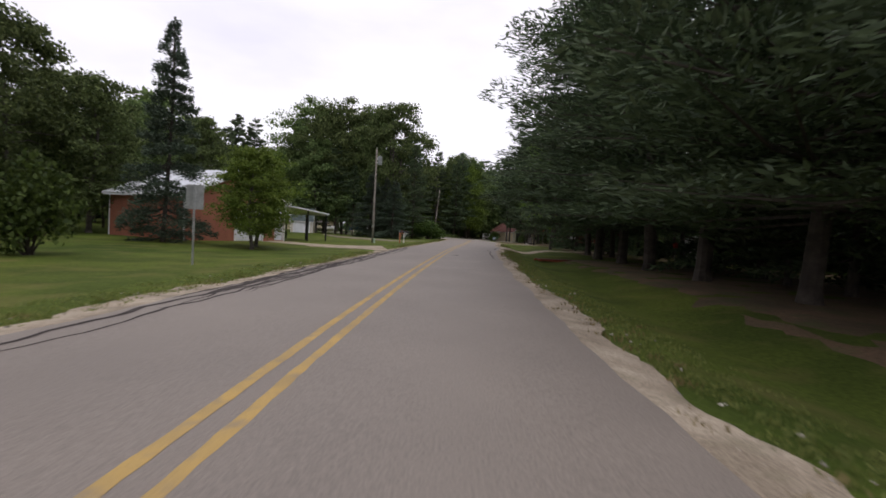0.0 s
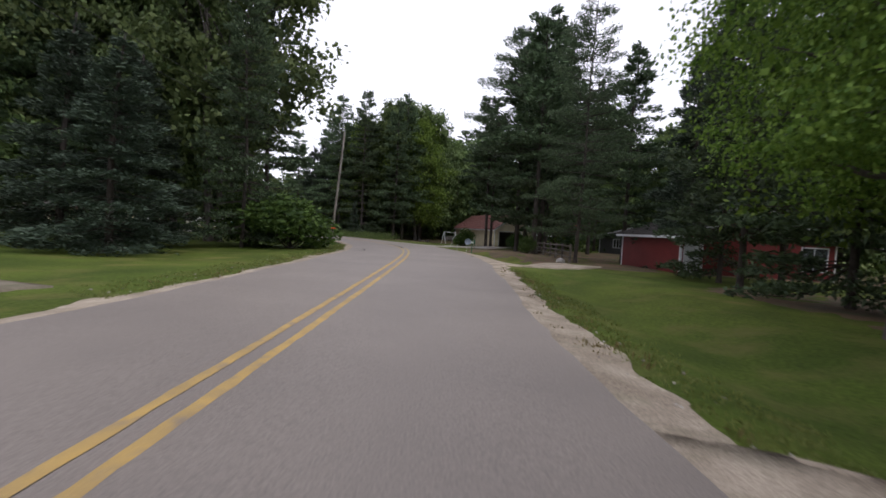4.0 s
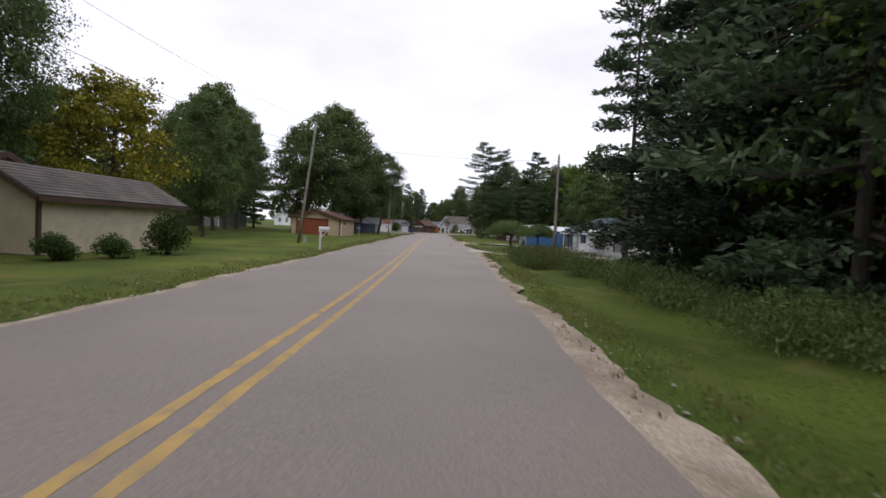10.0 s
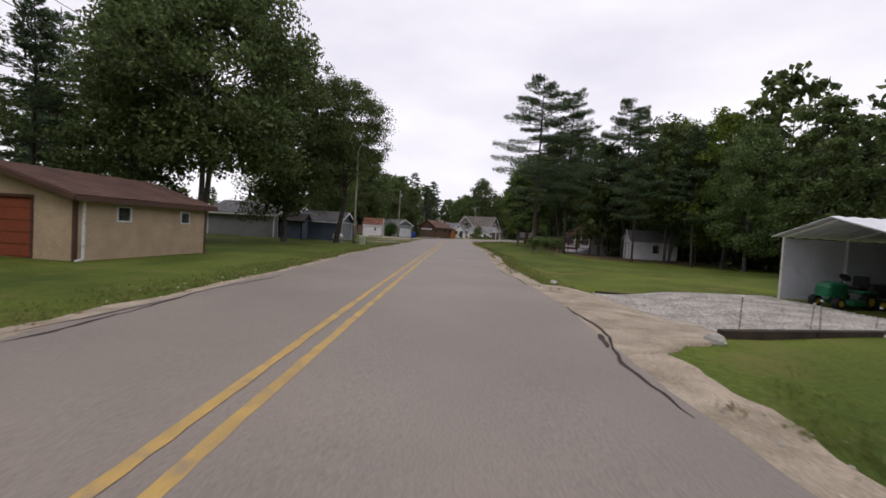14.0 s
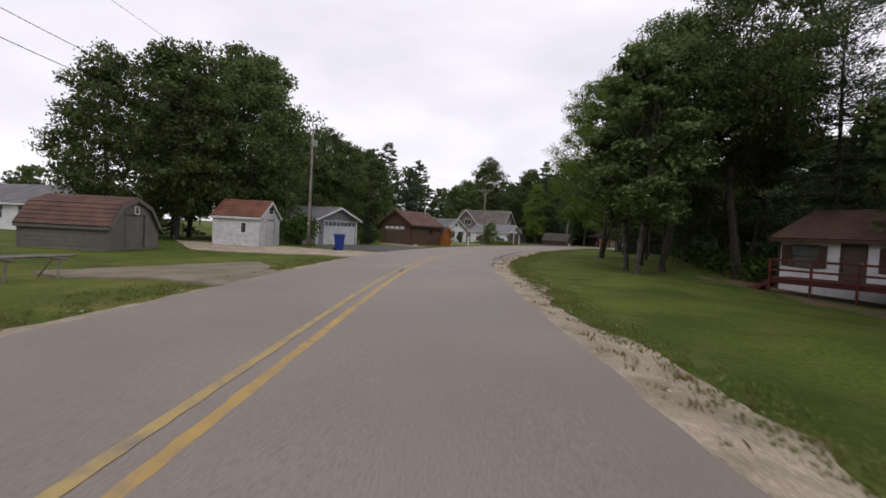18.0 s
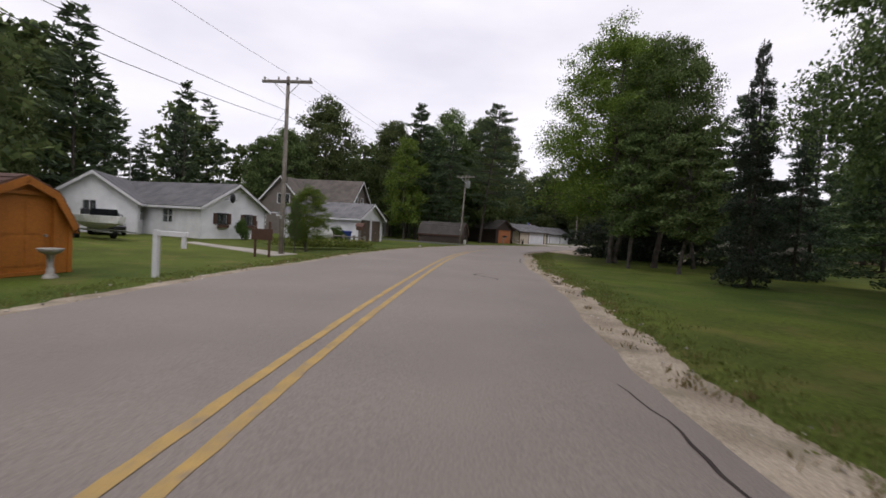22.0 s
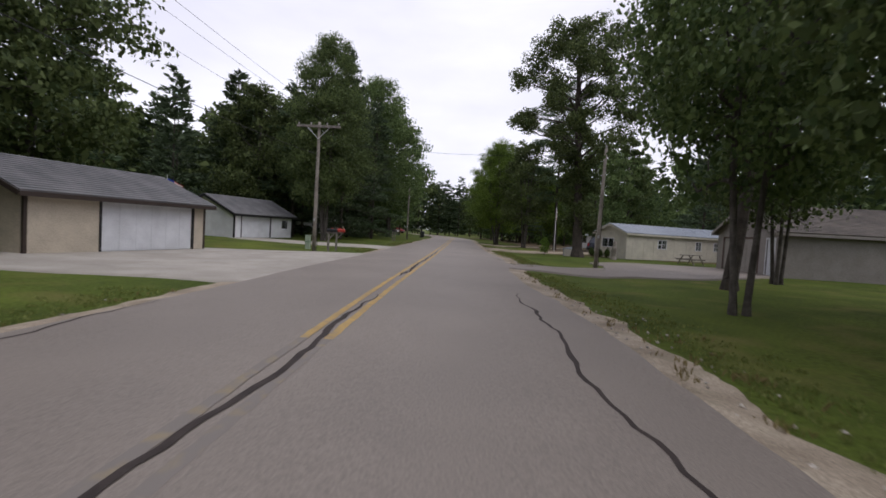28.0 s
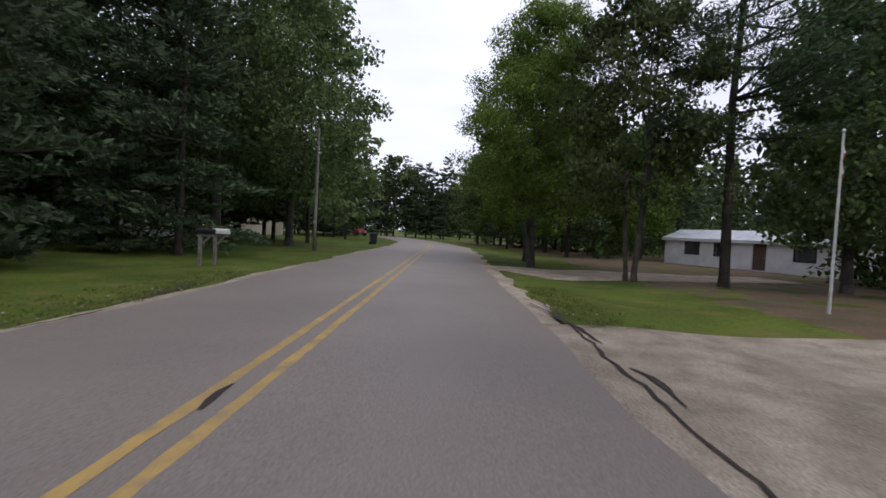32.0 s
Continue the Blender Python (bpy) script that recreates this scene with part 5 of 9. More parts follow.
# ---- buildings on the right ----
RED_BROWN_ROOF = material("red_brown_roof", (0.15, 0.06, 0.05), (0.11, 0.05, 0.04), rough=0.7, scale=1.5, fine=20, bump=0.2)
h = between("white_hut", "small white hut with a grey roof under pines", "shed", (22.4, 44.0), (24.3, 42.6), 2.4, 1.75, 2.3, WHITE, SHINGLE_GREY, WHITE_TRIM, over=0.12)
h.door("front", 0.4, 0.7, 1.5, WHITE, BLACK_TRIM), h.done()
h = between("red_cabin", "dark red cabin with a white door under pines", "cabin", (19.5, 74.0), (29.0, 74.0), 7, 2.3, 4.0, paint("barn_red", (0.17, 0.03, 0.028)), SHINGLE_DARK, WHITE_TRIM)
h.door("front", -4.0, 1.0, 2.0, DOOR_WHITE, WHITE_TRIM), h.window("front", 3.4, 1.6, 0.6, 1.3, WHITE_TRIM, PANE), h.done()
# wall grey is darkened in colour for the deep shade round the cabin
h = between("grey_cabin", "weathered grey cabin behind a rail fence", "cabin", (29.4, 107.6), (33.6, 97.0), 7, 2.2, 3.4, paint("shaded_grey_boards", (0.10, 0.10, 0.105)), SHINGLE_GREY, WHITE_TRIM)
h.window("left", 0, 1.2, 0.9, 1.0, WHITE_TRIM, PANE, 2, 0), h.window("front", -2.5, 1.8, 0.8, 1.0, WHITE_TRIM, PANE, 3, 0), h.window("front", 1.5, 1.0, 0.8, 1.0, WHITE_TRIM, PANE), h.done()
h = between("red_roof_garage", "cream garage with a red metal roof and open door", "garage", (17.2, 116.0), (23.3, 117.4), 17.0, 3.1, 5.3, CREAM, RED_BROWN_ROOF, WHITE_TRIM, ribs=True)
h.opening("front", -0.6, 3.6, 2.7, frame_mat=WHITE_TRIM), h.door("left", -5.4, 0.9, 2.0, DOOR_WHITE, WHITE_TRIM), h.slab_floor(CONCRETE), h.done()
h = between("teal_roof_house", "white ranch house with a teal-green shingle roof", "house", (-22.7, 162.6), (-28.9, 157.5), 17, 2.0, 3.6, WHITE, SHINGLE_TEAL, WHITE_TRIM, course=0.17)
h.window("right", -6.4, 2.2, 0.4, 1.3, WHITE_TRIM, PANE, 2, 0, shutters=BLACK_TRIM), h.window("right", -1.4, 1.5, 1.0, 0.75, BLACK_TRIM, PANE, 1, 0)
h.window("right", 3.2, 2.2, 0.6, 1.2, BLACK_TRIM, PANE, 1, 0), h.window("right", 7.3, 1.1, 0.5, 1.2, WHITE_TRIM, PANE, 2, 0, shutters=BLACK_TRIM)
h.window("back", -1.9, 1.5, 0.75, 1.0, WHITE_TRIM, PANE, 2, 0, shutters=BLACK_TRIM), h.window("back", 1.9, 1.5, 0.75, 1.0, WHITE_TRIM, PANE, 2, 0, shutters=BLACK_TRIM)
h.door("right", -3.2, 0.95, 1.85, DOOR_WHITE, WHITE_TRIM)
part("roof_vent", Shape().box(0.9, 1.2, 3.0, 1.2, 1.5, 3.45, 0.02), STEEL, h.base), part("roof_vent", Shape().box(1.6, 3.4, 2.7, 1.85, 3.65, 3.1, 0.02), STEEL, h.base)
h.done()
TEAL = h
h = between("white_playhouse", "white garden shed with a grey roof by the trees", "shed", (-55.8, 202.2), (-53.9, 199.6), 5.4, 2.2, 3.5, WHITE, SHINGLE_GREY, WHITE_TRIM, over=0.15)
h.door("front", 0.2, 1.3, 1.8, WHITE, BROWN_TRIM), h.window("right", 0.2, 0.6, 0.9, 0.8, BLACK_TRIM, PANE, 0, 0), h.done()
h = between("white_cabin", "white cabin with a rust-brown roof and red porch deck", "cabin", (-61.6, 205.6), (-58.6, 210.6), 6.2, 2.75, 4.15, WHITE, SHINGLE_BROWN, BROWN_TRIM)
h.window("left", 1.9, 0.7, 1.3, 1.0, BROWN_TRIM, PANE, 0, 1, shutters=BROWN_TRIM), h.window("left", -1.9, 1.3, 1.3, 1.0, BROWN_TRIM, PANE, 0, 1, shutters=BROWN_TRIM), h.door("left", 0.2, 0.9, 1.85, DOOR_BROWN, BROWN_TRIM, z=0.75), h.window("front", 0, 1.2, 1.3, 1.0, BROWN_TRIM, PANE), h.done()
h = between("beige_garage", "taupe-beige garage with a wide door and open side bay", "garage", (-70.8, 305.6), (-73.4, 298.4), 8, 2.55, 4.1, BEIGE_DOOR, SHINGLE_TAUPE, BEIGE_DOOR, course=0.25)
h.garage_door("front", -0.6, 4.6, 2.1, paint("stone_door", (0.36, 0.33, 0.30)), BROWN_TRIM, 6, 4), h.door("front", 3.0, 0.85, 2.0, DOOR_WHITE, WHITE_TRIM), h.done()
TRAILER_CREAM = paint("trailer_cream", (0.60, 0.56, 0.47))
h = between("cream_trailer_home", "long cream mobile home with a white metal roof", "mobile home", (-74.2, 316.2), (-73.5, 312.4), 14.5, 2.2, 2.9, TRAILER_CREAM, GREY_METAL, TRAILER_CREAM, course=0.3, lap=0.008, ribs=True, over=0.2)
h.window("front", -0.3, 1.4, 0.95, 0.7, WHITE_TRIM, PANE, 1, 0)
for u in (-3.4, 0.8, 3.0, 5.4):
    h.window("right", u, 0.9 if u < 0 else 0.6, 1.0, 0.7, WHITE_TRIM, PANE, 1, 1)
for u in (-6.6, -5.4, -4.3, -2.0, -0.6, 1.9, 4.2, 6.4):
    strip = Shape()
    h.slab(strip, "right", u - 0.035, u + 0.035, 0.1, 2.12, -0.01, 0.02)
    part("batten", strip, TRAILER_CREAM, h.base)
h.done()
h = between("tan_gable_garage", "cream garage with a wide tan door behind the drive", "garage", (-67.4, 325.2), (-66.3, 320.1), 7, 1.95, 2.95, TRAILER_CREAM, WHITE_METAL, WHITE_TRIM)
h.garage_door("front", 0.35, 3.7, 1.75, paint("tan_door", (0.36, 0.25, 0.12)), BROWN_TRIM, 4, 4)
for u, z, w in ((0.0, 2.5, 0.2), (-0.16, 2.62, 0.06), (0.16, 2.62, 0.06), (0.0, 2.3, 0.1)):
    crest = Shape()
    h.slab(crest, "front", u - w, u + w, z - 0.09, z + 0.09, 0.0, 0.05)
    part("wall_ornament", crest, BLACK_TRIM, h.base)
h.done()
h = between("white_trailer_home", "white mobile home with an awning porch", "mobile home", (-56.6, 349.2), (-60.4, 348.4), 13, 2.1, 2.8, WHITE, WHITE_METAL, WHITE_TRIM, course=0.3, lap=0.006, over=0.2)
for u in (-4.0, -1.5, 4.0):
    h.window("right", u, 1.2, 0.9, 0.9, BLACK_TRIM, PANE, 1, 0)
h.door("right", 1.2, 0.9, 1.9, DOOR_BROWN, WHITE_TRIM), h.done()

# ---- trees and shrubs along the first stretch ----
plant("bush", -14.4, 16.2, 3.4, 0.75, "small leafy tree on the lawn", 0)
plant("spruce", -16.9, 28.1, 13.4, 0.95, lean=(0, 2.5)), plant("maple", -28.6, 30.5, 14.8, 0.9), plant("bright", -11.8, 29.4, 6.4, 1.2, "yellow-green small tree in front of the workshop")
plant("bright", -10.9, 26.6, 6.0, 1.15, "yellow-green small tree in front of the workshop")
plant("grove", -26.5, 82.0, 18.0, 0.85), plant("grove", -9.0, 82.0, 24.0, 0.95), plant("grove", -25.0, 85.0, 24.0, 1.0), plant("full_pine", -28.5, 79.0, 13, 0.7), plant("full_pine", -24.0, 86.5, 13, 0.9), plant("grove", -18.0, 84.0, 24.0, 0.95), plant("maple", -21.5, 83.5, 23.0, 0.8), plant("maple", -12.0, 83.0, 23.0, 0.75), plant("full_pine", -15.6, 79.5, 12, 0.7), plant("tall_pine", -6.6, 86.0, 19, 1.0), plant("grove", -14.5, 85.0, 23, 0.95)
plant("spruce", -7.7, 68.6, 8.6, 1.7), plant("spruce", -11.2, 71.0, 10.5, 1.5), plant("full_pine", -5.2, 76.5, 15.5, 0.7), plant("spruce", -9.5, 74.0, 9.5, 1.6)
wood_edge(["maple"], 20, 54, -36, -26, 7, 10, 14.5, 2)
wood_edge(["maple"], -25, 8, -30, -19, 6, 13, 17, 3)
plant("full_pine", -19.8, 12.5, 14, 1.0), plant("spruce", -22, 19, 11, 1.1), plant("full_pine", -13.2, 4.0, 12, 0.8)
deep_wood(-40, 66, -66, -30, 48, 12, 19, 1, 0.35)
# pines on the right
for s, d, tall, wide, kind in ((14, 11.6, 21, 1.3, "canopy_pine"), (20, 11.4, 22, 1.35, "canopy_pine"), (26, 11.4, 22, 1.35, "canopy_pine"), (33, 12.0, 22, 1.4, "canopy_pine"), (9, 12.2, 21, 1.3, "canopy_pine"), (17, 15.0, 17, 1.0, "full_pine"), (24, 16.0, 17, 1.1, "full_pine"), (36.5, 11.2, 22, 1.3, "canopy_pine"), (44, 12.0, 21, 1.2, "canopy_pine"), (41, 13.4, 19, 1.0, "canopy_pine"), (47, 14, 17, 0.9, "full_pine"), (53, 12.5, 16, 0.8, "full_pine"), (3, 12.0, 20, 1.1, "canopy_pine"), (30, 17, 17, 1.1, "full_pine"), (37, 17.5, 17, 1.0, "full_pine")):
    plant(kind, *along(s, d), tall, wide)
plant("near_bright", *along(58, 10.2), 15, 0.85), plant("canopy_pine", 15.2, 78.6, 17, 0.72), plant("pine", *along(68, 14.0), 16, 0.8), plant("full_pine", *along(63, 14), 15, 0.8), plant("full_pine", 18.6, 69.4, 14, 0.75), plant("pine", 22.4, 70.2, 16, 0.9), plant("bright", *along(61, 15.0), 15, 0.9)
wood_edge(["pine", "full_pine", "tall_pine"], 0, 62, 15, 24, 16, 14, 20, 4)
deep_wood(-10, 66, 24, 60, 52, 14, 21, 5, 0.6)
undergrowth("woods_brush", "dark brush under the pines", -10, 66, 24, 58, 170, 2.6, 31)
FOOTPRINTS.extend([(17 - k * 1.6, 122 - k * 3.6, 5.5) for k in range(9)] + [(17 - k * 1.1, 124 - k * 2.4, 5.0) for k in range(9)] + [(14 - k * 1.6, 130 - k * 4, 4.5) for k in range(8)])
# bend
plant("bush", -2.6, 76.6, 3.1, 1.6, "large rounded dark shrub at the roadside", 1), plant("bush", -5.4, 79, 3.4, 1.3, "large rounded dark shrub at the roadside", 0)
plant("canopy_pine", -14.6, 100.6, 19, 0.85), plant("tall_pine", -10.8, 94.8, 18, 1.15), plant("tall_pine", -21.9, 107.0, 19, 0.6), plant("tall_pine", -24.3, 106.4, 18, 0.6), plant("pine", -11.0, 88.5, 15, 0.9), plant("maple", -15, 88, 15, 0.9), plant("tall_pine", -14.6, 96.2, 17, 1.1)
wood_edge(["pine", "tall_pine", "maple"], 78, 92, -36, -16, 8, 14, 20, 6)
deep_wood(62, 92, -66, -34, 26, 13, 19, 33, 0.5)
for x, y, tall, kind in ((15.8, 97, 23, "high_pine"), (17.1, 93.3, 23, "pine"), (15.8, 90.7, 22, "tall_pine"), (17.4, 99.8, 24, "pine"), (21, 104, 22, "tall_pine"), (22.0, 77.0, 15, "spruce"), (21, 84, 17, "pine"), (26, 80, 18, "full_pine"), (25, 122, 20, "pine"), (23.5, 97, 18, "tall_pine"), (31, 88, 19, "pine"), (14.6, 108.5, 19, "tall_pine"), (15.4, 109.4, 18, "tall_pine")):
    plant(kind, x, y, tall)
plant("bush", 11.2, 103.4, 2.1, 1.1), plant("bush", 17.6, 104.4, 2.1, 1.0), plant("bush", 14.9, 89.5, 1.6, 0.9)
for s, d, tall, kind in ((122, 11.6, 22, "full_pine"), (117, 12.4, 22, "full_pine"), (127, 13.0, 21, "full_pine"), (112, 14.5, 20, "pine"), (127, 12.0, 9, "spruce"), (115, 9.8, 5.2, "spruce"), (116, 17.5, 22, "maple"), (119, 22, 23, "maple"), (125, 30, 23, "bright"), (128, 36, 20, "pine")):
    plant(kind, *along(s, d), tall, 0.78 if tall > 16 else 1.0)
wood_edge(["maple", "pine", "bright", "maple"], 106, 127, 13, 24, 14, 18, 23, 8, 0.8)
deep_wood(96, 140, 24, 58, 46, 18, 24, 9, 0.25, 1.0)
deep_wood(66, 100, 32, 62, 30, 16, 22, 10, 0.6)
undergrowth("woods_brush", "dark brush under the trees", 66, 140, 26, 56, 150, 2.6, 35)
undergrowth("ditch_weeds", "tall green weeds and ferns along the ditch", 104, 132, 7.7, 10.2, 120, 0.85, 36, WEED, 0.09, 400, 0.8)
undergrowth("flower_weeds", "tall weeds with rusty seed heads by the ditch", 133.5, 141.0, 6.4, 9.6, 75, 0.95, 37, WEED, 0.085, 460, 0.8)
undergrowth("seed_heads", "rusty pink seed heads on tall weeds", 133.5, 141.0, 6.6, 9.4, 50, 1.15, 38, foliage("rusty_seed_heads", (0.16, 0.07, 0.045), (0.32, 0.17, 0.12)), 0.07, 14, 0.7)
# cream house to tan garage
plant("yellow", -40.8, 118.6, 10, 1.0), plant("bush", -25.6, 110.2, 1.25, 1.0), plant("bush", -25.0, 112.6, 0.85, 1.3), plant("bush", -25.4, 114.2, 0.8, 1.3), plant("bush", -26.7, 116.4, 1.7, 0.8, "clipped yellow-green shrub at the house corner"), plant("slim", -18.4, 107.6, 2.9, 0.7), plant("maple", -43, 125, 11, 0.8), plant("near_maple", -43.0, 112.5, 19, 0.8), plant("grove", -39.6, 110.6, 18, 0.7)
plant("maple", -60.7, 134.0, 17, 0.8), plant("maple", -56.5, 130.8, 13, 0.8), plant("maple", -52, 127.5, 12, 0.8), plant("near_maple", -66, 138.0, 16, 0.95), plant("near_maple", -71, 142, 17, 0.9), plant("maple", -49, 124.8, 10, 0.7)
plant("open_oak", -66.6, 155.3, 19.5, 0.95), plant("maple", -73, 153, 17, 0.9), plant("near_bright", -81.6, 177.0, 15, 0.5), plant("maple", -79, 173.8, 14, 0.8), plant("maple", -70.5, 163.5, 17.5, 0.8), plant("pine", -77.6, 148.4, 16.5, 1.0), plant("high_maple", -70.14, 168.65, 15, 1.1), plant("full_pine", -84.0, 150.5, 18, 0.9)
deep_wood(86, 168, -80, -46, 46, 11, 18, 11, 0.3)
deep_wood(160, 216, -76, -42, 30, 11, 17, 12, 0.3)
# right of the straight
plant("spruce", -11.4, 131.4, 15, 1.45), plant("spruce", -8.6, 129.2, 16, 1.4), plant("full_pine", -6.6, 132.0, 17, 0.9), plant("tall_pine", -15.2, 135.2, 17, 0.85), plant("umbrella", -29.5, 147.2, 2.75, 0.74), plant("umbrella", -29.5, 152.7, 2.6, 0.6), plant("bright", -51.0, 206.0, 18, 0.8), plant("bright", -43.5, 195, 16, 0.8), plant("maple", -41.0, 190, 13, 0.8), plant("slim", -36, 182, 13, 1.1), plant("slim", -31, 180, 14, 1.1)
deep_wood(134, 190, 34, 68, 46, 11, 17, 13, 0.35)
wood_edge(["maple", "pine"], 160, 174, 27, 36, 5, 11, 15, 14)
plant("pine", -46.2, 196.5, 15, 0.8), plant("high_pine", -51.2, 192.0, 16, 0.7)
plant("high_pine", -61.5, 189.8, 20, 1.0), plant("high_pine", -59.3, 192.9, 19, 0.9), plant("canopy_pine", -65.0, 214.0, 18, 0.9), plant("high_pine", -55.8, 202.0, 20, 1.0), plant("high_maple", -69.0, 211.0, 19, 0.85), plant("high_pine", -48.4, 200.6, 15, 0.75), plant("high_maple", -72.5, 209.0, 15, 0.9)
plant("near_bright", -80.6, 219.7, 16, 0.95), plant("slim", -73.5, 205.8, 12, 1.2), plant("slim", -72.3, 203.9, 12, 1.2), plant("high_maple", -75, 213, 14, 0.9), plant("high_maple", -69, 215.5, 15, 0.9)
wood_edge(["grove", "tall_pine", "grove"], 200, 228, 14, 30, 12, 12, 17, 15)
deep_wood(190, 250, 30, 62, 50, 13, 19, 16, 0.5)
undergrowth("woods_brush", "dark brush under the trees", 186, 262, 30, 56, 150, 2.4, 38)
for x, y, tall, kind in ((-80.6, 233.4, 15, "near_maple"), (-77.8, 223.6, 13, "high_pine"), (-75.6, 220.5, 14, "high_pine"), (-76.2, 231.6, 13, "pine"), (-80.4, 246.2, 9, "spruce"), (-78.6, 240.4, 12, "full_pine"), (-83.2, 257.4, 9, "spruce"), (-82.0, 253.0, 12, "full_pine"), (-77.4, 236.0, 12, "pine"), (-79.0, 249.0, 12, "full_pine")):
    plant(kind, x, y, tall, 0.8)
undergrowth("woods_brush", "dark brush under the trees", 218, 266, 17, 32, 110, 1.7, 44)
deep_wood(206, 226, 20, 31, 12, 12, 16, 45, 0.7)
# left, sheds to cottage
plant("maple", -101.5, 193.0, 14.5, 1.05), plant("full_pine", -105.0, 194.0, 15, 0.9), plant("maple", -107.5, 201.0, 18, 1.1), plant("maple", -113.5, 198.5, 15, 0.9), plant("maple", -103.0, 199.5, 16, 0.9), plant("bright", -107, 196, 13, 0.8), plant("pine", -109, 205, 14, 0.9), plant("maple", -112, 211, 13, 0.9), plant("slim", -117, 214, 11, 1.3), plant("maple", -113.1, 214.5, 13.8, 0.8), plant("maple", -113.6, 217.9, 12.8, 0.7), plant("slim", -113.9, 222.3, 11.8, 1.2), plant("bush", -96.6, 200.0, 2.6, 1.0), plant("bush", -101.5, 211.6, 1.7, 1.2, "tall grass and shrubs between two garages"), plant("bush", -103.8, 212.6, 1.5, 1.1), plant("grove", -86, 171.5, 14, 1.0), plant("maple", -99.5, 188.0, 12, 0.8)
plant("spruce", -146, 262, 17.4, 0.78), plant("spruce", -150, 260, 10.5, 0.9), plant("maple", -133.5, 265.5, 13, 0.9), plant("maple", -133, 277, 21, 0.9), plant("maple", -134, 270, 15, 0.8)
deep_wood(196, 268, -104, -78, 20, 7, 9, 17, 0.15)
plant("maple", -129.6, 235.2, 13.6, 0.6)
plant("near_bright", -103.6, 236.2, 3.4, 1.1, "straggly leafy shrub beside the utility pole"), plant("near_maple", -103.4, 235.0, 2.6, 0.5, "straggly leafy shrub beside the utility pole"), plant("spruce", -98.9, 208.8, 3.3, 1.1, "dark narrow evergreen beside a garage door"), plant("bush", -114.2, 242.4, 1.5, 0.6, "dark clipped shrub between the cottage windows")
# right, lawn with shade trees
plant("near_bright", -89.6, 249.6, 15.5, 1.1), plant("high_maple", -87.0, 247.2, 13.5, 0.8), plant("spruce", -84.0, 238.0, 9.5, 0.7), plant("slim", -86.0, 243.2, 7.5, 1.3), plant("slim", -88.4, 245.0, 8, 1.2), plant("spruce", -82.6, 246.5, 9, 0.9), plant("near_maple", -88.4, 253.0, 13, 0.75), plant("spruce", -89.2, 258.8, 17, 1.2), plant("spruce", -86.6, 256.8, 17, 1.15), plant("spruce", -87.0, 262.4, 12, 1.0), plant("slim", -84.6, 250.2, 10, 1.2)
wood_edge(["maple", "pine", "grove"], 230, 268, 15, 30, 12, 9, 12.5, 18)
deep_wood(226, 306, 30, 64, 52, 9.5, 13.5, 19, 0.45)
for x, y, tall in ((-88.0, 281.6, 12), (-89.0, 270.5, 12), (-87.6, 268.4, 12), (-86.2, 275, 13), (-84.6, 280.5, 13), (-83.0, 272.5, 13), (-86.8, 286.6, 12), (-82.0, 277.9, 11), (-84.6, 273.6, 12), (-80.4, 283.6, 12)):
    plant("grove", x, y, tall, 0.75)
# left, behind barn and dark house
plant("high_pine", -108.2, 279.8, 19.5, 0.9, lean=(0, 6)), plant("maple", -124.3, 283.0, 18.8, 0.85), plant("maple", -116.4, 287.4, 21, 0.8), plant("maple", -111.2, 289.0, 20.5, 0.75), plant("pine", -116.5, 276, 19, 1.0), plant("pine", -114.0, 291.5, 18, 0.9), plant("maple", -121, 291, 17, 1.0), plant("maple", -128, 288, 16, 1.0), plant("maple", -113, 306, 22, 0.85), plant("bright", -117, 273.5, 14, 0.7), plant("pine", -118, 299, 18, 0.9), plant("full_pine", -112.0, 277.0, 15, 0.7)
wood_edge(["tall_pine", "grove", "tall_pine"], 285, 312, -32, -20, 7, 13, 18, 41)
deep_wood(262, 330, -64, -26, 52, 13, 19, 20, 0.5)
plant("near_maple", -98.4, 322.4, 19, 0.75), plant("full_pine", -97.0, 327.6, 20, 0.75), plant("grove", -98.2, 320.4, 14, 0.8), plant("full_pine", -101.5, 333, 15, 0.8), plant("full_pine", -96.5, 337, 20, 0.85), plant("near_maple", -93.6, 341.5, 21.5, 1.0), plant("maple", -90.6, 349.5, 20, 0.95), plant("full_pine", -93.5, 330.0 + 5.5, 17, 0.85), plant("tall_pine", -89.8, 356.5, 20, 0.8)
wood_edge(["maple", "full_pine", "pine"], 358, 398, -26, -9.5, 22, 13, 18, 21)
wood_edge(["full_pine", "pine", "full_pine"], 318, 350, -40, -26, 7, 15, 19, 61)
deep_wood(326, 352, -64, -42, 16, 14, 20, 62, 0.6), deep_wood(352, 440, -62, -26, 50, 14, 20, 22, 0.5)
undergrowth("woods_brush", "dark brush under the trees", 280, 400, -50, -24, 150, 2.2, 39)
# right, trailer homes
plant("tall_oak", -78.3, 311.4, 18.5, 1.05, lean=(0, -4)), plant("high_maple", -82.3, 291.8, 15, 1.1), plant("pine", -59, 321.5, 17, 0.8), plant("slim", -63.2, 329.8, 15, 1.0), plant("bright", -80.3, 313.2, 1.5, 0.95, "small loose light green shrub on the lawn"), plant("bush", -75.2, 314.9, 0.8, 0.6), plant("bush", -75.0, 313.9, 0.75, 0.6), plant("bush", -74.9, 312.9, 0.85, 0.55), plant("grove", -75.6, 330.6, 13, 0.8), plant("high_pine", -72.0, 329.8, 20, 0.95), plant("near_bright", -77.2, 336.5, 14, 0.95), plant("bright", -75.4, 342, 14, 0.9), plant("grove", -77.0, 295.0, 12, 0.8)
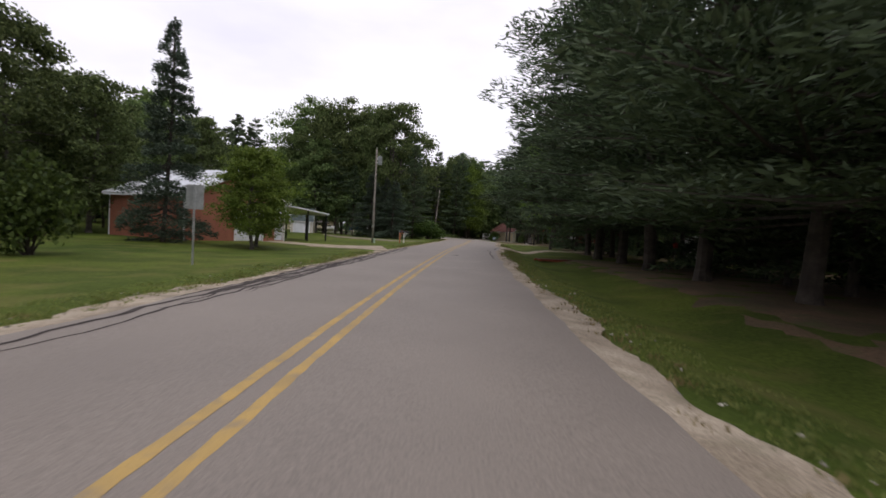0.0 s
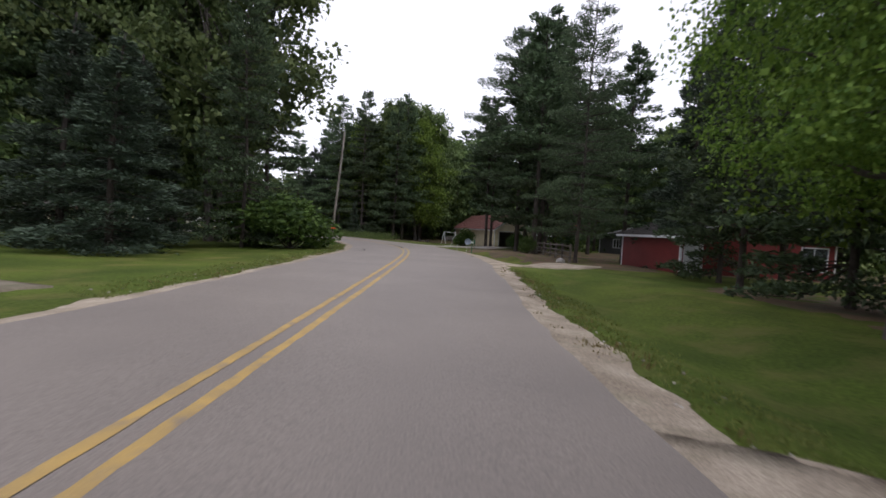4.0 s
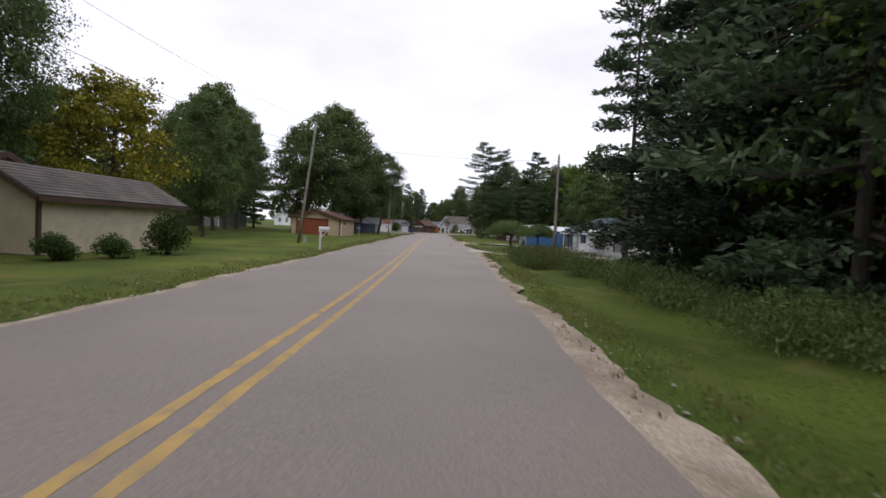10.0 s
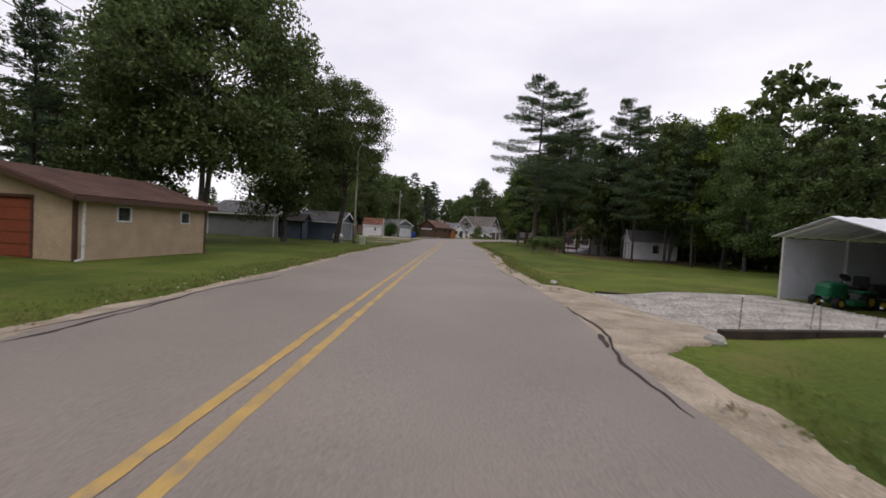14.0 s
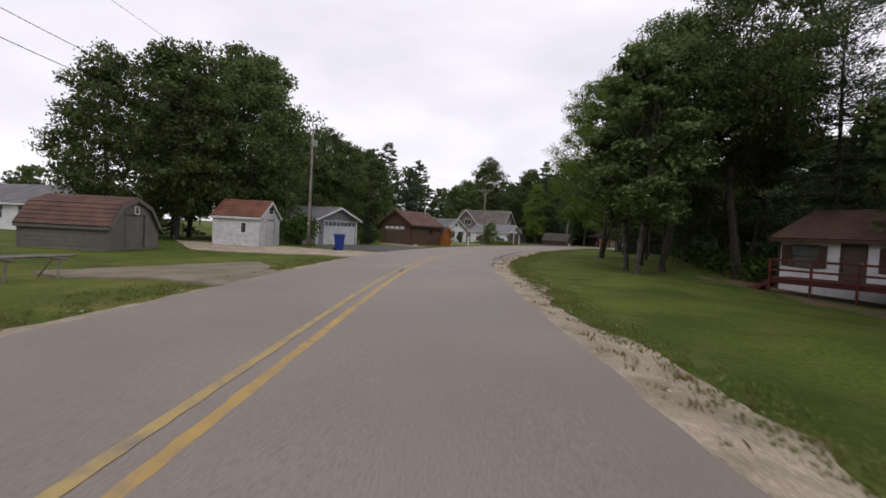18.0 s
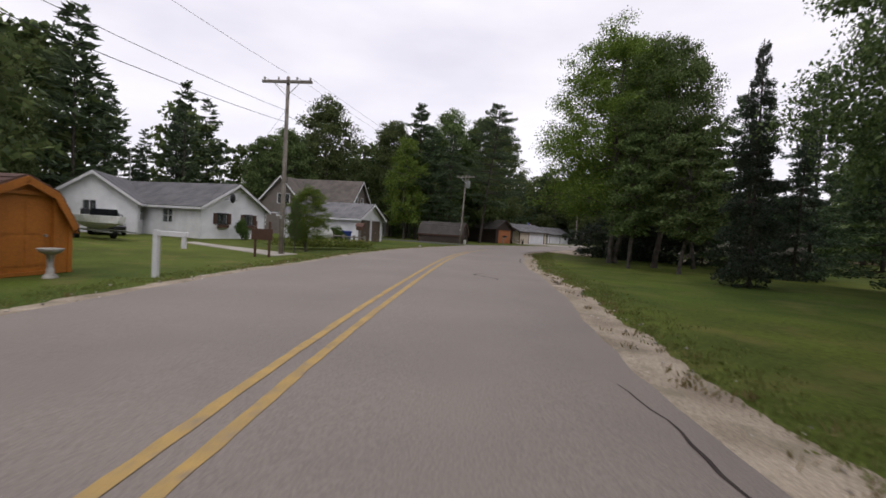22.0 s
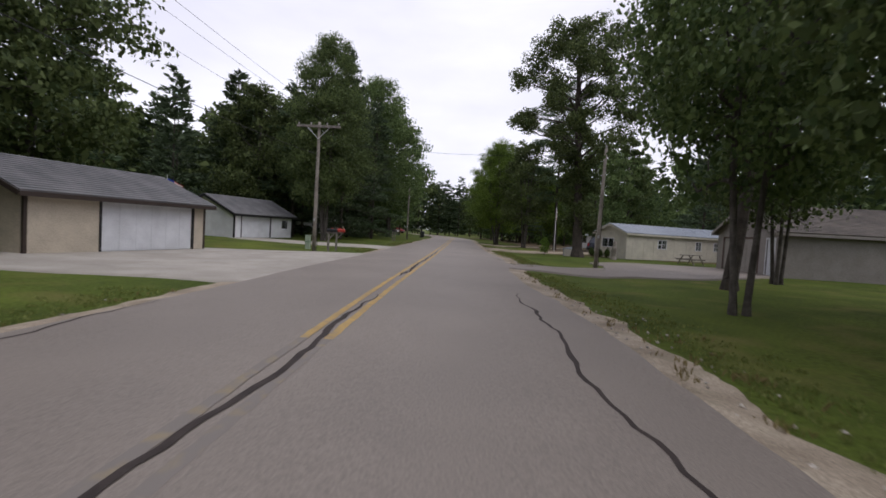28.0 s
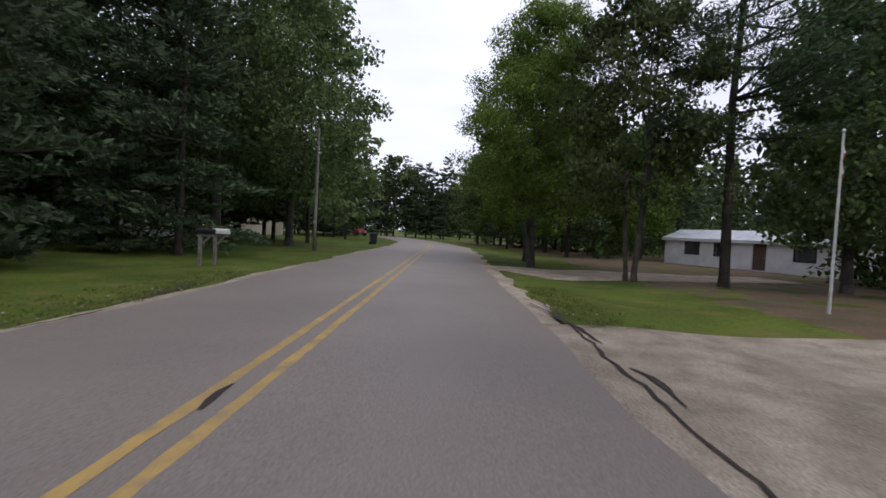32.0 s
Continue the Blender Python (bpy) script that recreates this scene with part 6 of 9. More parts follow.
wood_edge(["bright", "maple", "pine"], 350, 420, 9, 24, 26, 11, 16, 23)
deep_wood(296, 440, 30, 66, 78, 12, 19, 24, 0.5)
undergrowth("woods_brush", "dark brush under the trees", 340, 430, 14, 50, 140, 2.2, 40)
deep_wood(441, 520, -40, 60, 70, 14, 19, 25, 0.5), deep_wood(442, 456, -18, 0.6, 12, 14, 18, 27, 0.5), deep_wood(442, 456, -0.6, 18, 12, 14, 18, 28, 0.5)
deep_wood(392, 440, -24, -8, 16, 12, 17, 26, 0.5)
# the ring of woods on the horizon
far_woods("horizon_woods", "distant wooded skyline", [(*along(s, d), 15 + 5 * math.sin(s * 0.7 + d), "pine" if (k + j) % 2 else "leafy") for k, s in enumerate(range(-78, 470, 9)) for j, d in enumerate((-112, -92, 86, 104))], 50, 0.22)


def floor_patch(s0, s1, d0, d1, seed):
    return ribbon("forest_floor", NEEDLES, "brown needle litter and thin grass under trees", "forest floor", s0, s1, lambda s: d0 + wobble(s * 0.6, seed, 0.9), lambda s: d1, lambda s, d: ground_height(*along(s, d)) + 0.012 + 0.05 * noise.noise((s * 0.7, d * 0.7, seed)) - 0.05 * max(0, 1 - (d - d0) / 1.5), 0.8, max(8, int((d1 - d0) / 0.8)))


floor_patch(-30, 34, 7.6, 44, 1), floor_patch(40, 68, 10.5, 46, 2), floor_patch(74, 94, 6.4, 40, 3), floor_patch(104, 138, 8.6, 50, 4), floor_patch(204, 232, 13.5, 50, 5), floor_patch(350, 430, 8.5, 50, 6)

# ---- sealed cracks ----
def seal(width, *spots):
    """A sealed crack through places given by their way along the road and off its middle."""
    pts = [Vector((spots[i], spots[i + 1])) for i in range(0, len(spots), 2)]
    way = []
    for p, q in zip(pts, pts[1:]):
        n = max(2, int((q - p).length / 0.18))
        way += [p.lerp(q, i / n) for i in range(n)]
    way.append(pts[-1])
    for _ in range(3):
        way = [way[0]] + [(way[i - 1] + way[i] * 2 + way[i + 1]) / 4 for i in range(1, len(way) - 1)] + [way[-1]]
    shape, seed = Shape(), spots[0]
    width *= 1.05
    for i, p in enumerate(way):
        q = way[min(i + 1, len(way) - 1)] - way[max(i - 1, 0)]
        side = Vector((-q.y, q.x)).normalized()
        c = p + side * 0.09 * (noise.noise((i * 0.16, seed, 1)) + 0.6 * noise.noise((i * 0.5, seed, 7)))
        half = width * (0.25 + 0.8 * abs(noise.noise((i * 0.25, seed, 4))) + 0.25 * abs(noise.noise((i * 0.9, seed, 2)))) * min(1, 0.3 + 0.25 * min(i, len(way) - 1 - i))
        for k in (-1, 1):
            s, d = c + side * half * k
            x, y = along(s, d)
            shape.v.append((x, y, crown(d) + 0.0028))
    shape.f = [(2 * i, 2 * i + 2, 2 * i + 3, 2 * i + 1) for i in range(len(way) - 1)]
    return tagged(part("sealed_crack", shape, SEALANT), "black tar sealant over a pavement crack", "crack seal", "sealed cracks", "structure")


seal(0.09, 49.6, 4.04, 44.9, 3.60, 43.0, 3.58, 41.3, 3.41)
seal(0.06, 49.1, 4.09, 44.2, 3.68, 42.0, 3.51, 41.1, 3.44)
seal(0.07, 44.8, 3.19, 44.5, 3.47, 43.4, 3.47)
for k, w in enumerate((0.10, 0.08, 0.11, 0.07, 0.06)):
    seal(w, *[q for j in range(9) for q in (8.0 + 0.3 * k + j * (3.6 - 0.2 * k), -3.35 + 0.17 * k + 0.14 * math.sin(2.1 * j + 1.7 * k))])
for k in range(7):
    seal(0.06, 11.0 + 3.1 * k, -3.4, 11.8 + 3.1 * k, -3.0, 12.3 + 3.1 * k, -2.65)
seal(0.05, 51.2, -3.93, 48.0, -4.21)
seal(0.05, 45.2, -3.76, 44.3, -3.73, 43.6, -3.74)
seal(0.06, 76.2, -2.78, 76.5, -2.90, 76.7, -2.58, 76.6, -2.25, 76.2, -2.22, 76.0, -2.41, 76.2, -2.78)
seal(0.05, 76.3, -2.61, 76.4, -2.29)
seal(0.05, 76.6, -2.28, 78.0, -2.44, 78.5, -2.89)
seal(0.03, 78.0, -2.44, 79.8, -2.32)
seal(0.06, 77.5, 4.09, 76.3, 4.05, 75.6, 4.06)
seal(0.11, 88.6, 0.36, 87.2, 0.31, 85.6, 0.34, 84.4, 0.27, 82.8, 0.24, 81.6, 0.1)
seal(0.035, 99.6, -0.27, 98.9, 1.18, 98.3, 3.49)
seal(0.03, 98.0, 0.87, 98.2, 1.32, 98.8, 2.13)
seal(0.06, 96.0, -2.76, 96.5, -2.81, 96.9, -2.77)
seal(0.04, 96.4, -3.07, 96.8, -2.98)
seal(0.06, 137.6, -3.73, 138.6, -3.85, 140.0, -3.85, 143.0, -3.64)
seal(0.03, 138.5, -3.19, 140.4, -3.40)
seal(0.06, 159.1, -3.04, 160.0, -3.01, 162.2, -3.04, 163.2, -3.24, 166.6, -2.85)
seal(0.04, 159.4, -3.36, 161.0, -3.22, 162.5, -3.05)
seal(0.05, 173.2, 3.41, 170.6, 3.77, 168.0, 3.87)
seal(0.05, 164.4, 4.10, 162.3, 4.18, 161.2, 3.96, 159.7, 3.63, 158.3, 3.76)
seal(0.12, 161.6, 3.95, 160.7, 3.78)
seal(0.05, 195.8, -3.84, 195.3, -2.40, 195.3, -1.41, 194.9, -0.21)
seal(0.09, 195.9, 0.01, 194.5, 0.06, 193.5, 0.06)
seal(0.05, 194.9, -0.16, 194.3, -0.16, 193.9, -0.30)
seal(0.04, 200.8, 2.91, 199.5, 3.80, 197.7, 3.63, 195.0, 3.64, 193.6, 3.68)
seal(0.07, 219.3, 0.06, 218.5, 0.02, 217.8, 0.05)
seal(0.05, 219.7, -0.02, 219.4, -0.15, 218.5, -0.19)
seal(0.05, 220.2, 2.22, 219.5, 2.21)
seal(0.05, 227.5, 3.35, 223.7, 3.36)
seal(0.06, 263.6, 2.08, 263.1, 1.69, 262.8, 1.55, 262.6, 1.82, 262.3, 2.22, 262.0, 2.38, 261.7, 2.38)
seal(0.03, 262.4, 2.69, 262.4, 3.28, 262.6, 3.97)
seal(0.05, 263.7, 4.24, 262.7, 4.30, 261.7, 4.33)
seal(0.05, 275.9, 3.68, 271.1, 3.63)
seal(0.09, 300.6, 3.64, 297.3, 4.00, 295.3, 4.09, 294.1, 4.19, 293.0, 4.18)
seal(0.09, 294.2, 3.47, 294.0, 3.79, 293.8, 4.19)
seal(0.08, 294.2, 3.47, 295.1, 3.90, 294.8, 4.02)
seal(0.05, 294.7, -0.39, 293.6, -0.34, 292.9, -0.32)
seal(0.07, 341.1, 0.15, 329.2, 0.03, 325.6, 0.03, 324.3, 0.03, 323.8, -0.03)
seal(0.04, 323.9, -0.11, 324.1, -0.37, 324.0, -0.54)
seal(0.05, 328.2, 0.05, 325.0, 0.14, 324.6, 0.03)
seal(0.05, 337.2, 3.49, 336.2, 3.80, 335.3, 4.02)
seal(0.08, 246.9, 3.01, 239.9, 3.28, 234.9, 3.26, 231.7, 3.26, 230.2, 3.18, 229.1, 3.23)
seal(0.05, 234.8, 3.21, 232.5, 3.46, 231.1, 3.43)
seal(0.04, 238.2, 3.03, 233.9, 3.18)
seal(0.07, 246.2, 3.34, 243.4, 3.39, 241.8, 3.37)
seal(0.07, 241.2, 3.09, 241.0, 3.31, 240.2, 3.38, 239.7, 3.51)
seal(0.05, 358.9, 4.02, 353.8, 3.87, 348.8, 3.75)
seal(0.04, 359.1, -3.90, 348.1, -3.39, 345.9, -3.50)
seal(0.12, 352.1, 0.03, 351.5, 0.04)
seal(0.06, 358.4, 3.67, 355.8, 4.01, 354.7, 4.03)
seal(0.07, 353.5, 3.96, 353.2, 4.08, 352.3, 3.99)
seal(0.05, 358.6, -3.84, 356.4, -3.54)
seal(0.06, 355.1, -3.31, 354.2, -3.33, 353.6, -3.43)
tar(2, -3.1, 26, -3.05, 0.07, 5), tar(4, -2.8, 24, -2.75, 0.05, 21), tar(7, -2.95, 22, -3.2, 0.05, 22), tar(9, -2.5, 19, -2.9, 0.04, 23), tar(12, -2.5, 13.5, -3.2, 0.04, 24), tar(17, -2.6, 18, -3.2, 0.04, 25), tar(26, -3.05, 40, -3.1, 0.05, 6), tar(26, 3.1, 40, 2.95, 0.05, 8)
seal(0.22, *road_place(0.42, 26.75), *road_place(0.72, 26.95), *road_place(0.92, 27.1), *road_place(0.80, 27.5), *road_place(0.72, 27.9))
seal(0.17, *road_place(-95.78, 255.95), *road_place(-96.02, 255.9), *road_place(-96.16, 255.4), *road_place(-96.12, 254.8), *road_place(-95.85, 254.6), *road_place(-95.8, 254.2))
seal(0.08, *road_place(-95.85, 255.4), *road_place(-96.0, 255.25), *road_place(-96.12, 255.1))
seal(0.09, *road_place(-95.68, 257.5), *road_place(-95.74, 259.0), *road_place(-95.8, 260.5), *road_place(-95.55, 263.0), *road_place(-95.3, 267.5))
seal(0.07, *road_place(-98.5, 255.05), *road_place(-98.42, 255.35), *road_place(-98.33, 255.65))
seal(0.07, *road_place(-99.98, 253.7), *road_place(-100.0, 254.1), *road_place(-100.0, 254.5))
seal(0.07, *road_place(-100.16, 256.0), *road_place(-100.18, 258.0), *road_place(-100.2, 260.8))
tar(86.9, 1.2, 87.2, 3.8, 0.05, 10), tar(112, -3.0, 112.5, 3.1, 0.03, 11), tar(144, -3.2, 158, -3.1, 0.05, 12), tar(150, 2.9, 157, 3.2, 0.04, 13)
tar(296, -3.3, 318, -3.2, 0.04, 14), tar(300, 0.0, 320, 0.02, 0.06, 15), tar(228, 3.2, 252, 3.3, 0.04, 16), tar(306, 3.1, 322, 3.2, 0.04, 18)


# ---- drives and walks ----
LAID = []


def patch(name, mat, label, category, corners, ragged=0.12, seed=1):
    """A laid surface between corners, drawn down to the pavement where it meets it."""
    pts = []
    LAID.append(corners)
    for x, y in corners:
        s, d = road_place(x, y)
        rim = abs(edge_right(s) if d > 0 else edge_left(s))
        if abs(d) < rim + 1.9:
            x, y = along(s, math.copysign(rim - 0.35, d))
        pts.append(Vector((x, y, 0)))
    middle = sum(pts, Vector()) / len(pts)
    edge, n = [], 14
    for i, p in enumerate(pts):
        q = pts[(i + 1) % len(pts)]
        for j in range(n):
            r = p.lerp(q, j / n)
            out = (r - middle).normalized()
            edge.append(r + out * ragged * (noise.noise((r.x * 0.9, r.y * 0.9, seed)) + 0.7 * noise.noise((r.x * 3, r.y * 3, seed))))
    shape, loops, rows = Shape(), 12, []
    for k in range(loops + 1):
        row = []
        for r in edge:
            p = middle.lerp(r, k / loops)
            s, d = road_place(p.x, p.y)
            rim = abs(edge_right(s) if d > 0 else edge_left(s))
            u = min(1, max(0, (abs(d) - rim) / 2.2))
            z = (crown(d) - 0.012) * (1 - u) + (float(height_field(s, d, p.x, p.y)) + (0.035 if d < 0 else 0.06)) * u
            row.append((p.x, p.y, z))
        rows.append(row)
    rows.append([((x - middle.x) * 1.012 + middle.x, (y - middle.y) * 1.012 + middle.y, z - 0.22) for x, y, z in rows[-1]])
    shape.rings(rows, False)
    return tagged(part(name, shape, mat, smooth=True), label, category, kind="structure")


def drive(mat, what, ragged, *corners):
    return patch("driveway", mat, what + " driveway from the road to a house", "driveway", corners, ragged, len(corners[0]) + corners[0][0])


drive(GRAVEL, "gravel", 0.4, (-5.0, 28.6), (-4.9, 36.6), (-8.0, 36.0), (-11, 36.9), (-13.4, 38.6), (-14.2, 36.8), (-11.0, 34.8))
drive(TWO_TRACK, "worn grassy", 0.4, (-2.7, 58.4), (-4.8, 55.7), (-13.6, 59.9), (-18.5, 72), (-19.5, 74), (-15.1, 63.5))
drive(GRAVEL, "gravel", 0.4, (8.5, 80.1), (7.0, 73), (8.4, 69.8), (12.3, 71.1), (15.3, 74.9), (11, 77))
drive(GRAVEL, "gravel", 0.3, (6.6, 52.5), (6.2, 45.8), (9.3, 47.0), (15.8, 48.4), (22, 52.0), (20.3, 53.4), (10.8, 50.0))
drive(CONCRETE, "concrete", 0.05, (3.9, 97.2), (6.9, 90.1), (12.6, 96.1), (10.0, 98.6), (7.7, 96.5), (5.7, 96.6))
drive(CONCRETE, "concrete", 0.05, (9.9, 98.4), (12.3, 95.9), (22.6, 116.6), (18.6, 115.6))
drive(CONCRETE, "concrete", 0.05, (-7.2, 99.2), (-11.6, 105.2), (-12.4, 104.0), (-14.3, 102.4), (-20.0, 101.4), (-26, 100.6), (-26, 97.6), (-14.1, 99.1), (-10.0, 99.6))
drive(CONCRETE, "concrete", 0.05, (-24.9, 135.1), (-28.0, 139.1), (-23.4, 140.7), (-17, 145.5), (-15.8, 143.2), (-22.9, 138.3))
drive(GRAVEL, "sandy gravel", 0.35, (-41.0, 156.0), (-36.4, 148.4), (-35.4, 148.6), (-35.9, 151.4), (-37.0, 153.6), (-39.6, 156.6))
drive(WHITE_STONE, "white crushed stone", 0.15, (-40.6, 156.8), (-36.1, 151.9), (-32.5, 156.2), (-36.4, 160.9))
drive(TWO_TRACK, "worn dirt", 0.4, (-70.4, 173.6), (-69.4, 176.0), (-72.6, 178.1), (-75.0, 175.6), (-74.6, 173.4))
drive(TWO_TRACK, "worn grassy", 0.4, (-76.6, 183.3), (-78.5, 186.4), (-81.8, 188.7), (-81.4, 185.1), (-81.6, 182.2), (-79.6, 181.9), (-78.3, 183.4))
drive(GRAVEL, "pale gravel", 0.3, (-84.6, 193.9), (-87.4, 198.7), (-95.5, 196.8), (-99.5, 192.3), (-91.8, 190.2))
drive(BLACKTOP, "dark asphalt", 0.06, (-88.0, 199.6), (-93.3, 209.3), (-97.9, 207.2), (-97.4, 202.6), (-94.0, 199.6))
drive(TWO_TRACK, "worn grassy", 0.3, (-93.5, 210.1), (-96, 213.6), (-101.2, 215.2), (-103.2, 214.6), (-100, 211.4))
drive(CONCRETE, "concrete", 0.03, (-102.5, 234.1), (-102.4, 232.5), (-112.2, 235.9), (-112.2, 236.9))
drive(GRAVEL, "pale gravel", 0.25, (-94.5, 269.9), (-95, 260.8), (-87.3, 260.0), (-80.5, 262.2), (-80.0, 265.6), (-86, 265.6))
drive(BLACKTOP, "dark asphalt", 0.06, (-104.3, 263.8), (-105, 267), (-112, 268.6), (-119, 268), (-119, 265), (-112, 265.2))
drive(CONCRETE, "concrete", 0.05, (-98.5, 289.2), (-95.4, 302.4), (-103.1, 301.9), (-107.2, 297.0), (-105.4, 290.5))
drive(ASPHALT, "worn asphalt", 0.08, (-86.9, 299.2), (-87.5, 296.0), (-85.5, 294.7), (-80.2, 295.6), (-73.2, 298.3), (-71.0, 305.6), (-78.0, 305.4), (-81.2, 304.0), (-81.6, 301.6), (-83.6, 298.1), (-85.7, 298.3))
drive(CONCRETE, "concrete", 0.05, (-94.6, 309), (-93.5, 313.1), (-98.3, 316.6), (-103.4, 319.8), (-105.2, 316.2), (-100.3, 311.2))
drive(GRAVEL, "gravel", 0.3, (-82.2, 321.0), (-83.2, 315.4), (-77.6, 316.2), (-67.0, 321.0), (-67.0, 326.2), (-72.0, 321.4), (-77.6, 320.4))
drive(GRAVEL, "gravel", 0.3, (-78.9, 334.5), (-79.2, 330.3), (-65.9, 331.8), (-65.5, 334.5))

# ---- turf along the pavement ----
def strip_ground(dice, count, s0, s1, low, high, side):
    """Many places beside the pavement, thicker near its edge: x, y, z."""
    s = dice.uniform(s0, s1, count)
    rim = np.array([abs(edge_right(v) if side > 0 else edge_left(v)) for v in np.arange(s0, s1 + 1, 0.5)])
    d = side * (np.interp(s, np.arange(s0, s1 + 1, 0.5), rim) + low + (high - low) * dice.beta(1, 2.2, count))
    k = np.clip(s / STEP + ZERO, 0, len(LINE) - 2)
    i, u = k.astype(int), (k % 1)[:, None]
    at = LINE[i] * (1 - u) + LINE[i + 1] * u + SIDE[i] * d[:, None]
    free = np.ones(count, bool)
    for corners in LAID:
        c = np.array(corners)
        c = c.mean(0) + (c - c.mean(0)) * 1.3
        inside = np.zeros(count, bool)
        for (ax, ay), (bx, by) in zip(c, np.roll(c, -1, 0)):
            cuts = (ay > at[:, 1]) != (by > at[:, 1])
            inside ^= cuts & (at[:, 0] < (bx - ax) * (at[:, 1] - ay) / (by - ay + 1e-9) + ax)
        free &= ~inside
    return at[free], height_field(s, d, at[:, 0], at[:, 1])[free]


TURF = foliage("verge_grass", (0.105, 0.125, 0.03), (0.21, 0.225, 0.07), see=0.35)
DRY_TURF = foliage("dry_verge_grass", (0.16, 0.13, 0.05), (0.30, 0.25, 0.11), see=0.3)
for name, mat, side, count, low, high, tall, seed in (("verge_grass", TURF, 1, 99000, 0.75, 2.3, 0.07, 1), ("verge_grass", TURF, -1, 81000, 0.5, 1.9, 0.07, 2), ("dry_grass", DRY_TURF, 1, 8000, 0.2, 1.6, 0.12, 3), ("dry_grass", DRY_TURF, -1, 5000, 0.2, 1.2, 0.11, 4)):
    dice, lv = np.random.default_rng(seed), Leaves(seed)
    at, z = strip_ground(dice, count // 9, -12, 362, low, high, side)
    at, z = np.repeat(at, 9, 0) + dice.normal(size=(len(at) * 9, 2)) * 0.07, np.repeat(z, 9)
    lv.add(np.c_[at, z + tall * 0.4], tall, 0.022, np.array([0, 0, 1.0])[None].repeat(len(at), 0), 0.4, 0.1)
    tagged(new(name, lv.mesh(name, mat)), "tufts of " + ("dry" if "dry" in name else "green") + " grass along the gravel edge", "grass", kind="stuff")

PEBBLE = material("shoulder_pebbles", (0.46, 0.42, 0.37), (0.25, 0.22, 0.19), rough=0.9, scale=6, fine=30, bump=0.3, island=0.5)
for side, count in ((1, 4200), (-1, 2800)):
    dice = np.random.default_rng(60 + side)
    at, z = strip_ground(dice, count, -8, 358, -0.15, 1.5, side)
    count = len(at)
    size = dice.uniform(0.010, 0.034, count)
    unit = np.array([(1, 0, 0), (0, 1, 0), (-1, 0, 0), (0, -1, 0), (0, 0, 0.8), (0, 0, -0.8)])
    v = (np.c_[at, z + 0.02 + size * 0.3][:, None] + unit[None] * size[:, None, None] * dice.uniform(0.6, 1.3, (count, 6, 1))).reshape(-1, 3)
    faces = np.array([(0, 1, 4), (1, 2, 4), (2, 3, 4), (3, 0, 4), (1, 0, 5), (2, 1, 5), (3, 2, 5), (0, 3, 5)])
    me = bpy.data.meshes.new("pebbles")
    me.from_pydata(v.tolist(), [], (faces[None] + 6 * np.arange(count)[:, None, None]).reshape(-1, 3).tolist())
    me.materials.append(PEBBLE)
    tagged(new("pebbles", me), "loose pale pebbles on the gravel shoulder", "pebbles", kind="stuff")

# ---- materials of small things ----
POLE_WOOD = material("weathered_pole", (0.31, 0.28, 0.245), (0.205, 0.18, 0.155), rough=0.9, scale=2, fine=18, bump=0.6, stains=0.3)
GREY_WOOD = material("silvered_wood", (0.26, 0.235, 0.21), (0.16, 0.145, 0.13), rough=0.9, scale=4, fine=20, bump=0.5)
WIRE = material("black_cable", (0.02, 0.02, 0.02), rough=0.6, bump=0)
PORCELAIN = material("insulator_porcelain", (0.36, 0.34, 0.32), rough=0.3, bump=0)
CAN_GREY = material("transformer_paint", (0.34, 0.36, 0.36), rough=0.45, scale=3, bump=0.1, stains=0.2)
BLACK_TIN = material("black_mailbox_paint", (0.02, 0.02, 0.022), rough=0.45, scale=4, bump=0.1)
WHITE_TIN = material("white_enamel", (0.72, 0.72, 0.70), (0.6, 0.6, 0.58), rough=0.4, scale=3, bump=0.1, stains=0.25)
RED_TIN = material("red_enamel", (0.42, 0.045, 0.03), (0.30, 0.04, 0.03), rough=0.45, scale=3, bump=0.1)
ORANGE_TIN = material("orange_wrap", (0.62, 0.13, 0.03), (0.48, 0.09, 0.03), rough=0.6, scale=3, bump=0.1)
BLUE_BIN = material("blue_bin_plastic", (0.02, 0.05, 0.27), (0.018, 0.04, 0.2), rough=0.45, scale=3, bump=0.1)
DARK_BIN = material("dark_bin_plastic", (0.03, 0.035, 0.04), rough=0.5, scale=3, bump=0.1)
PALE_GREEN = material("pale_green_box", (0.36, 0.43, 0.33), (0.30, 0.36, 0.28), rough=0.5, scale=3, bump=0.1, stains=0.2)
SIGN_GREEN = material("sign_green", (0.02, 0.15, 0.07), rough=0.4, bump=0)
SIGN_BLUE = material("sign_blue", (0.02, 0.05, 0.30), rough=0.4, bump=0)
TYRE = material("tyre_rubber", (0.018, 0.018, 0.018), rough=0.85, bump=0.1)
RUBBER_RED = material("red_plank_paint", (0.13, 0.035, 0.028), (0.085, 0.03, 0.026), rough=0.8, scale=4, bump=0.4)
ROCK = material("field_stone", (0.45, 0.43, 0.40), (0.28, 0.26, 0.24), rough=0.9, scale=3, fine=12, bump=0.6)
LAMP_RED = material("lamp_red", (0.35, 0.02, 0.02), rough=0.25, bump=0)
HEAD_CLEAR = material("lamp_clear", (0.65, 0.66, 0.67), rough=0.15, metal=0.3, bump=0)
CAR_GLASS = material("tinted_car_glass", (0.012, 0.014, 0.016), rough=0.06, spec=0.6, bump=0)


# ---- poles and wires ----
TOPS = {}


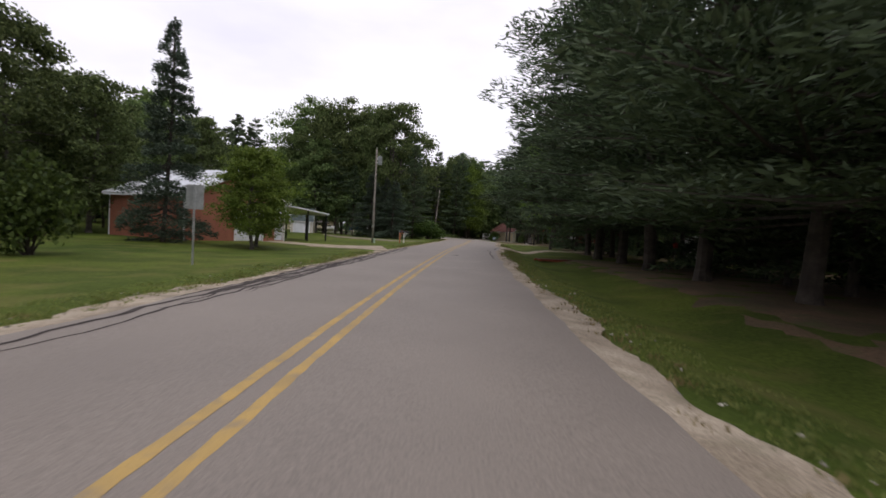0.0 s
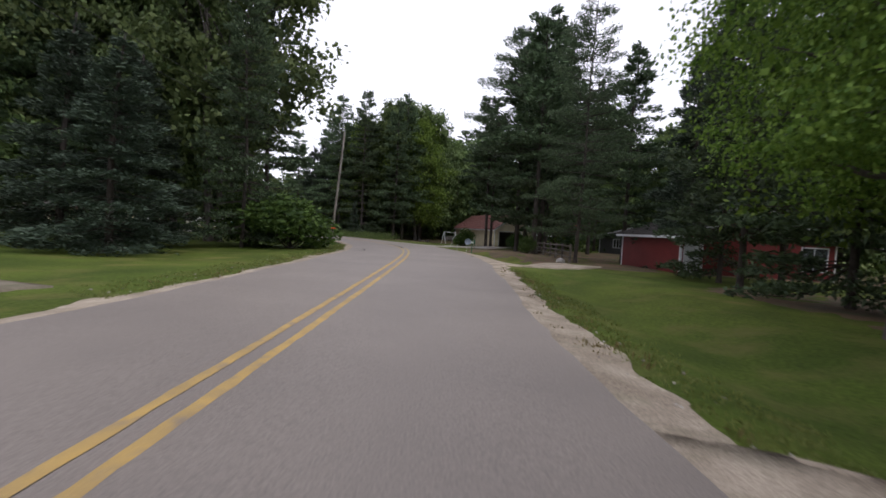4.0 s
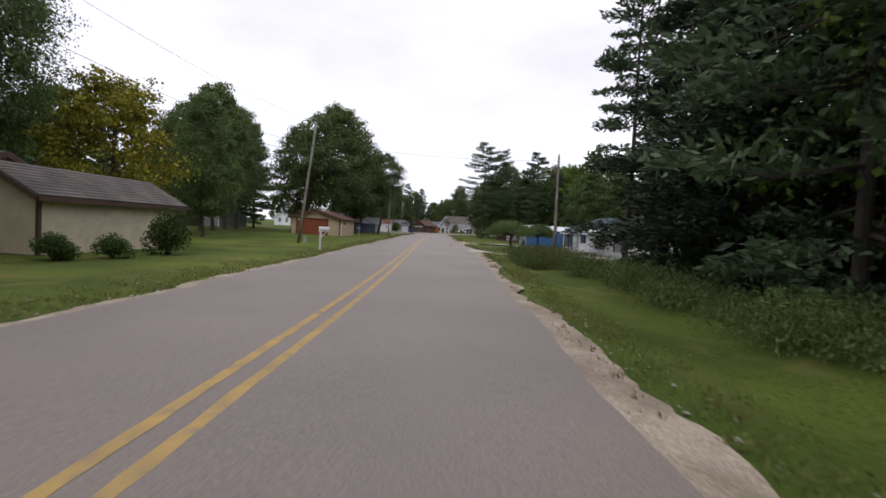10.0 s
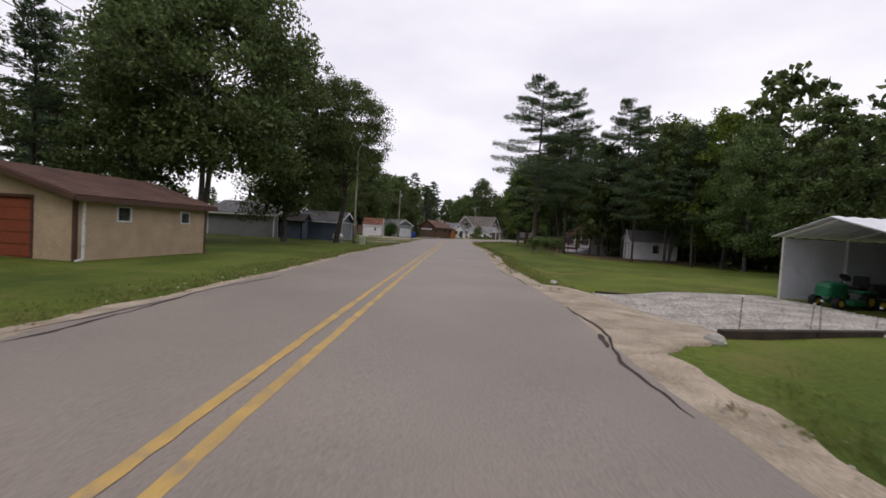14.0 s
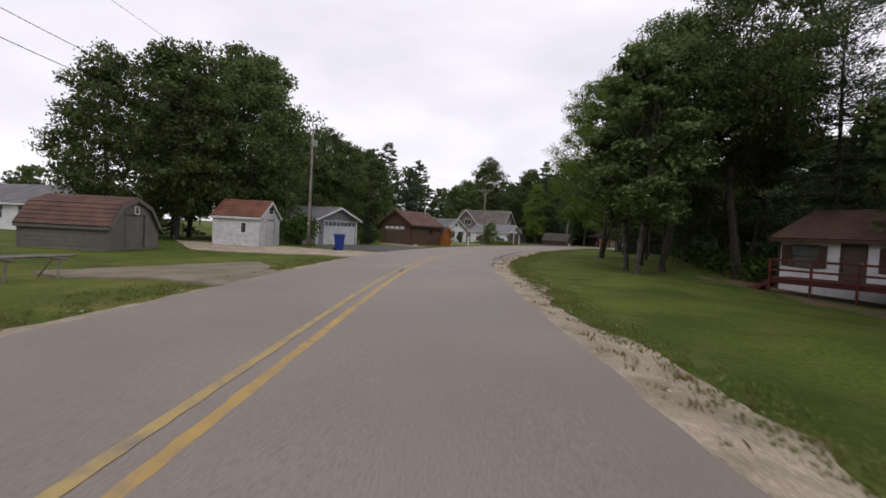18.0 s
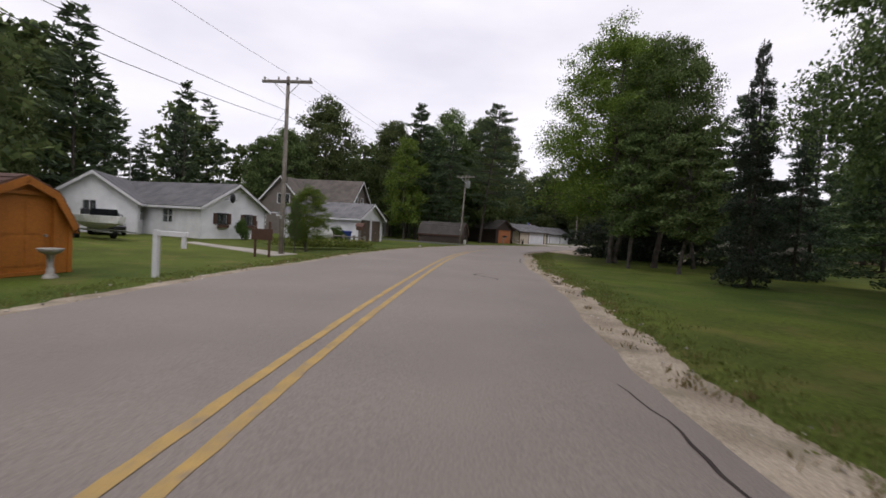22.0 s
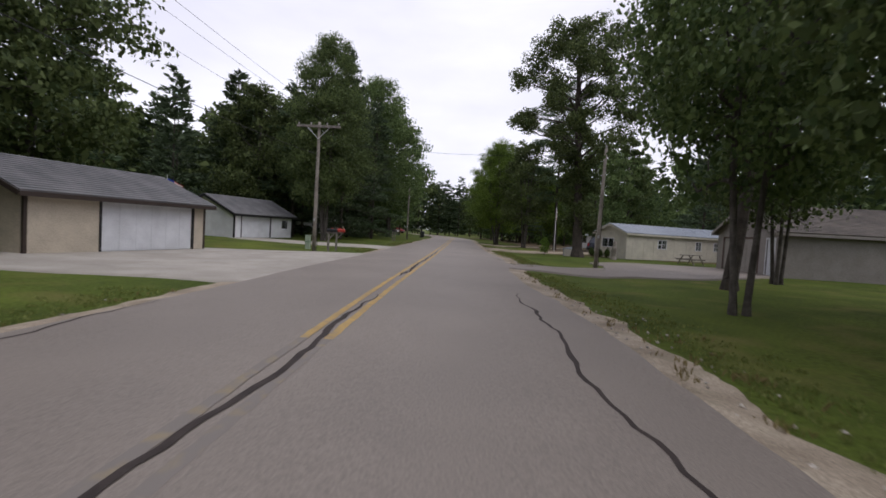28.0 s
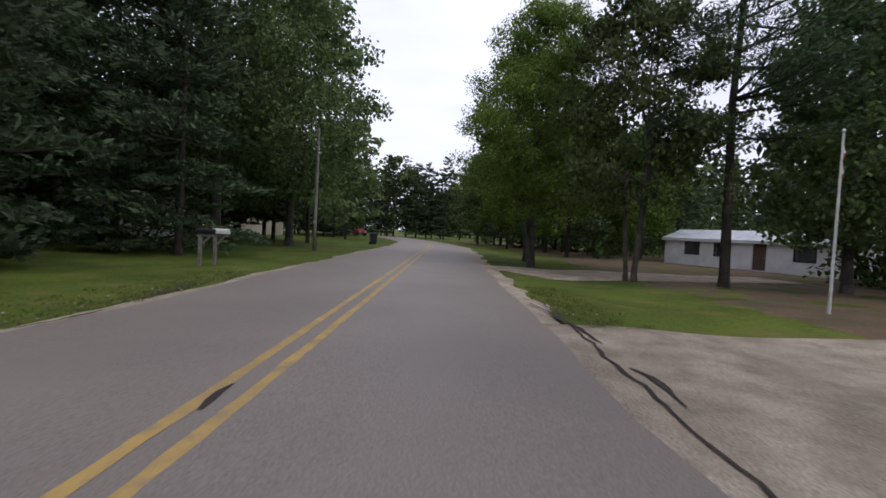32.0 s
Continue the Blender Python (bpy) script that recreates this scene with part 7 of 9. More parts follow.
def utility_pole(key, x, y, h, arm=False, can=False, box=False, lean=0.0):
    turn = heading_at(road_place(x, y)[0])
    base = thing("utility_pole", "weathered round wooden utility pole beside the road" + (" with crossarm" if arm else "") + (" and transformer" if can else ""), "utility pole", x, y, None, turn, "utility poles")
    part("pole", Shape().rings([[(r * math.cos(a * 0.628) + lean * z / h, r * math.sin(a * 0.628), z) for a in range(10)] for z, r in ((-0.3, 0.112), (h * 0.35, 0.10), (h * 0.7, 0.086), (h - 0.03, 0.076), (h, 0.06))]), POLE_WOOD, base, smooth=True)
    part("ground_wire", Shape().tube((0.15, 0.03, 0), (0.13 + lean * 0.5, 0.03, h * 0.55), 0.012, 0.012, 5), WIRE, base)
    z = h - 0.25
    if arm:
        part("crossarm", Shape().box(-1.15 + lean, -0.16, z - 0.06, 1.15 + lean, -0.05, z + 0.06, 0.012), GREY_WOOD, base)
        for k in (-1, 1):
            part("brace", Shape().tube((lean, -0.12, z - 0.65), (lean + 0.6 * k, -0.12, z - 0.04), 0.018, 0.018, 5), STEEL, base)
        for u in (-1.05, -0.4, 0.45, 1.05):
            part("insulator", Shape().tube((u + lean, -0.1, z + 0.05), (u + lean, -0.1, z + 0.11), 0.02, 0.02, 6).tube((u + lean, -0.1, z + 0.11), (u + lean, -0.1, z + 0.2), 0.05, 0.035, 8), PORCELAIN, base)
    else:
        part("insulator", Shape().tube((lean, 0, h - 0.02), (lean, 0, h + 0.06), 0.02, 0.02, 6).tube((lean, 0, h + 0.06), (lean, 0, h + 0.17), 0.05, 0.035, 8), PORCELAIN, base)
    if can:
        zc = h - 1.5
        tank = part("transformer", Shape().rings([[(0.36 + lean + r * math.cos(a * 0.524), r * math.sin(a * 0.524), zc + q) for a in range(12)] for q, r in ((0, 0.2), (0.03, 0.22), (0.72, 0.22), (0.76, 0.24), (0.8, 0.2))]), CAN_GREY, base, "grey painted transformer can", True)
        part("bushing", Shape().tube((0.36 + lean, 0.05, zc + 0.78), (0.36 + lean, 0.05, zc + 1.0), 0.035, 0.02, 6), PORCELAIN, tank)
        part("bracket", Shape().box(0.08 + lean, -0.05, zc + 0.15, 0.18 + lean, 0.05, zc + 0.25).box(0.08 + lean, -0.05, zc + 0.5, 0.18 + lean, 0.05, zc + 0.6), STEEL, base)
    if box:
        # plain grey transformer housing near the top, no lamp in it
        part("street_light_box", Shape().box(0.1, -0.14, h - 0.95, 0.34, 0.14, h - 0.55, 0.03), CAN_GREY, base)
    part("tag", Shape().box(-0.05, -0.165, 1.6, 0.05, -0.15, 1.75, 0.004), STEEL, base)
    TOPS[key] = (Vector((x + lean * math.cos(radians(turn)), y + lean * math.sin(radians(turn)), ground_height(x, y) + h)), turn)


for row in (("a", -7.0, 46.1, 9.2, False, True), ("b", -1.9, 87.8, 9.0, False, False, False, 0.7), ("c", -21.4, 107.1, 8.5), ("d", -35.9, 128.5, 8.5, False, False, False, 0.9), ("e", -21.0, 138.6, 6.9, False, False, False, -0.1), ("f", -67.3, 168.4, 8.0), ("g", -93.0, 198.5, 8.0, False, False, True), ("h", -102.9, 233.5, 7.9, True), ("i", -107.1, 268.7, 8.1, True, True, False, 0.3), ("j", -97.6, 303.0, 6.8, True), ("k", -83.0, 300.0, 6.3, False, False, False, 0.15), ("l", -88.4, 342.0, 6.9)):
    utility_pole(*row)


def wire(a, b, za=-0.02, zb=-0.02, sag=0.6, r=0.011, side=0.0):
    r *= 0.6
    pa, pb = (TOPS[k][0] if isinstance(k, str) else Vector(k) for k in (a, b))
    turn = math.radians(TOPS[a][1]) if isinstance(a, str) else 0
    off = Vector((math.cos(turn), math.sin(turn), 0)) * side
    pa, pb = pa + off + Vector((0, 0, za)), pb + off + Vector((0, 0, zb))
    pts = [pa.lerp(pb, i / 16) - Vector((0, 0, sag * 4 * (i / 16) * (1 - i / 16))) for i in range(17)]
    across = Vector((pb - pa).cross(Vector((0, 0, 1)))).normalized()
    shape = Shape().rings([[p + across * r, p + Vector((0, 0, r)), p - across * r, p - Vector((0, 0, r))] for p in pts])
    return tagged(part("overhead_wire", shape, WIRE), "thin black overhead utility wire between poles", "wire", "overhead wires")


for a, b in (("a", "b"), ("b", "c"), ("c", "d"), ("d", "f"), ("f", "g"), ("g", "h")):
    wire(a, b, 0.12, 0.12, 0.7), wire(a, b, -1.5, -1.5, 0.8, 0.014), wire(a, b, -2.0, -2.0, 0.9, 0.016)
for a, b in (("h", "i"), ("i", "j"), ("j", "l")):
    for u in (-1.05, 0.45, 1.05):
        wire(a, b, -0.05, -0.05, 0.6, 0.010, u)
    wire(a, b, -1.7, -1.7, 0.8, 0.016)
wire("d", "e", -1.2, -0.3, 0.4), wire("e", (-24.0, 160.0, 3.4), -0.3, 0, 0.3), wire("j", "k", -1.0, -0.3, 0.35), wire("k", (-73.0, 304.0, 3.0), -0.3, 0, 0.2), wire("f", (-74.5, 172.0, 2.6), -1.5, 0, 0.2), wire("h", (-114.5, 240.0, 2.8), -1.4, 0, 0.25), wire("a", (-13.8, 39.0, 3.2), -2.0, 0, 0.2), wire("i", (-119.2, 264.0, 3.6), -1.5, 0, 0.3), wire("g", (-98.0, 203.6, 2.6), -1.5, 0, 0.2)


# ---- mailboxes and roadside posts ----
def mailbox(x, y, side=1, tin=BLACK_TIN, post=GREY_WOOD, label="black metal mailbox on a wooden post", h=1.05, tilt=0.0, big=1.0, flag=True):
    base = thing("mailbox", label, "mailbox", x, y, None, heading_at(road_place(x, y)[0]) + (0 if side > 0 else 180) + tilt, "mailboxes")
    part("post", Shape().box(-0.05, -0.05, -0.2, 0.05, 0.05, h, 0.008), post, base)
    part("arm", Shape().box(-0.1, -0.045, h - 0.09, 0.42, 0.045, h, 0.008), post, base)
    part("brace", Shape().solid([(0.04, -0.03, h - 0.42), (0.04, 0.03, h - 0.42), (0.04, 0.03, h - 0.34), (0.04, -0.03, h - 0.34)], [(0.32, -0.03, h - 0.10), (0.32, 0.03, h - 0.10), (0.27, 0.03, h - 0.09), (0.27, -0.03, h - 0.09)]), post, base)
    w, t = 0.085 * big, 0.09 * big
    arch = [(-w, 0), (w, 0), (w, t)] + [(w * math.cos(a * math.pi / 6), t + w * math.sin(a * math.pi / 6)) for a in range(1, 6)] + [(-w, t)]
    box = part("box", Shape().rings([[(u, p, h + 0.005 + q) for p, q in arch] for u in (-0.08, 0.44)]), tin, base)
    part("door", Shape().rings([[(u, p * 1.06, h + 0.003 + q * 1.04) for p, q in arch] for u in (0.44, 0.455)]), tin, box)
    part("latch", Shape().box(0.455, -0.015, h + t * 1.8, 0.475, 0.015, h + t * 1.8 + 0.025), STEEL, box)
    if flag:
        part("flag", Shape().box(0.1, w + 0.004, h + 0.08, 0.125, w + 0.012, h + 0.22).box(0.1, w + 0.004, h + 0.17, 0.2, w + 0.012, h + 0.22), RED_TIN, box, "small red signal flag")
    return base


mailbox(-4.1, 48.2, 1, BLACK_TIN, WHITE_TIN, "black mailbox on a white post"), mailbox(-4.4, 47.0, 1, BLACK_TIN, ORANGE_DOOR, "dark mailbox on a reddish wooden post"), mailbox(-4.6, 48.9, 1, WHITE_TIN)
mailbox(-1.1, 81.2, 1, ORANGE_TIN, BLACK_TIN, "orange painted mailbox tilted on a dark post", 1.15, 22, 1.25), mailbox(-1.5, 83.0, 1, BLACK_TIN, GREY_WOOD, "large black mailbox on a thick post", 1.08, 0, 1.35)
mailbox(-27.6, 124.2, 1, WHITE_TIN, WHITE_TIN, "white mailbox on a white post"), mailbox(-103.9, 276.4, 1), mailbox(-96.5, 304.3, 1, RED_TIN, GREY_WOOD, "red mailbox beside a utility pole"), mailbox(-96.9, 303.7, 1, BLACK_TIN)
mailbox(-91.3, 330.5, 1), mailbox(-91.0, 331.1, 1, WHITE_TIN, GREY_WOOD, "white mailbox on a wooden post")
post = thing("mailbox", "brown birdhouse-shaped wooden mailbox on a post", "mailbox", -106.9, 246.3, None, heading_at(road_place(-106.9, 246.3)[0]), "mailboxes")
part("post", Shape().box(-0.06, -0.06, -0.2, 0.06, 0.06, 1.15, 0.01), GREY_WOOD, post), part("box", Shape().box(-0.2, -0.16, 1.15, 0.3, 0.16, 1.45, 0.01), BROWN, post), part("roof", Shape().solid([(-0.26, -0.24, 1.42), (0.36, -0.24, 1.42), (0.36, 0.24, 1.42), (-0.26, 0.24, 1.42)], [(-0.26, -0.01, 1.7), (0.36, -0.01, 1.7), (0.36, 0.01, 1.7), (-0.26, 0.01, 1.7)]), SHINGLE_BROWN, post)


def pedestal(x, y, h=0.75, w=0.13, mat=PALE_GREEN, label="pale green telephone pedestal beside the road", louvers=0):
    base = thing("utility_pedestal", label, "utility box", x, y, None, heading_at(road_place(x, y)[0]), "pedestals")
    part("housing", Shape().box(-w, -w, -0.1, w, w, h, 0.02), mat, base)
    part("cap", Shape().box(-w - 0.012, -w - 0.012, h, w + 0.012, w + 0.012, h + 0.05, 0.015), mat, base)
    for k in range(louvers):
        part("louver", Shape().box(-w * 0.7, -w - 0.012, h * 0.3 + k * 0.07, w * 0.7, -w + 0.002, h * 0.3 + k * 0.07 + 0.035, 0.004), mat, base)
    part("band", Shape().box(-w - 0.004, -w - 0.004, h * 0.55, w + 0.004, w + 0.004, h * 0.58), SIGN_GREEN if not louvers else STEEL, base)


pedestal(-6.8, 45.7, 0.4, 0.1), pedestal(-3.0, 88.4, 0.48, 0.07), pedestal(-35.25, 128.6, 0.42, 0.1), pedestal(-65.95, 168.25, 0.64, 0.23, PALE_GREEN, "pale green louvered utility cabinet by a pole", 5), pedestal(-106.7, 269.3, 0.45, 0.12, WHITE_TIN, "small white utility pedestal beside a pole"), pedestal(-98.1, 305.0)


def road_sign(x, y, h, panel, w, tall, label, bars=0, away=False):
    base = thing("road_sign", label, "sign", x, y, None, heading_at(road_place(x, y)[0]) + (180 if away else 0), "road signs")
    part("post", Shape().box(-0.03, -0.015, -0.3, 0.03, -0.005, h, 0.002).box(-0.03, -0.02, -0.3, -0.02, 0.01, h).box(0.02, -0.02, -0.3, 0.03, 0.01, h), STEEL, base)
    plate = part("panel", Shape().box(-w / 2, -0.03, h - tall, w / 2, -0.022, h + 0.04, 0.003), panel, base)
    part("back", Shape().box(-w / 2 + 0.01, -0.0215, h - tall + 0.01, w / 2 - 0.01, -0.0185, h + 0.03), STEEL, plate)
    for k in range(bars):
        u = -w / 2 + w * (k + 0.5) / bars
        part("bar", Shape().box(u - w * 0.3 / bars, -0.034, h - tall * 0.75, u + w * 0.3 / bars, -0.0305, h - tall * 0.25), WHITE_TIN, plate)
    for k in (0.2, 0.8):
        part("bolt", Shape().tube((0, -0.04, h - tall * k), (0, -0.03, h - tall * k), 0.012, 0.012, 6), STEEL, plate)


road_sign(-8.1, 15.1, 2.55, STEEL, 0.6, 0.75, "road sign on a steel post seen from the back", 0, True)
road_sign(-30.6, 145.9, 0.62, SIGN_GREEN, 0.14, 0.42, "small green reflective address marker", 3)
road_sign(-39.9, 137.6, 1.2, SIGN_BLUE, 0.32, 0.14, "small blue sign on a thin post", 4)


# ---- tanks, bins, yard things ----
def tank(x, y, turn, scale=1.0):
    base = thing("propane_tank", "white horizontal propane tank on concrete blocks", "propane tank", x, y, None, turn, "propane tanks")
    r, half = 0.48 * scale, 0.95 * scale
    loops = []
    for u, k in ((-half - r * 0.55, 0.05), (-half - r * 0.5, 0.4), (-half - r * 0.33, 0.75), (-half, 1), (half, 1), (half + r * 0.33, 0.75), (half + r * 0.5, 0.4), (half + r * 0.55, 0.05)):
        loops.append([(u, r * k * math.cos(a * 0.449), 0.25 + r + r * k * math.sin(a * 0.449)) for a in range(14)])
    part("tank", Shape().rings(loops), WHITE_TIN, base, smooth=True)
    part("dome", Shape().rings([[(q * math.cos(a * 0.6283), q * math.sin(a * 0.6283), 0.25 + 2 * r + z) for a in range(10)] for z, q in ((-0.04, 0.2), (0.1, 0.2), (0.17, 0.13), (0.19, 0.03))]), CAN_GREY, base, smooth=True)
    for u in (-0.6, 0.6):
        part("leg", Shape().box(u * scale - 0.05, -0.3, 0.12, u * scale + 0.05, 0.3, 0.32, 0.01), STEEL, base)
        part("block", Shape().box(u * scale - 0.15, -0.38, -0.05, u * scale + 0.15, 0.38, 0.14, 0.01), CONCRETE, base)


tank(-25.9, 106.3, 35), tank(-71.2, 169.6, 120, 0.62), tank(-109.3, 244.9, 95)


def bin_cart(x, y, turn, mat=BLUE_BIN, label="blue wheeled recycling cart with a hinged lid", h=1.05):
    base = thing("wheeled_bin", label, "bin", x, y, None, turn, "wheeled bins")
    part("body", Shape().rings([[(-a, -b, z), (a, -b, z), (a, b, z), (-a, b, z)] for a, b, z in ((0.22, 0.25, 0.03), (0.27, 0.32, h - 0.12), (0.30, 0.35, h - 0.12), (0.30, 0.35, h - 0.06))]), mat, base)
    part("lid", Shape().rings([[(-a, -b, z), (a, -b, z), (a, b + 0.03, z), (-a, b + 0.03, z)] for a, b, z in ((0.31, 0.37, h - 0.06), (0.31, 0.37, h - 0.02), (0.22, 0.28, h + 0.04))]), mat, base)
    part("handle", Shape().tube((-0.25, 0.4, h - 0.1), (0.25, 0.4, h - 0.1), 0.018, 0.018, 6), mat, base)
    for k in (-1, 1):
        part("wheel", Shape().tube((0.22 * k, 0.27, 0.1), (0.29 * k, 0.27, 0.1), 0.1, 0.1, 12), TYRE, base)


bin_cart(-89.1, 198.2, 140), bin_cart(-111.0, 250.8, 90, h=0.9), bin_cart(-84.0, 358.0, 100, DARK_BIN, "dark wheeled rubbish cart at the roadside")

base = thing("satellite_dish", "blue-grey oval satellite dish on a post", "satellite dish", 10.44, 91.03, None, -21.3)
part("post", Shape().tube((0, 0, -0.2), (0, 0, 1.0), 0.03, 0.03, 8), GREY_WOOD, base)
part("bracket", Shape().tube((0, 0, 0.86), (-0.42, 0.06, 0.86), 0.02, 0.02, 6).box(-0.06, -0.06, 0.45, 0.06, -0.032, 0.82, 0.008), SIGN_GREEN, base)
part("dish", Shape().rings([[(-0.62 + q * math.cos(a * 0.3142), 0.02 - dy, 0.62 + q * 0.9 * math.sin(a * 0.3142)) for a in range(20)] for q, dy in ((0.01, -0.06), (0.16, -0.04), (0.31, 0.0), (0.32, 0.0), (0.16, -0.025), (0.01, -0.045))]), paint("dish_blue_grey", (0.30, 0.34, 0.42), 0.4), base, smooth=True)
part("feed_arm", Shape().tube((-0.55, -0.02, 0.36), (-0.25, -0.3, 0.56), 0.014, 0.014, 6).tube((-0.28, -0.31, 0.56), (-0.16, -0.31, 0.6), 0.035, 0.03, 8), STEEL, base)
part("junction_box", Shape().box(-0.2, -0.1, 0.42, -0.08, -0.02, 0.68, 0.015), PALE_GREEN, base)
for x, y, h, tilt in ((8.15, 90.96, 0.85, 0.3), (8.59, 88.75, 0.5, 0.04), (9.38, 88.64, 0.65, 0.04)):
    base = thing("marker_stake", "thin white driveway marker stake in the grass", "stake", x, y, None, -20, "marker stakes")
    part("rod", Shape().tube((0, 0, -0.2), (tilt, 0, h), 0.012, 0.01, 6), WHITE_TRIM, base)
    part("cap", Shape().tube((tilt, 0, h - 0.02), (tilt, 0, h + 0.04), 0.028, 0.028, 8), WHITE_TIN, base)
base = thing("marker_post", "thin green marker post in the grass", "post", 9.6, 86.9)
part("post", Shape().tube((0, 0, -0.2), (0, 0, 0.95), 0.03, 0.03, 8), SIGN_GREEN, base), part("cap", Shape().tube((0, 0, 0.95), (0, 0, 1.05), 0.045, 0.03, 8), WHITE_TIN, base)
base = thing("garden_swing", "white-framed slatted garden swing on the lawn", "garden swing", 9.9, 108.5, None, 30)
for k in (-0.9, 0.9):
    for j in (-0.5, 0.5):
        part("leg", Shape().tube((k, j, -0.05), (k, 0, 1.5), 0.045, 0.045, 6), WHITE_TIN, base)
part("beam", Shape().tube((-1.0, 0, 1.5), (1.0, 0, 1.5), 0.035, 0.035, 8), WHITE_TIN, base)
for k in range(5):
    part("seat_slat", Shape().box(-0.7, -0.25 + k * 0.1, 0.45, 0.7, -0.17 + k * 0.1, 0.48, 0.006), GREY_WOOD, base), part("back_slat", Shape().box(-0.7, 0.24 + k * 0.015, 0.55 + k * 0.1, 0.7, 0.27 + k * 0.015, 0.63 + k * 0.1, 0.006), GREY_WOOD, base)
for k in (-0.65, 0.65):
    part("chain", Shape().tube((k, 0, 0.46), (k, 0, 1.5), 0.008, 0.008, 4), STEEL, base)


SAWN_WOOD = material("weathered_sawn_wood", (0.24, 0.19, 0.14), (0.16, 0.125, 0.09), rough=0.9, scale=9, fine=60, bump=0.3)


def log(x, y, turn, length, r, z=0.0, label="cut log with pale sawn ends in the grass"):
    base = thing("log", label, "log", x, y, ground_height(x, y) + z, turn, "logs")
    part("bark", Shape().rings([[(u, r * (1 + 0.08 * math.sin(a * 2.1 + u)) * math.cos(a * 0.571), r + r * math.sin(a * 0.571)) for a in range(11)] for u in (-length / 2, -length / 5, length / 4, length / 2)]), BARK, base, smooth=False)
    for k in (-1, 1):
        part("sawn_end", Shape().tube((k * length / 2, 0, r), (k * (length / 2 + 0.006), 0, r), r * 0.88, r * 0.86, 11), SAWN_WOOD, base)


log(6.2, 110.2, 20, 0.5, 0.14), log(6.7, 110.5, 70, 0.45, 0.13), log(6.4, 110.9, 110, 0.6, 0.12), log(7.2, 111.0, 40, 0.5, 0.13), log(-22.5, 136.2, 50, 0.9, 0.15), log(-22.2, 135.7, 95, 0.7, 0.12)


def rail_fence(points, label, h=1.1, rails=3, mat=GREY_WOOD, gap=2.6):
    base = thing("rail_fence", label, "fence", *points[0], None, 0)
    for a, b in zip(points, points[1:]):
        a, b = Vector(a), Vector(b)
        n = max(1, round((b - a).length / gap))
        for k in range(n):
            p, q = a.lerp(b, k / n), a.lerp(b, (k + 1) / n)
            spots = [Vector((w.x - points[0][0], w.y - points[0][1], ground_height(w.x, w.y) - ground_height(*points[0]))) for w in (p, q)]
            part("post", Shape().box(spots[0].x - 0.07, spots[0].y - 0.07, spots[0].z - 0.3, spots[0].x + 0.07, spots[0].y + 0.07, spots[0].z + h + 0.12, 0.02), mat, base)
            for j in range(rails):
                z = h * (0.3 + 0.68 * j / max(1, rails - 1))
                dz = 0.04 * noise.noise((p.x, p.y, j))
                part("rail", Shape().tube(spots[0] + Vector((0, 0, z + dz)), spots[1] + Vector((0, 0, z - dz)), 0.055, 0.045, 6), mat, base)
    w = points[-1]
    e = Vector((w[0] - points[0][0], w[1] - points[0][1], ground_height(*w) - ground_height(*points[0])))
    part("post", Shape().box(e.x - 0.07, e.y - 0.07, e.z - 0.3, e.x + 0.07, e.y + 0.07, e.z + h + 0.12, 0.02), mat, base)


rail_fence([(16.3, 91.0), (16.0, 86.3), (15.5, 82.0), (14.8, 78.5)], "weathered split-rail fence round a yard", 1.05, 3, material("dark_weathered_rail", (0.15, 0.13, 0.11), (0.09, 0.08, 0.07), rough=0.9, scale=4, fine=20, bump=0.5))
rail_fence([(-109.6, 246.9), (-106.9, 247.1)], "low weathered garden fence with flowers", 0.6, 2, GREY_WOOD, 0.9)
base = thing("bird_feeder", "hanging wooden bird feeder on a tall post", "bird feeder", 18.6, 87.7)
part("post", Shape().tube((0, 0, -0.3), (0, 0, 2.4), 0.05, 0.045, 8), GREY_WOOD, base), part("tray", Shape().box(-0.2, -0.2, 2.4, 0.2, 0.2, 2.45, 0.01), BROWN, base), part("hopper", Shape().box(-0.11, -0.11, 2.45, 0.11, 0.11, 2.68, 0.01), PANE, base), part("roof", Shape().solid([(-0.26, -0.26, 2.67), (0.26, -0.26, 2.67), (0.26, 0.26, 2.67), (-0.26, 0.26, 2.67)], [(-0.02, -0.02, 2.86), (0.02, -0.02, 2.86), (0.02, 0.02, 2.86), (-0.02, 0.02, 2.86)]), RED_TIN, base)


def rock(x, y, r, seed, label="pale rounded field stone beside a drive"):
    dice = random.Random(seed)
    base = thing("rock", label, "rock", x, y, None, dice.uniform(0, 360), "rocks")
    loops = []
    for z, q in ((-0.2, 0.8), (0.1, 1), (0.45, 0.9), (0.7, 0.6), (0.8, 0.2)):
        loops.append([(r * q * dice.uniform(0.85, 1.15) * math.cos(a * 0.698), r * q * 0.8 * dice.uniform(0.85, 1.15) * math.sin(a * 0.698), r * z * dice.uniform(0.9, 1.1)) for a in range(9)])
    part("stone", Shape().rings(loops), ROCK, base, smooth=False)


rock(13.8, 77.4, 0.35, 1)
for k, (x, y) in enumerate(((-42.0, 156.9), (-36.0, 150.6), (-97.0, 213.6), (-104.2, 251.2))):
    rock(x, y, 0.16 + 0.04 * (k % 3), k + 2)
# timber edge of the white stone drive
DARK_TIMBER = material("dark_wet_timber", (0.055, 0.04, 0.03), (0.03, 0.024, 0.02), rough=0.9, scale=3, fine=25, bump=0.5)
base = thing("timber_edging", "dark weathered landscape timbers edging a stone drive", "edging", -36.1, 151.6, None, math.degrees(math.atan2(5.0, 3.6)))
for k in range(3):
    part("timber", Shape().box(k * 2.1, -0.08, -0.12, k * 2.1 + 2.06, 0.08, 0.13, 0.015), DARK_TIMBER, base)

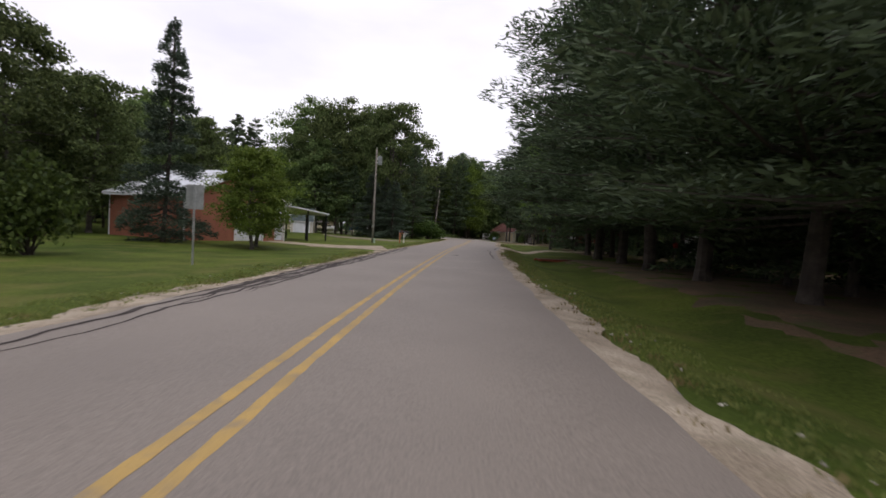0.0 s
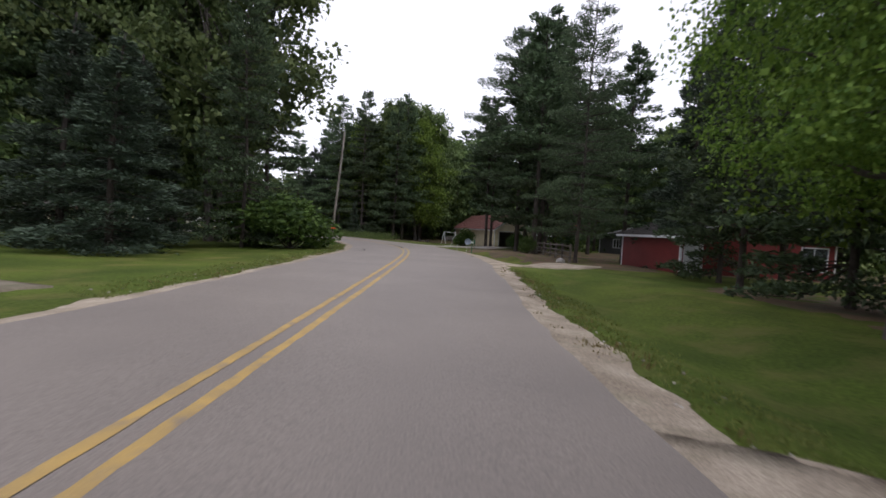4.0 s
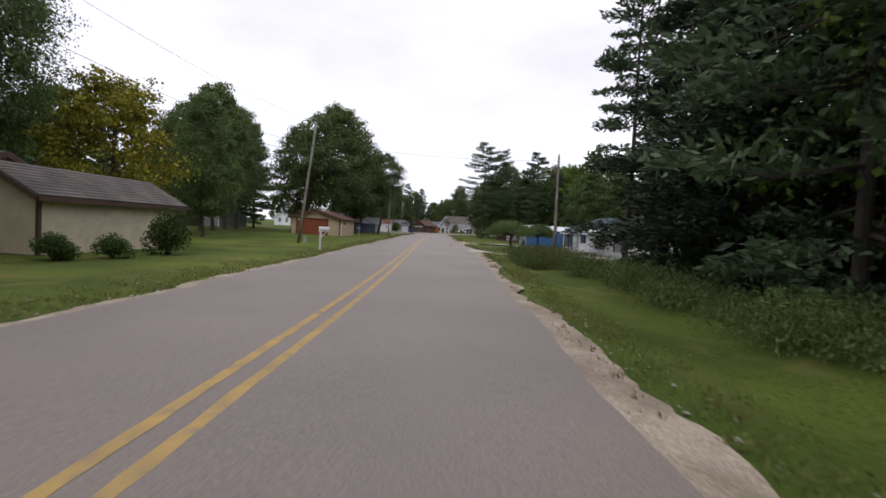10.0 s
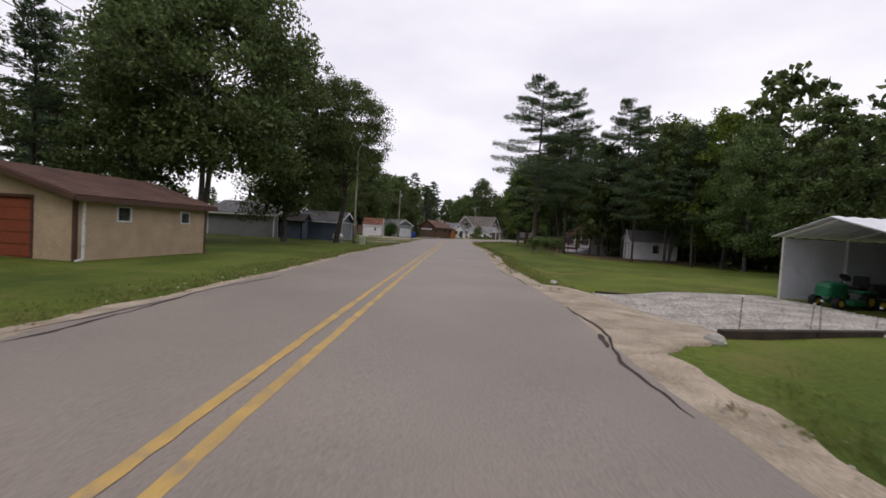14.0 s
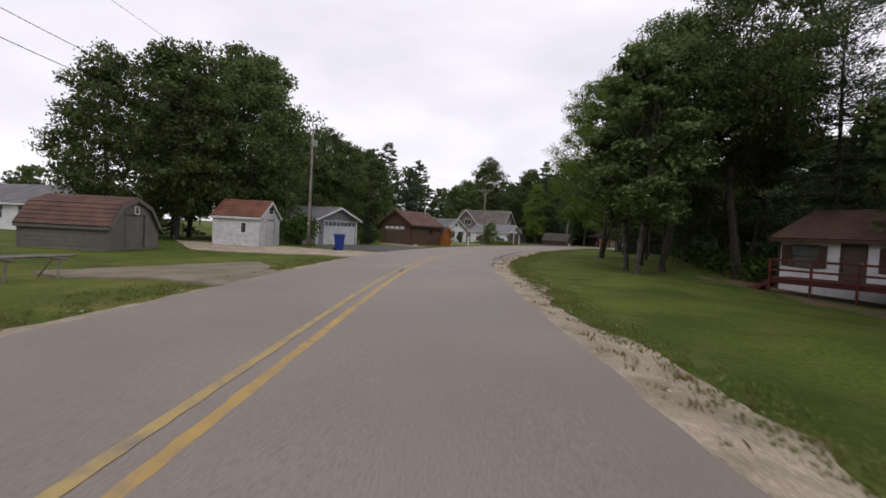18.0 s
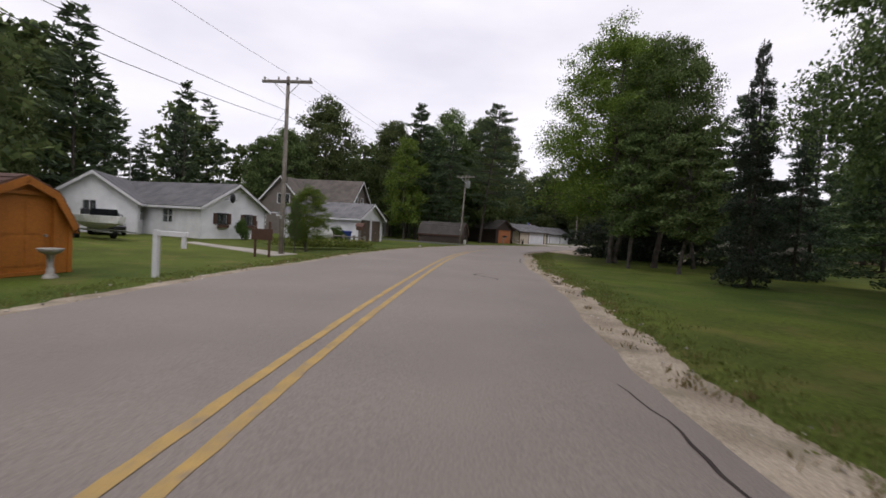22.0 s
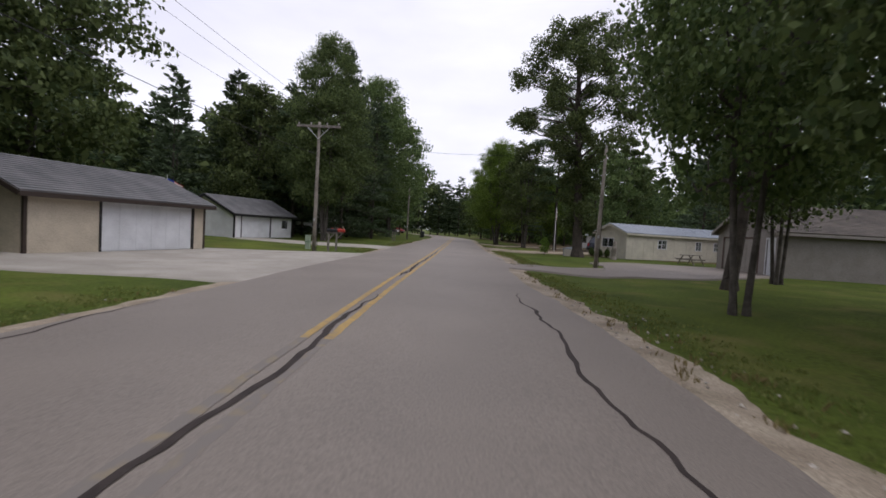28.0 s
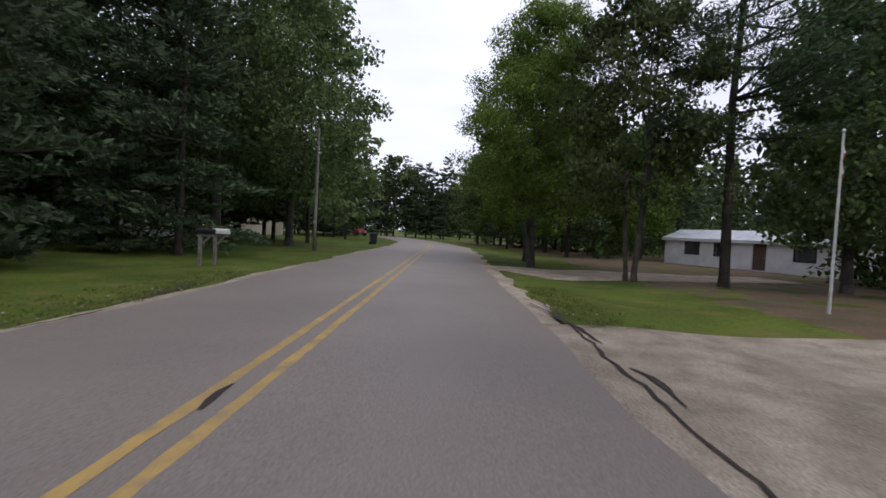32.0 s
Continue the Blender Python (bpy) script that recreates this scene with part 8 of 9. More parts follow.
base = thing("timber_edging", "low dark timbers along the far edge of a stone drive", "edging", -40.7, 157.3, None, math.degrees(math.atan2(2.4, 4.7)))
for k in range(2):
    part("timber", Shape().box(k * 2.4, -0.06, -0.1, k * 2.4 + 2.36, 0.06, 0.09, 0.015), DARK_TIMBER, base)
for x, y, h, tilt in ((-35.9, 152.1, 0.75, 0.03), (-34.95, 153.5, 0.6, 0.05), (-34.8, 153.75, 0.65, -0.02), (-34.0, 155.1, 0.5, 0.12)):
    base = thing("marker_stake", "thin rusty steel marker stake beside a timber edge", "stake", x, y, None, 40, "marker stakes")
    part("rod", Shape().tube((0, 0, -0.2), (tilt, 0, h), 0.009, 0.008, 6), DARK_TIMBER, base)
    part("cap", Shape().tube((tilt, 0, h - 0.01), (tilt, 0, h + 0.025), 0.02, 0.018, 8), WHITE_TIN, base)
dice, heap = np.random.default_rng(91), Shape()
for _ in range(3000):
    u, v = 0.12 + 0.86 * dice.random(), 0.03 + 0.94 * dice.random()
    x = (-41.3 * (1 - v) - 36.3 * v) * (1 - u) + (-36.4 * (1 - v) - 32.5 * v) * u
    y = (156.2 * (1 - v) + 151.3 * v) * (1 - u) + (160.9 * (1 - v) + 156.2 * v) * u
    q, a, n = dice.uniform(0.022, 0.055), dice.uniform(0, 6.28), len(heap.v)
    z = ground_height(x, y) + 0.062
    heap.v += [(x + q * math.cos(a + 1.57 * k) * (1 + 0.3 * (k % 2)), y + q * math.sin(a + 1.57 * k), z) for k in range(4)] + [(x + 0.3 * q, y, z + q * 0.7), (x - 0.3 * q, y + 0.2 * q, z + q * 0.6)]
    heap.f += [(n, n + 1, n + 4), (n + 1, n + 2, n + 5, n + 4), (n + 2, n + 3, n + 5), (n + 3, n, n + 4, n + 5)]
tagged(part("loose_stone", heap, WHITE_STONE), "loose chunks of white crushed stone on a drive", "stones", kind="stuff")

# ---- plank bridge over the ditch ----
RED_EDGE = paint("faded_red_beam", (0.32, 0.08, 0.035))
base = thing("plank_bridge", "small red plank bridge across the ditch", "foot bridge", 8.0, 32.9, None, 8)
for k in range(9):
    part("plank", Shape().box(-1.35 + k * 0.3, -0.55, 0.09, -1.35 + k * 0.3 + 0.27, 0.55, 0.13, 0.006), RUBBER_RED, base)
for k in (-0.45, 0.45):
    part("beam", Shape().box(-1.45, k - 0.04, -0.02, 1.45, k + 0.04, 0.09, 0.01), RED_EDGE, base)


# ---- carports, porches, decks ----
base = thing("metal_carport", "open metal carport with white frame and a blue side", "carport", -34.7, 158.85, None, math.degrees(math.atan2(157.3 - 160.4, -33.4 + 36.0)))
for x in (-2.0, 2.0):
    for y in (0, 2, 4, 6):
        part("post", Shape().box(x - 0.04, y - 0.04, -0.1, x + 0.04, y + 0.04, 2.0, 0.005), WHITE_TIN, base)
for y in (0, 2, 4, 6):
    part("rafter", Shape().tube((-2.0, y, 2.0), (0, y, 2.5), 0.04, 0.04, 6).tube((0, y, 2.5), (2.0, y, 2.0), 0.04, 0.04, 6), WHITE_TIN, base)
for k in (-1, 1):
    rows = []
    for i in range(31):
        y = -0.25 + 6.5 * i / 30
        z = 0.025 * (i % 2)
        rows.append([(k * 2.25, y, 1.98 + z), (0, y, 2.54 + z), (0, y, 2.56 + z), (k * 2.25, y, 2.0 + z)])
    part("roof_sheet", Shape().rings(rows), WHITE_METAL, base)
rows = [[(2.06 + 0.025 * (i % 2), 6.0 * i / 40, 0.1), (2.075 + 0.025 * (i % 2), 6.0 * i / 40, 0.1), (2.075 + 0.025 * (i % 2), 6.0 * i / 40, 1.95), (2.06 + 0.025 * (i % 2), 6.0 * i / 40, 1.95)] for i in range(41)]
part("side_sheet", Shape().rings(rows), paint("blue_sheet", (0.05, 0.13, 0.30)), base, "blue ribbed side sheet")
part("side_sheet", Shape().box(-2.07, 0.0, 0.05, -2.045, 6.0, 1.95), WHITE_METAL, base)
part("side_sheet", Shape().box(-2.0, 5.96, 0.05, 2.0, 6.0, 1.95), paint("blue_sheet_back", (0.05, 0.12, 0.27)), base)


def riding_mower(x, y, turn, coat, label):
    base = thing("riding_mower", label, "mower", x, y, None, turn, "parked mowers")
    part("hood", Shape().rings([[(-w, v, 0.34), (w, v, 0.34), (w, v, z - 0.06), (w * 0.7, v, z), (-w * 0.7, v, z), (-w, v, z - 0.06)] for v, w, z in ((-0.82, 0.17, 0.62), (-0.74, 0.22, 0.70), (-0.3, 0.24, 0.76), (-0.12, 0.22, 0.74))]), coat, base)
    part("fender", Shape().box(-0.42, 0.22, 0.46, 0.42, 0.78, 0.54, 0.04), coat, base)
    part("seat", Shape().box(-0.22, 0.3, 0.54, 0.22, 0.68, 0.64, 0.04).box(-0.22, 0.62, 0.6, 0.22, 0.71, 0.95, 0.04), BLACK_TIN, base)
    part("deck", Shape().box(-0.48, -0.25, 0.12, 0.48, 0.3, 0.27, 0.05), coat, base)
    part("steering_wheel", Shape().tube((0, -0.08, 0.72), (0, 0.06, 0.9), 0.02, 0.02, 6).tube((0, 0.05, 0.88), (0, 0.07, 0.9), 0.15, 0.15, 12), BLACK_TIN, base)
    for u, v, q in ((-0.32, -0.58, 0.17), (0.32, -0.58, 0.17), (-0.37, 0.48, 0.24), (0.37, 0.48, 0.24)):
        wheel = part("wheel", Shape().tube((u - 0.08, v, q), (u + 0.08, v, q), q, q, 14), TYRE, base)
        part("hub", Shape().tube((u - 0.085, v, q), (u + 0.085, v, q), q * 0.5, q * 0.5, 10), YELLOW_HUB, wheel)


YELLOW_HUB = paint("yellow_hub", (0.45, 0.32, 0.03))
riding_mower(-34.5, 160.0, -35, SIGN_GREEN, "green riding mower parked in a carport"), riding_mower(-33.3, 160.9, -60, BLACK_TIN, "dark lawn tractor parked in a carport")

# porch roof beside the brick workshop
base = thing("carport_roof", "low white carport roof on posts beside brick", "carport", -13.6, 39.8, ground_height(-13.6, 39.8), math.degrees(math.atan2(0.91, 0.41)))
part("roof", Shape().solid([(0.02, -0.3, 2.95), (5.6, -0.3, 2.5), (5.6, 5.0, 2.5), (0.02, 5.0, 2.95)], [(0.02, -0.3, 3.08), (5.6, -0.3, 2.63), (5.6, 5.0, 2.63), (0.02, 5.0, 3.08)]), WHITE_METAL, base)
for x, y in ((5.4, -0.1), (5.4, 2.3), (5.4, 4.8), (2.8, -0.1)):
    part("post", Shape().box(x - 0.06, y - 0.06, -0.15, x + 0.06, y + 0.06, 2.53 + (5.4 - x) * 0.08, 0.01), BLACK_TRIM, base)
part("beam", Shape().box(5.34, -0.2, 2.38, 5.46, 4.9, 2.52, 0.01), WHITE_TRIM, base)


def awning(x, y, turn, w, deep, z, label, posts=False, drop=0.3):
    base = thing("metal_awning", label, "awning", x, y, None, turn)
    part("sheet", Shape().rings([[(-w / 2 + w * i / 24, 0, z + 0.02 * (i % 2)), (-w / 2 + w * i / 24, -deep, z - drop + 0.02 * (i % 2)), (-w / 2 + w * i / 24, -deep, z - drop + 0.02 + 0.02 * (i % 2)), (-w / 2 + w * i / 24, 0, z + 0.02 + 0.02 * (i % 2))] for i in range(25)]), WHITE_METAL, base)
    for k in (-1, 1):
        part("support", Shape().tube((k * w * 0.46, -deep + 0.05, 0 if posts else z - 0.9), (k * w * 0.46, -deep + 0.05, z - drop), 0.03, 0.03, 6) if posts else Shape().tube((k * w * 0.46, 0, z - 0.6), (k * w * 0.46, -deep + 0.05, z - drop + 0.02), 0.015, 0.015, 6), WHITE_TIN, base)


awning(-21.06, 148.02, TEAL.base.rotation_euler.z * 57.29578 + 90, 5.2, 1.9, 2.2, "white metal awning over a porch", True)

base = thing("porch", "low grey porch with thin black rails and posts", "porch", -24.4, 151.9, None, TEAL.base.rotation_euler.z * 57.29578 + 90)
part("floor_slab", Shape().box(-2.6, -1.4, -0.1, 2.9, -0.03, 0.16, 0.02), CONCRETE, base)
for k in range(5):
    part("post", Shape().tube((-2.5 + k * 1.3, -1.32, 0.1), (-2.5 + k * 1.3, -1.32, 1.95 if k % 2 == 0 else 0.95), 0.025, 0.025, 6), BLACK_TIN, base)
for z in (0.35, 0.9):
    part("rail", Shape().tube((-2.5, -1.32, z), (2.7, -1.32, z), 0.018, 0.018, 6), BLACK_TIN, base)

base = thing("porch_deck", "red-brown wooden porch deck with rails and steps", "deck", -64.7, 205.6, None, math.degrees(math.atan2(206.0 - 207.5, 5.5)))
for k in range(16):
    part("board", Shape().box(-1.9 + k * 0.3, -1.6, 0.76, -1.9 + k * 0.3 + 0.285, 0.9, 0.80, 0.006), RUBBER_RED, base)
part("joist", Shape().box(-1.88, -1.56, 0.58, 2.85, -1.48, 0.757, 0.01), RUBBER_RED, base)
for x in (-1.8, -0.3, 1.2, 2.7):
    part("post", Shape().box(x - 0.05, -1.66, -0.2, x + 0.05, -1.604, 1.62, 0.008), RUBBER_RED, base)
for z in (1.12, 1.54):
    part("rail", Shape().box(-1.85, -1.6, z, 2.75, -1.54, z + 0.09, 0.008), RUBBER_RED, base)
for k in range(4):
    part("step", Shape().box(-2.2 - 0.28 * k, -1.4, 0.58 - 0.17 * k, -1.91 - 0.28 * k, -0.3, 0.63 - 0.17 * k, 0.008), RUBBER_RED, base)
for y in (-1.36, -0.34):
    part("stringer", Shape().solid([(-3.05, y - 0.03, -0.1), (-2.75, y - 0.03, -0.1), (-1.91, y - 0.03, 0.5), (-1.91, y - 0.03, 0.7)], [(-3.05, y + 0.03, -0.1), (-2.75, y + 0.03, -0.1), (-1.91, y + 0.03, 0.5), (-1.91, y + 0.03, 0.7)]), RUBBER_RED, base)


def picnic_table(x, y, turn):
    base = thing("picnic_table", "weathered wooden picnic table on the lawn", "picnic table", x, y, None, turn, "picnic tables")
    for k in range(5):
        part("top_board", Shape().box(-0.9, -0.37 + k * 0.15, 0.72, 0.9, -0.235 + k * 0.15, 0.76, 0.006), GREY_WOOD, base)
    for k in (-0.72, 0.58):
        part("bench", Shape().box(-0.9, k, 0.42, 0.9, k + 0.26, 0.46, 0.006), GREY_WOOD, base)
    for u in (-0.65, 0.65):
        for k in (-1, 1):
            part("leg", Shape().tube((u, 0.68 * k, -0.03), (u, 0.25 * k, 0.72), 0.045, 0.045, 4), GREY_WOOD, base)
        part("crosspiece", Shape().box(u - 0.03, -0.75, 0.36, u + 0.03, 0.75, 0.42), GREY_WOOD, base)


picnic_table(-69.8, 309.4, 20)


def flagpole(x, y, h, turn, bare=False):
    base = thing("flagpole", "white flagpole with a limp striped flag" if bare else "white flagpole with a striped flag hanging", "flagpole", x, y, None, turn)
    part("pole", Shape().tube((0, 0, -0.2), (0, 0, h), 0.04, 0.025, 8), WHITE_TIN, base)
    part("finial", Shape().rings([[(q * math.cos(a), q * math.sin(a), h + z) for a in range(6)] for z, q in ((0, 0.02), (0.05, 0.05), (0.1, 0.02))]), STEEL, base)
    if bare:
        part("cleat", Shape().box(-0.02, -0.09, 1.1, 0.02, -0.03, 1.2, 0.005), STEEL, base)
        limp = [(h - 0.1 - k * 0.13, 0.05 + 0.09 * min(1, k / 3), 0.03 * math.sin(k * 1.7)) for k in range(10)]
        cloth = part("flag", Shape().rings([[(0.03, -0.012 + sway, z), (0.03 + w, -0.02 + sway, z), (0.03 + w, 0.02 + sway, z), (0.03, 0.012 + sway, z)] for z, w, sway in limp]), WHITE_TIN, base)
        for k in (1, 3, 5, 7):
            part("stripe", Shape().rings([[(0.028, -0.02 + sway, z), (0.034 + w, -0.026 + sway, z - 0.03), (0.034 + w, 0.026 + sway, z - 0.03), (0.028, 0.02 + sway, z)] for z, w, sway in limp[k : k + 2]]), RED_TIN, cloth)
        return
    flag = part("flag", Shape().rings([[(u, 0.05 * math.sin(u * 9), h - 0.95 - 0.25 * u), (u, 0.05 * math.sin(u * 9) + 0.008, h - 0.95 - 0.25 * u), (u, 0.05 * math.sin(u * 9) + 0.008, h - 0.1 - 0.35 * u), (u, 0.05 * math.sin(u * 9), h - 0.1 - 0.35 * u)] for u in [0.03 + i * 0.1 for i in range(13)]]), WHITE_TIN, base)
    for k in range(7):
        z0, z1 = k / 6.5, (k + 0.5) / 6.5
        part("stripe", Shape().rings([[(u, 0.05 * math.sin(u * 9) + y0, h - 0.95 - 0.25 * u + q * (0.85 - 0.1 * u)) for y0, q in ((-0.004, z0), (0.012, z0), (0.012, z1), (-0.004, z1))] for u in [0.03 + i * 0.1 for i in range(13)]]), RED_TIN, flag)
    part("canton", Shape().rings([[(u, 0.05 * math.sin(u * 9) + y0, h - 0.95 - 0.25 * u + q * (0.85 - 0.1 * u)) for y0, q in ((-0.008, 0.5), (0.016, 0.5), (0.016, 1), (-0.008, 1))] for u in [0.03 + i * 0.1 for i in range(6)]]), SIGN_BLUE, flag)


flagpole(-74.9, 323.4, 4.5, 30, True), flagpole(-108.4, 312.8, 4.2, 60)


# ---- vehicles ----
def car(x, y, turn, coat, label, kind="suv"):
    base = thing("parked_" + kind, label, "car" if kind != "pickup" else "pickup truck", x, y, None, turn, "parked vehicles")
    length, half = (4.7, 0.92) if kind != "pickup" else (5.4, 0.96)
    if kind == "suv":
        top = ((-2.35, 0.55, 0.62), (-2.25, 0.95, 0.8), (-1.2, 1.08, 0.9), (-0.55, 1.62, 0.72), (0.2, 1.7, 0.74), (1.7, 1.66, 0.72), (2.2, 1.05, 0.84), (2.35, 0.6, 0.7))
    elif kind == "sedan":
        top = ((-2.35, 0.5, 0.62), (-2.2, 0.8, 0.8), (-1.1, 0.95, 0.9), (-0.3, 1.4, 0.66), (0.3, 1.45, 0.68), (1.0, 1.38, 0.66), (1.8, 0.98, 0.84), (2.35, 0.6, 0.7))
    else:
        top = ((-2.7, 0.6, 0.7), (-2.6, 1.0, 0.86), (-1.4, 1.12, 0.92), (-0.8, 1.75, 0.74), (0.0, 1.8, 0.76), (0.55, 1.74, 0.76), (0.7, 1.12, 0.92), (2.7, 1.1, 0.9))
    loops = []
    for v, z, w in top:
        belt = min(z, 1.0)
        loops.append([(-half * 0.94, v, 0.3), (half * 0.94, v, 0.3), (half, v, 0.55), (half * 0.98, v, belt * 0.95), (half * w / 0.92, v, z - 0.03), (half * w * 0.9, v, z), (-half * w * 0.9, v, z), (-half * w / 0.92, v, z - 0.03), (-half * 0.98, v, belt * 0.95), (-half, v, 0.55)])
    part("body", Shape().rings(loops), coat, base, smooth=False)
    for k in (-1, 1):
        for v0, v1 in (((-0.75, 0.25), (0.35, 1.35)) if kind != "pickup" else ((-1.0, -0.2), (-0.12, 0.5))):
            z1 = 1.52 if kind == "suv" else 1.3 if kind == "sedan" else 1.62
            part("side_window", Shape().solid([(k * half * 0.985, v0 - 0.15, 1.02), (k * half * 0.985, v1, 1.02), (k * half * 0.80, v1, z1), (k * half * 0.80, v0 + 0.1, z1)][:: -k], [(k * half * 1.0, v0 - 0.15, 1.03), (k * half * 1.0, v1, 1.03), (k * half * 0.83, v1, z1), (k * half * 0.83, v0 + 0.1, z1)][:: -k]), CAR_GLASS, base)
        part("headlight", Shape().box(k * 0.62 - 0.16, -length / 2 - 0.01, 0.66, k * 0.62 + 0.16, -length / 2 + 0.14, 0.82, 0.02), HEAD_CLEAR, base)
        part("tail_light", Shape().box(k * 0.76 - 0.08, length / 2 - 0.16, 0.75, k * 0.76 + 0.08, length / 2 + 0.01, 1.02, 0.02), LAMP_RED, base)
        for v in (-length * 0.31, length * 0.3):
            w = part("wheel", Shape().tube((k * (half - 0.2), v, 0.33), (k * (half + 0.02), v, 0.33), 0.33, 0.33, 18), TYRE, base)
            part("rim", Shape().tube((k * (half + 0.01), v, 0.33), (k * (half + 0.03), v, 0.33), 0.2, 0.17, 12), STEEL, w)
    part("windscreen", Shape().solid([(-0.7, top[2][0] + 0.08, 1.08), (0.7, top[2][0] + 0.08, 1.08), (0.6, top[3][0] - 0.06, top[3][1] - 0.06), (-0.6, top[3][0] - 0.06, top[3][1] - 0.06)], [(-0.7, top[2][0] + 0.06, 1.11), (0.7, top[2][0] + 0.06, 1.11), (0.6, top[3][0] - 0.08, top[3][1] - 0.03), (-0.6, top[3][0] - 0.08, top[3][1] - 0.03)]), CAR_GLASS, base)
    part("bumper", Shape().box(-half, -length / 2 - 0.06, 0.36, half, -length / 2 + 0.08, 0.58, 0.03), BLACK_TIN, base)
    part("rear_bumper", Shape().box(-half, length / 2 - 0.08, 0.36, half, length / 2 + 0.06, 0.58, 0.03), BLACK_TIN, base)


COAT_BLUE = material("dark_blue_coat", (0.008, 0.012, 0.026), rough=0.25, spec=0.5, bump=0)
COAT_SILVER = material("silver_coat", (0.42, 0.43, 0.44), rough=0.3, metal=0.3, bump=0)
COAT_WHITE = material("white_coat", (0.68, 0.68, 0.67), rough=0.3, bump=0)
COAT_RED = material("dark_red_coat", (0.20, 0.02, 0.02), rough=0.3, bump=0)
car(-69.9, 321.5, 118, COAT_BLUE, "dark blue-black parked sport utility vehicle"), car(-119.5, 236.4, 60, COAT_SILVER, "silver parked car beside a cottage", "sedan"), car(-88.0, 402.0, 30, COAT_WHITE, "white parked pickup truck far along the road", "pickup"), car(-84.5, 405.0, 30, COAT_RED, "dark red parked pickup truck far along the road", "pickup")

base = thing("boat_trailer", "white motor boat on a trailer", "boat", -114.6, 233.0, None, 75)
loops = [[(-w, v, 1.25), (-w * 0.9, v, 0.9), (0, v, z), (w * 0.9, v, 0.9), (w, v, 1.25)] for v, w, z in ((-2.6, 0.05, 1.1), (-1.8, 0.6, 0.7), (-0.5, 0.9, 0.55), (2.2, 0.85, 0.55))]
part("hull", Shape().rings(loops), WHITE_TIN, base), part("windshield", Shape().box(-0.6, -0.6, 1.25, 0.6, -0.5, 1.6, 0.01), CAR_GLASS, base), part("outboard", Shape().box(-0.18, 2.2, 0.9, 0.18, 2.6, 1.6, 0.06), BLACK_TIN, base), part("trailer_frame", Shape().box(-0.6, -3.4, 0.45, -0.5, 2.0, 0.52).box(0.5, -3.4, 0.45, 0.6, 2.0, 0.52).box(-0.6, 0.6, 0.45, 0.6, 0.7, 0.52), STEEL, base)
for k in (-1, 1):
    part("wheel", Shape().tube((0.75 * k, 0.7, 0.3), (0.95 * k, 0.7, 0.3), 0.3, 0.3, 14), TYRE, base)

base = thing("utility_trailer", "small dark utility trailer parked on a drive", "trailer", -105.0, 289.3, None, 25)
part("bed", Shape().box(-0.75, -1.2, 0.5, 0.75, 1.2, 0.56, 0.01), GREY_WOOD, base), part("tongue", Shape().tube((0, -1.2, 0.5), (0, -2.2, 0.45), 0.04, 0.04, 6), BLACK_TIN, base)
for k in (-1, 1):
    part("side_rail", Shape().box(0.75 * k - 0.02, -1.2, 0.8, 0.75 * k + 0.02, 1.2, 0.86).box(0.75 * k - 0.02, -1.2, 0.5, 0.75 * k + 0.02, -1.16, 0.86).box(0.75 * k - 0.02, 1.16, 0.5, 0.75 * k + 0.02, 1.2, 0.86), BLACK_TIN, base), part("wheel", Shape().tube((0.8 * k, 0.1, 0.28), (0.98 * k, 0.1, 0.28), 0.28, 0.28, 14), TYRE, base), part("fender", Shape().box(0.89 * k - 0.12, -0.3, 0.6, 0.89 * k + 0.12, 0.5, 0.63, 0.01), BLACK_TIN, base)

carved = Shape().rings([[(q * math.cos(a * 0.6283) * (1 + 0.12 * math.sin(3 * a + z * 5)), off + q * 0.85 * math.sin(a * 0.6283), z) for a in range(10)] for z, q, off in ((-0.05, 0.24, 0), (0.12, 0.22, 0), (0.3, 0.17, 0.02), (0.6, 0.21, 0), (0.9, 0.2, -0.03), (1.08, 0.12, -0.02), (1.18, 0.14, -0.06), (1.35, 0.12, -0.05), (1.44, 0.05, -0.03))])
ob = carved.mesh("carved_statue")
ob.materials.append(POLE_WOOD)
ob = tagged(new("carved_statue", ob), "weathered carved wooden lawn statue", "statue")
ob.location = (-75.9, 310.2, ground_height(-75.9, 310.2))

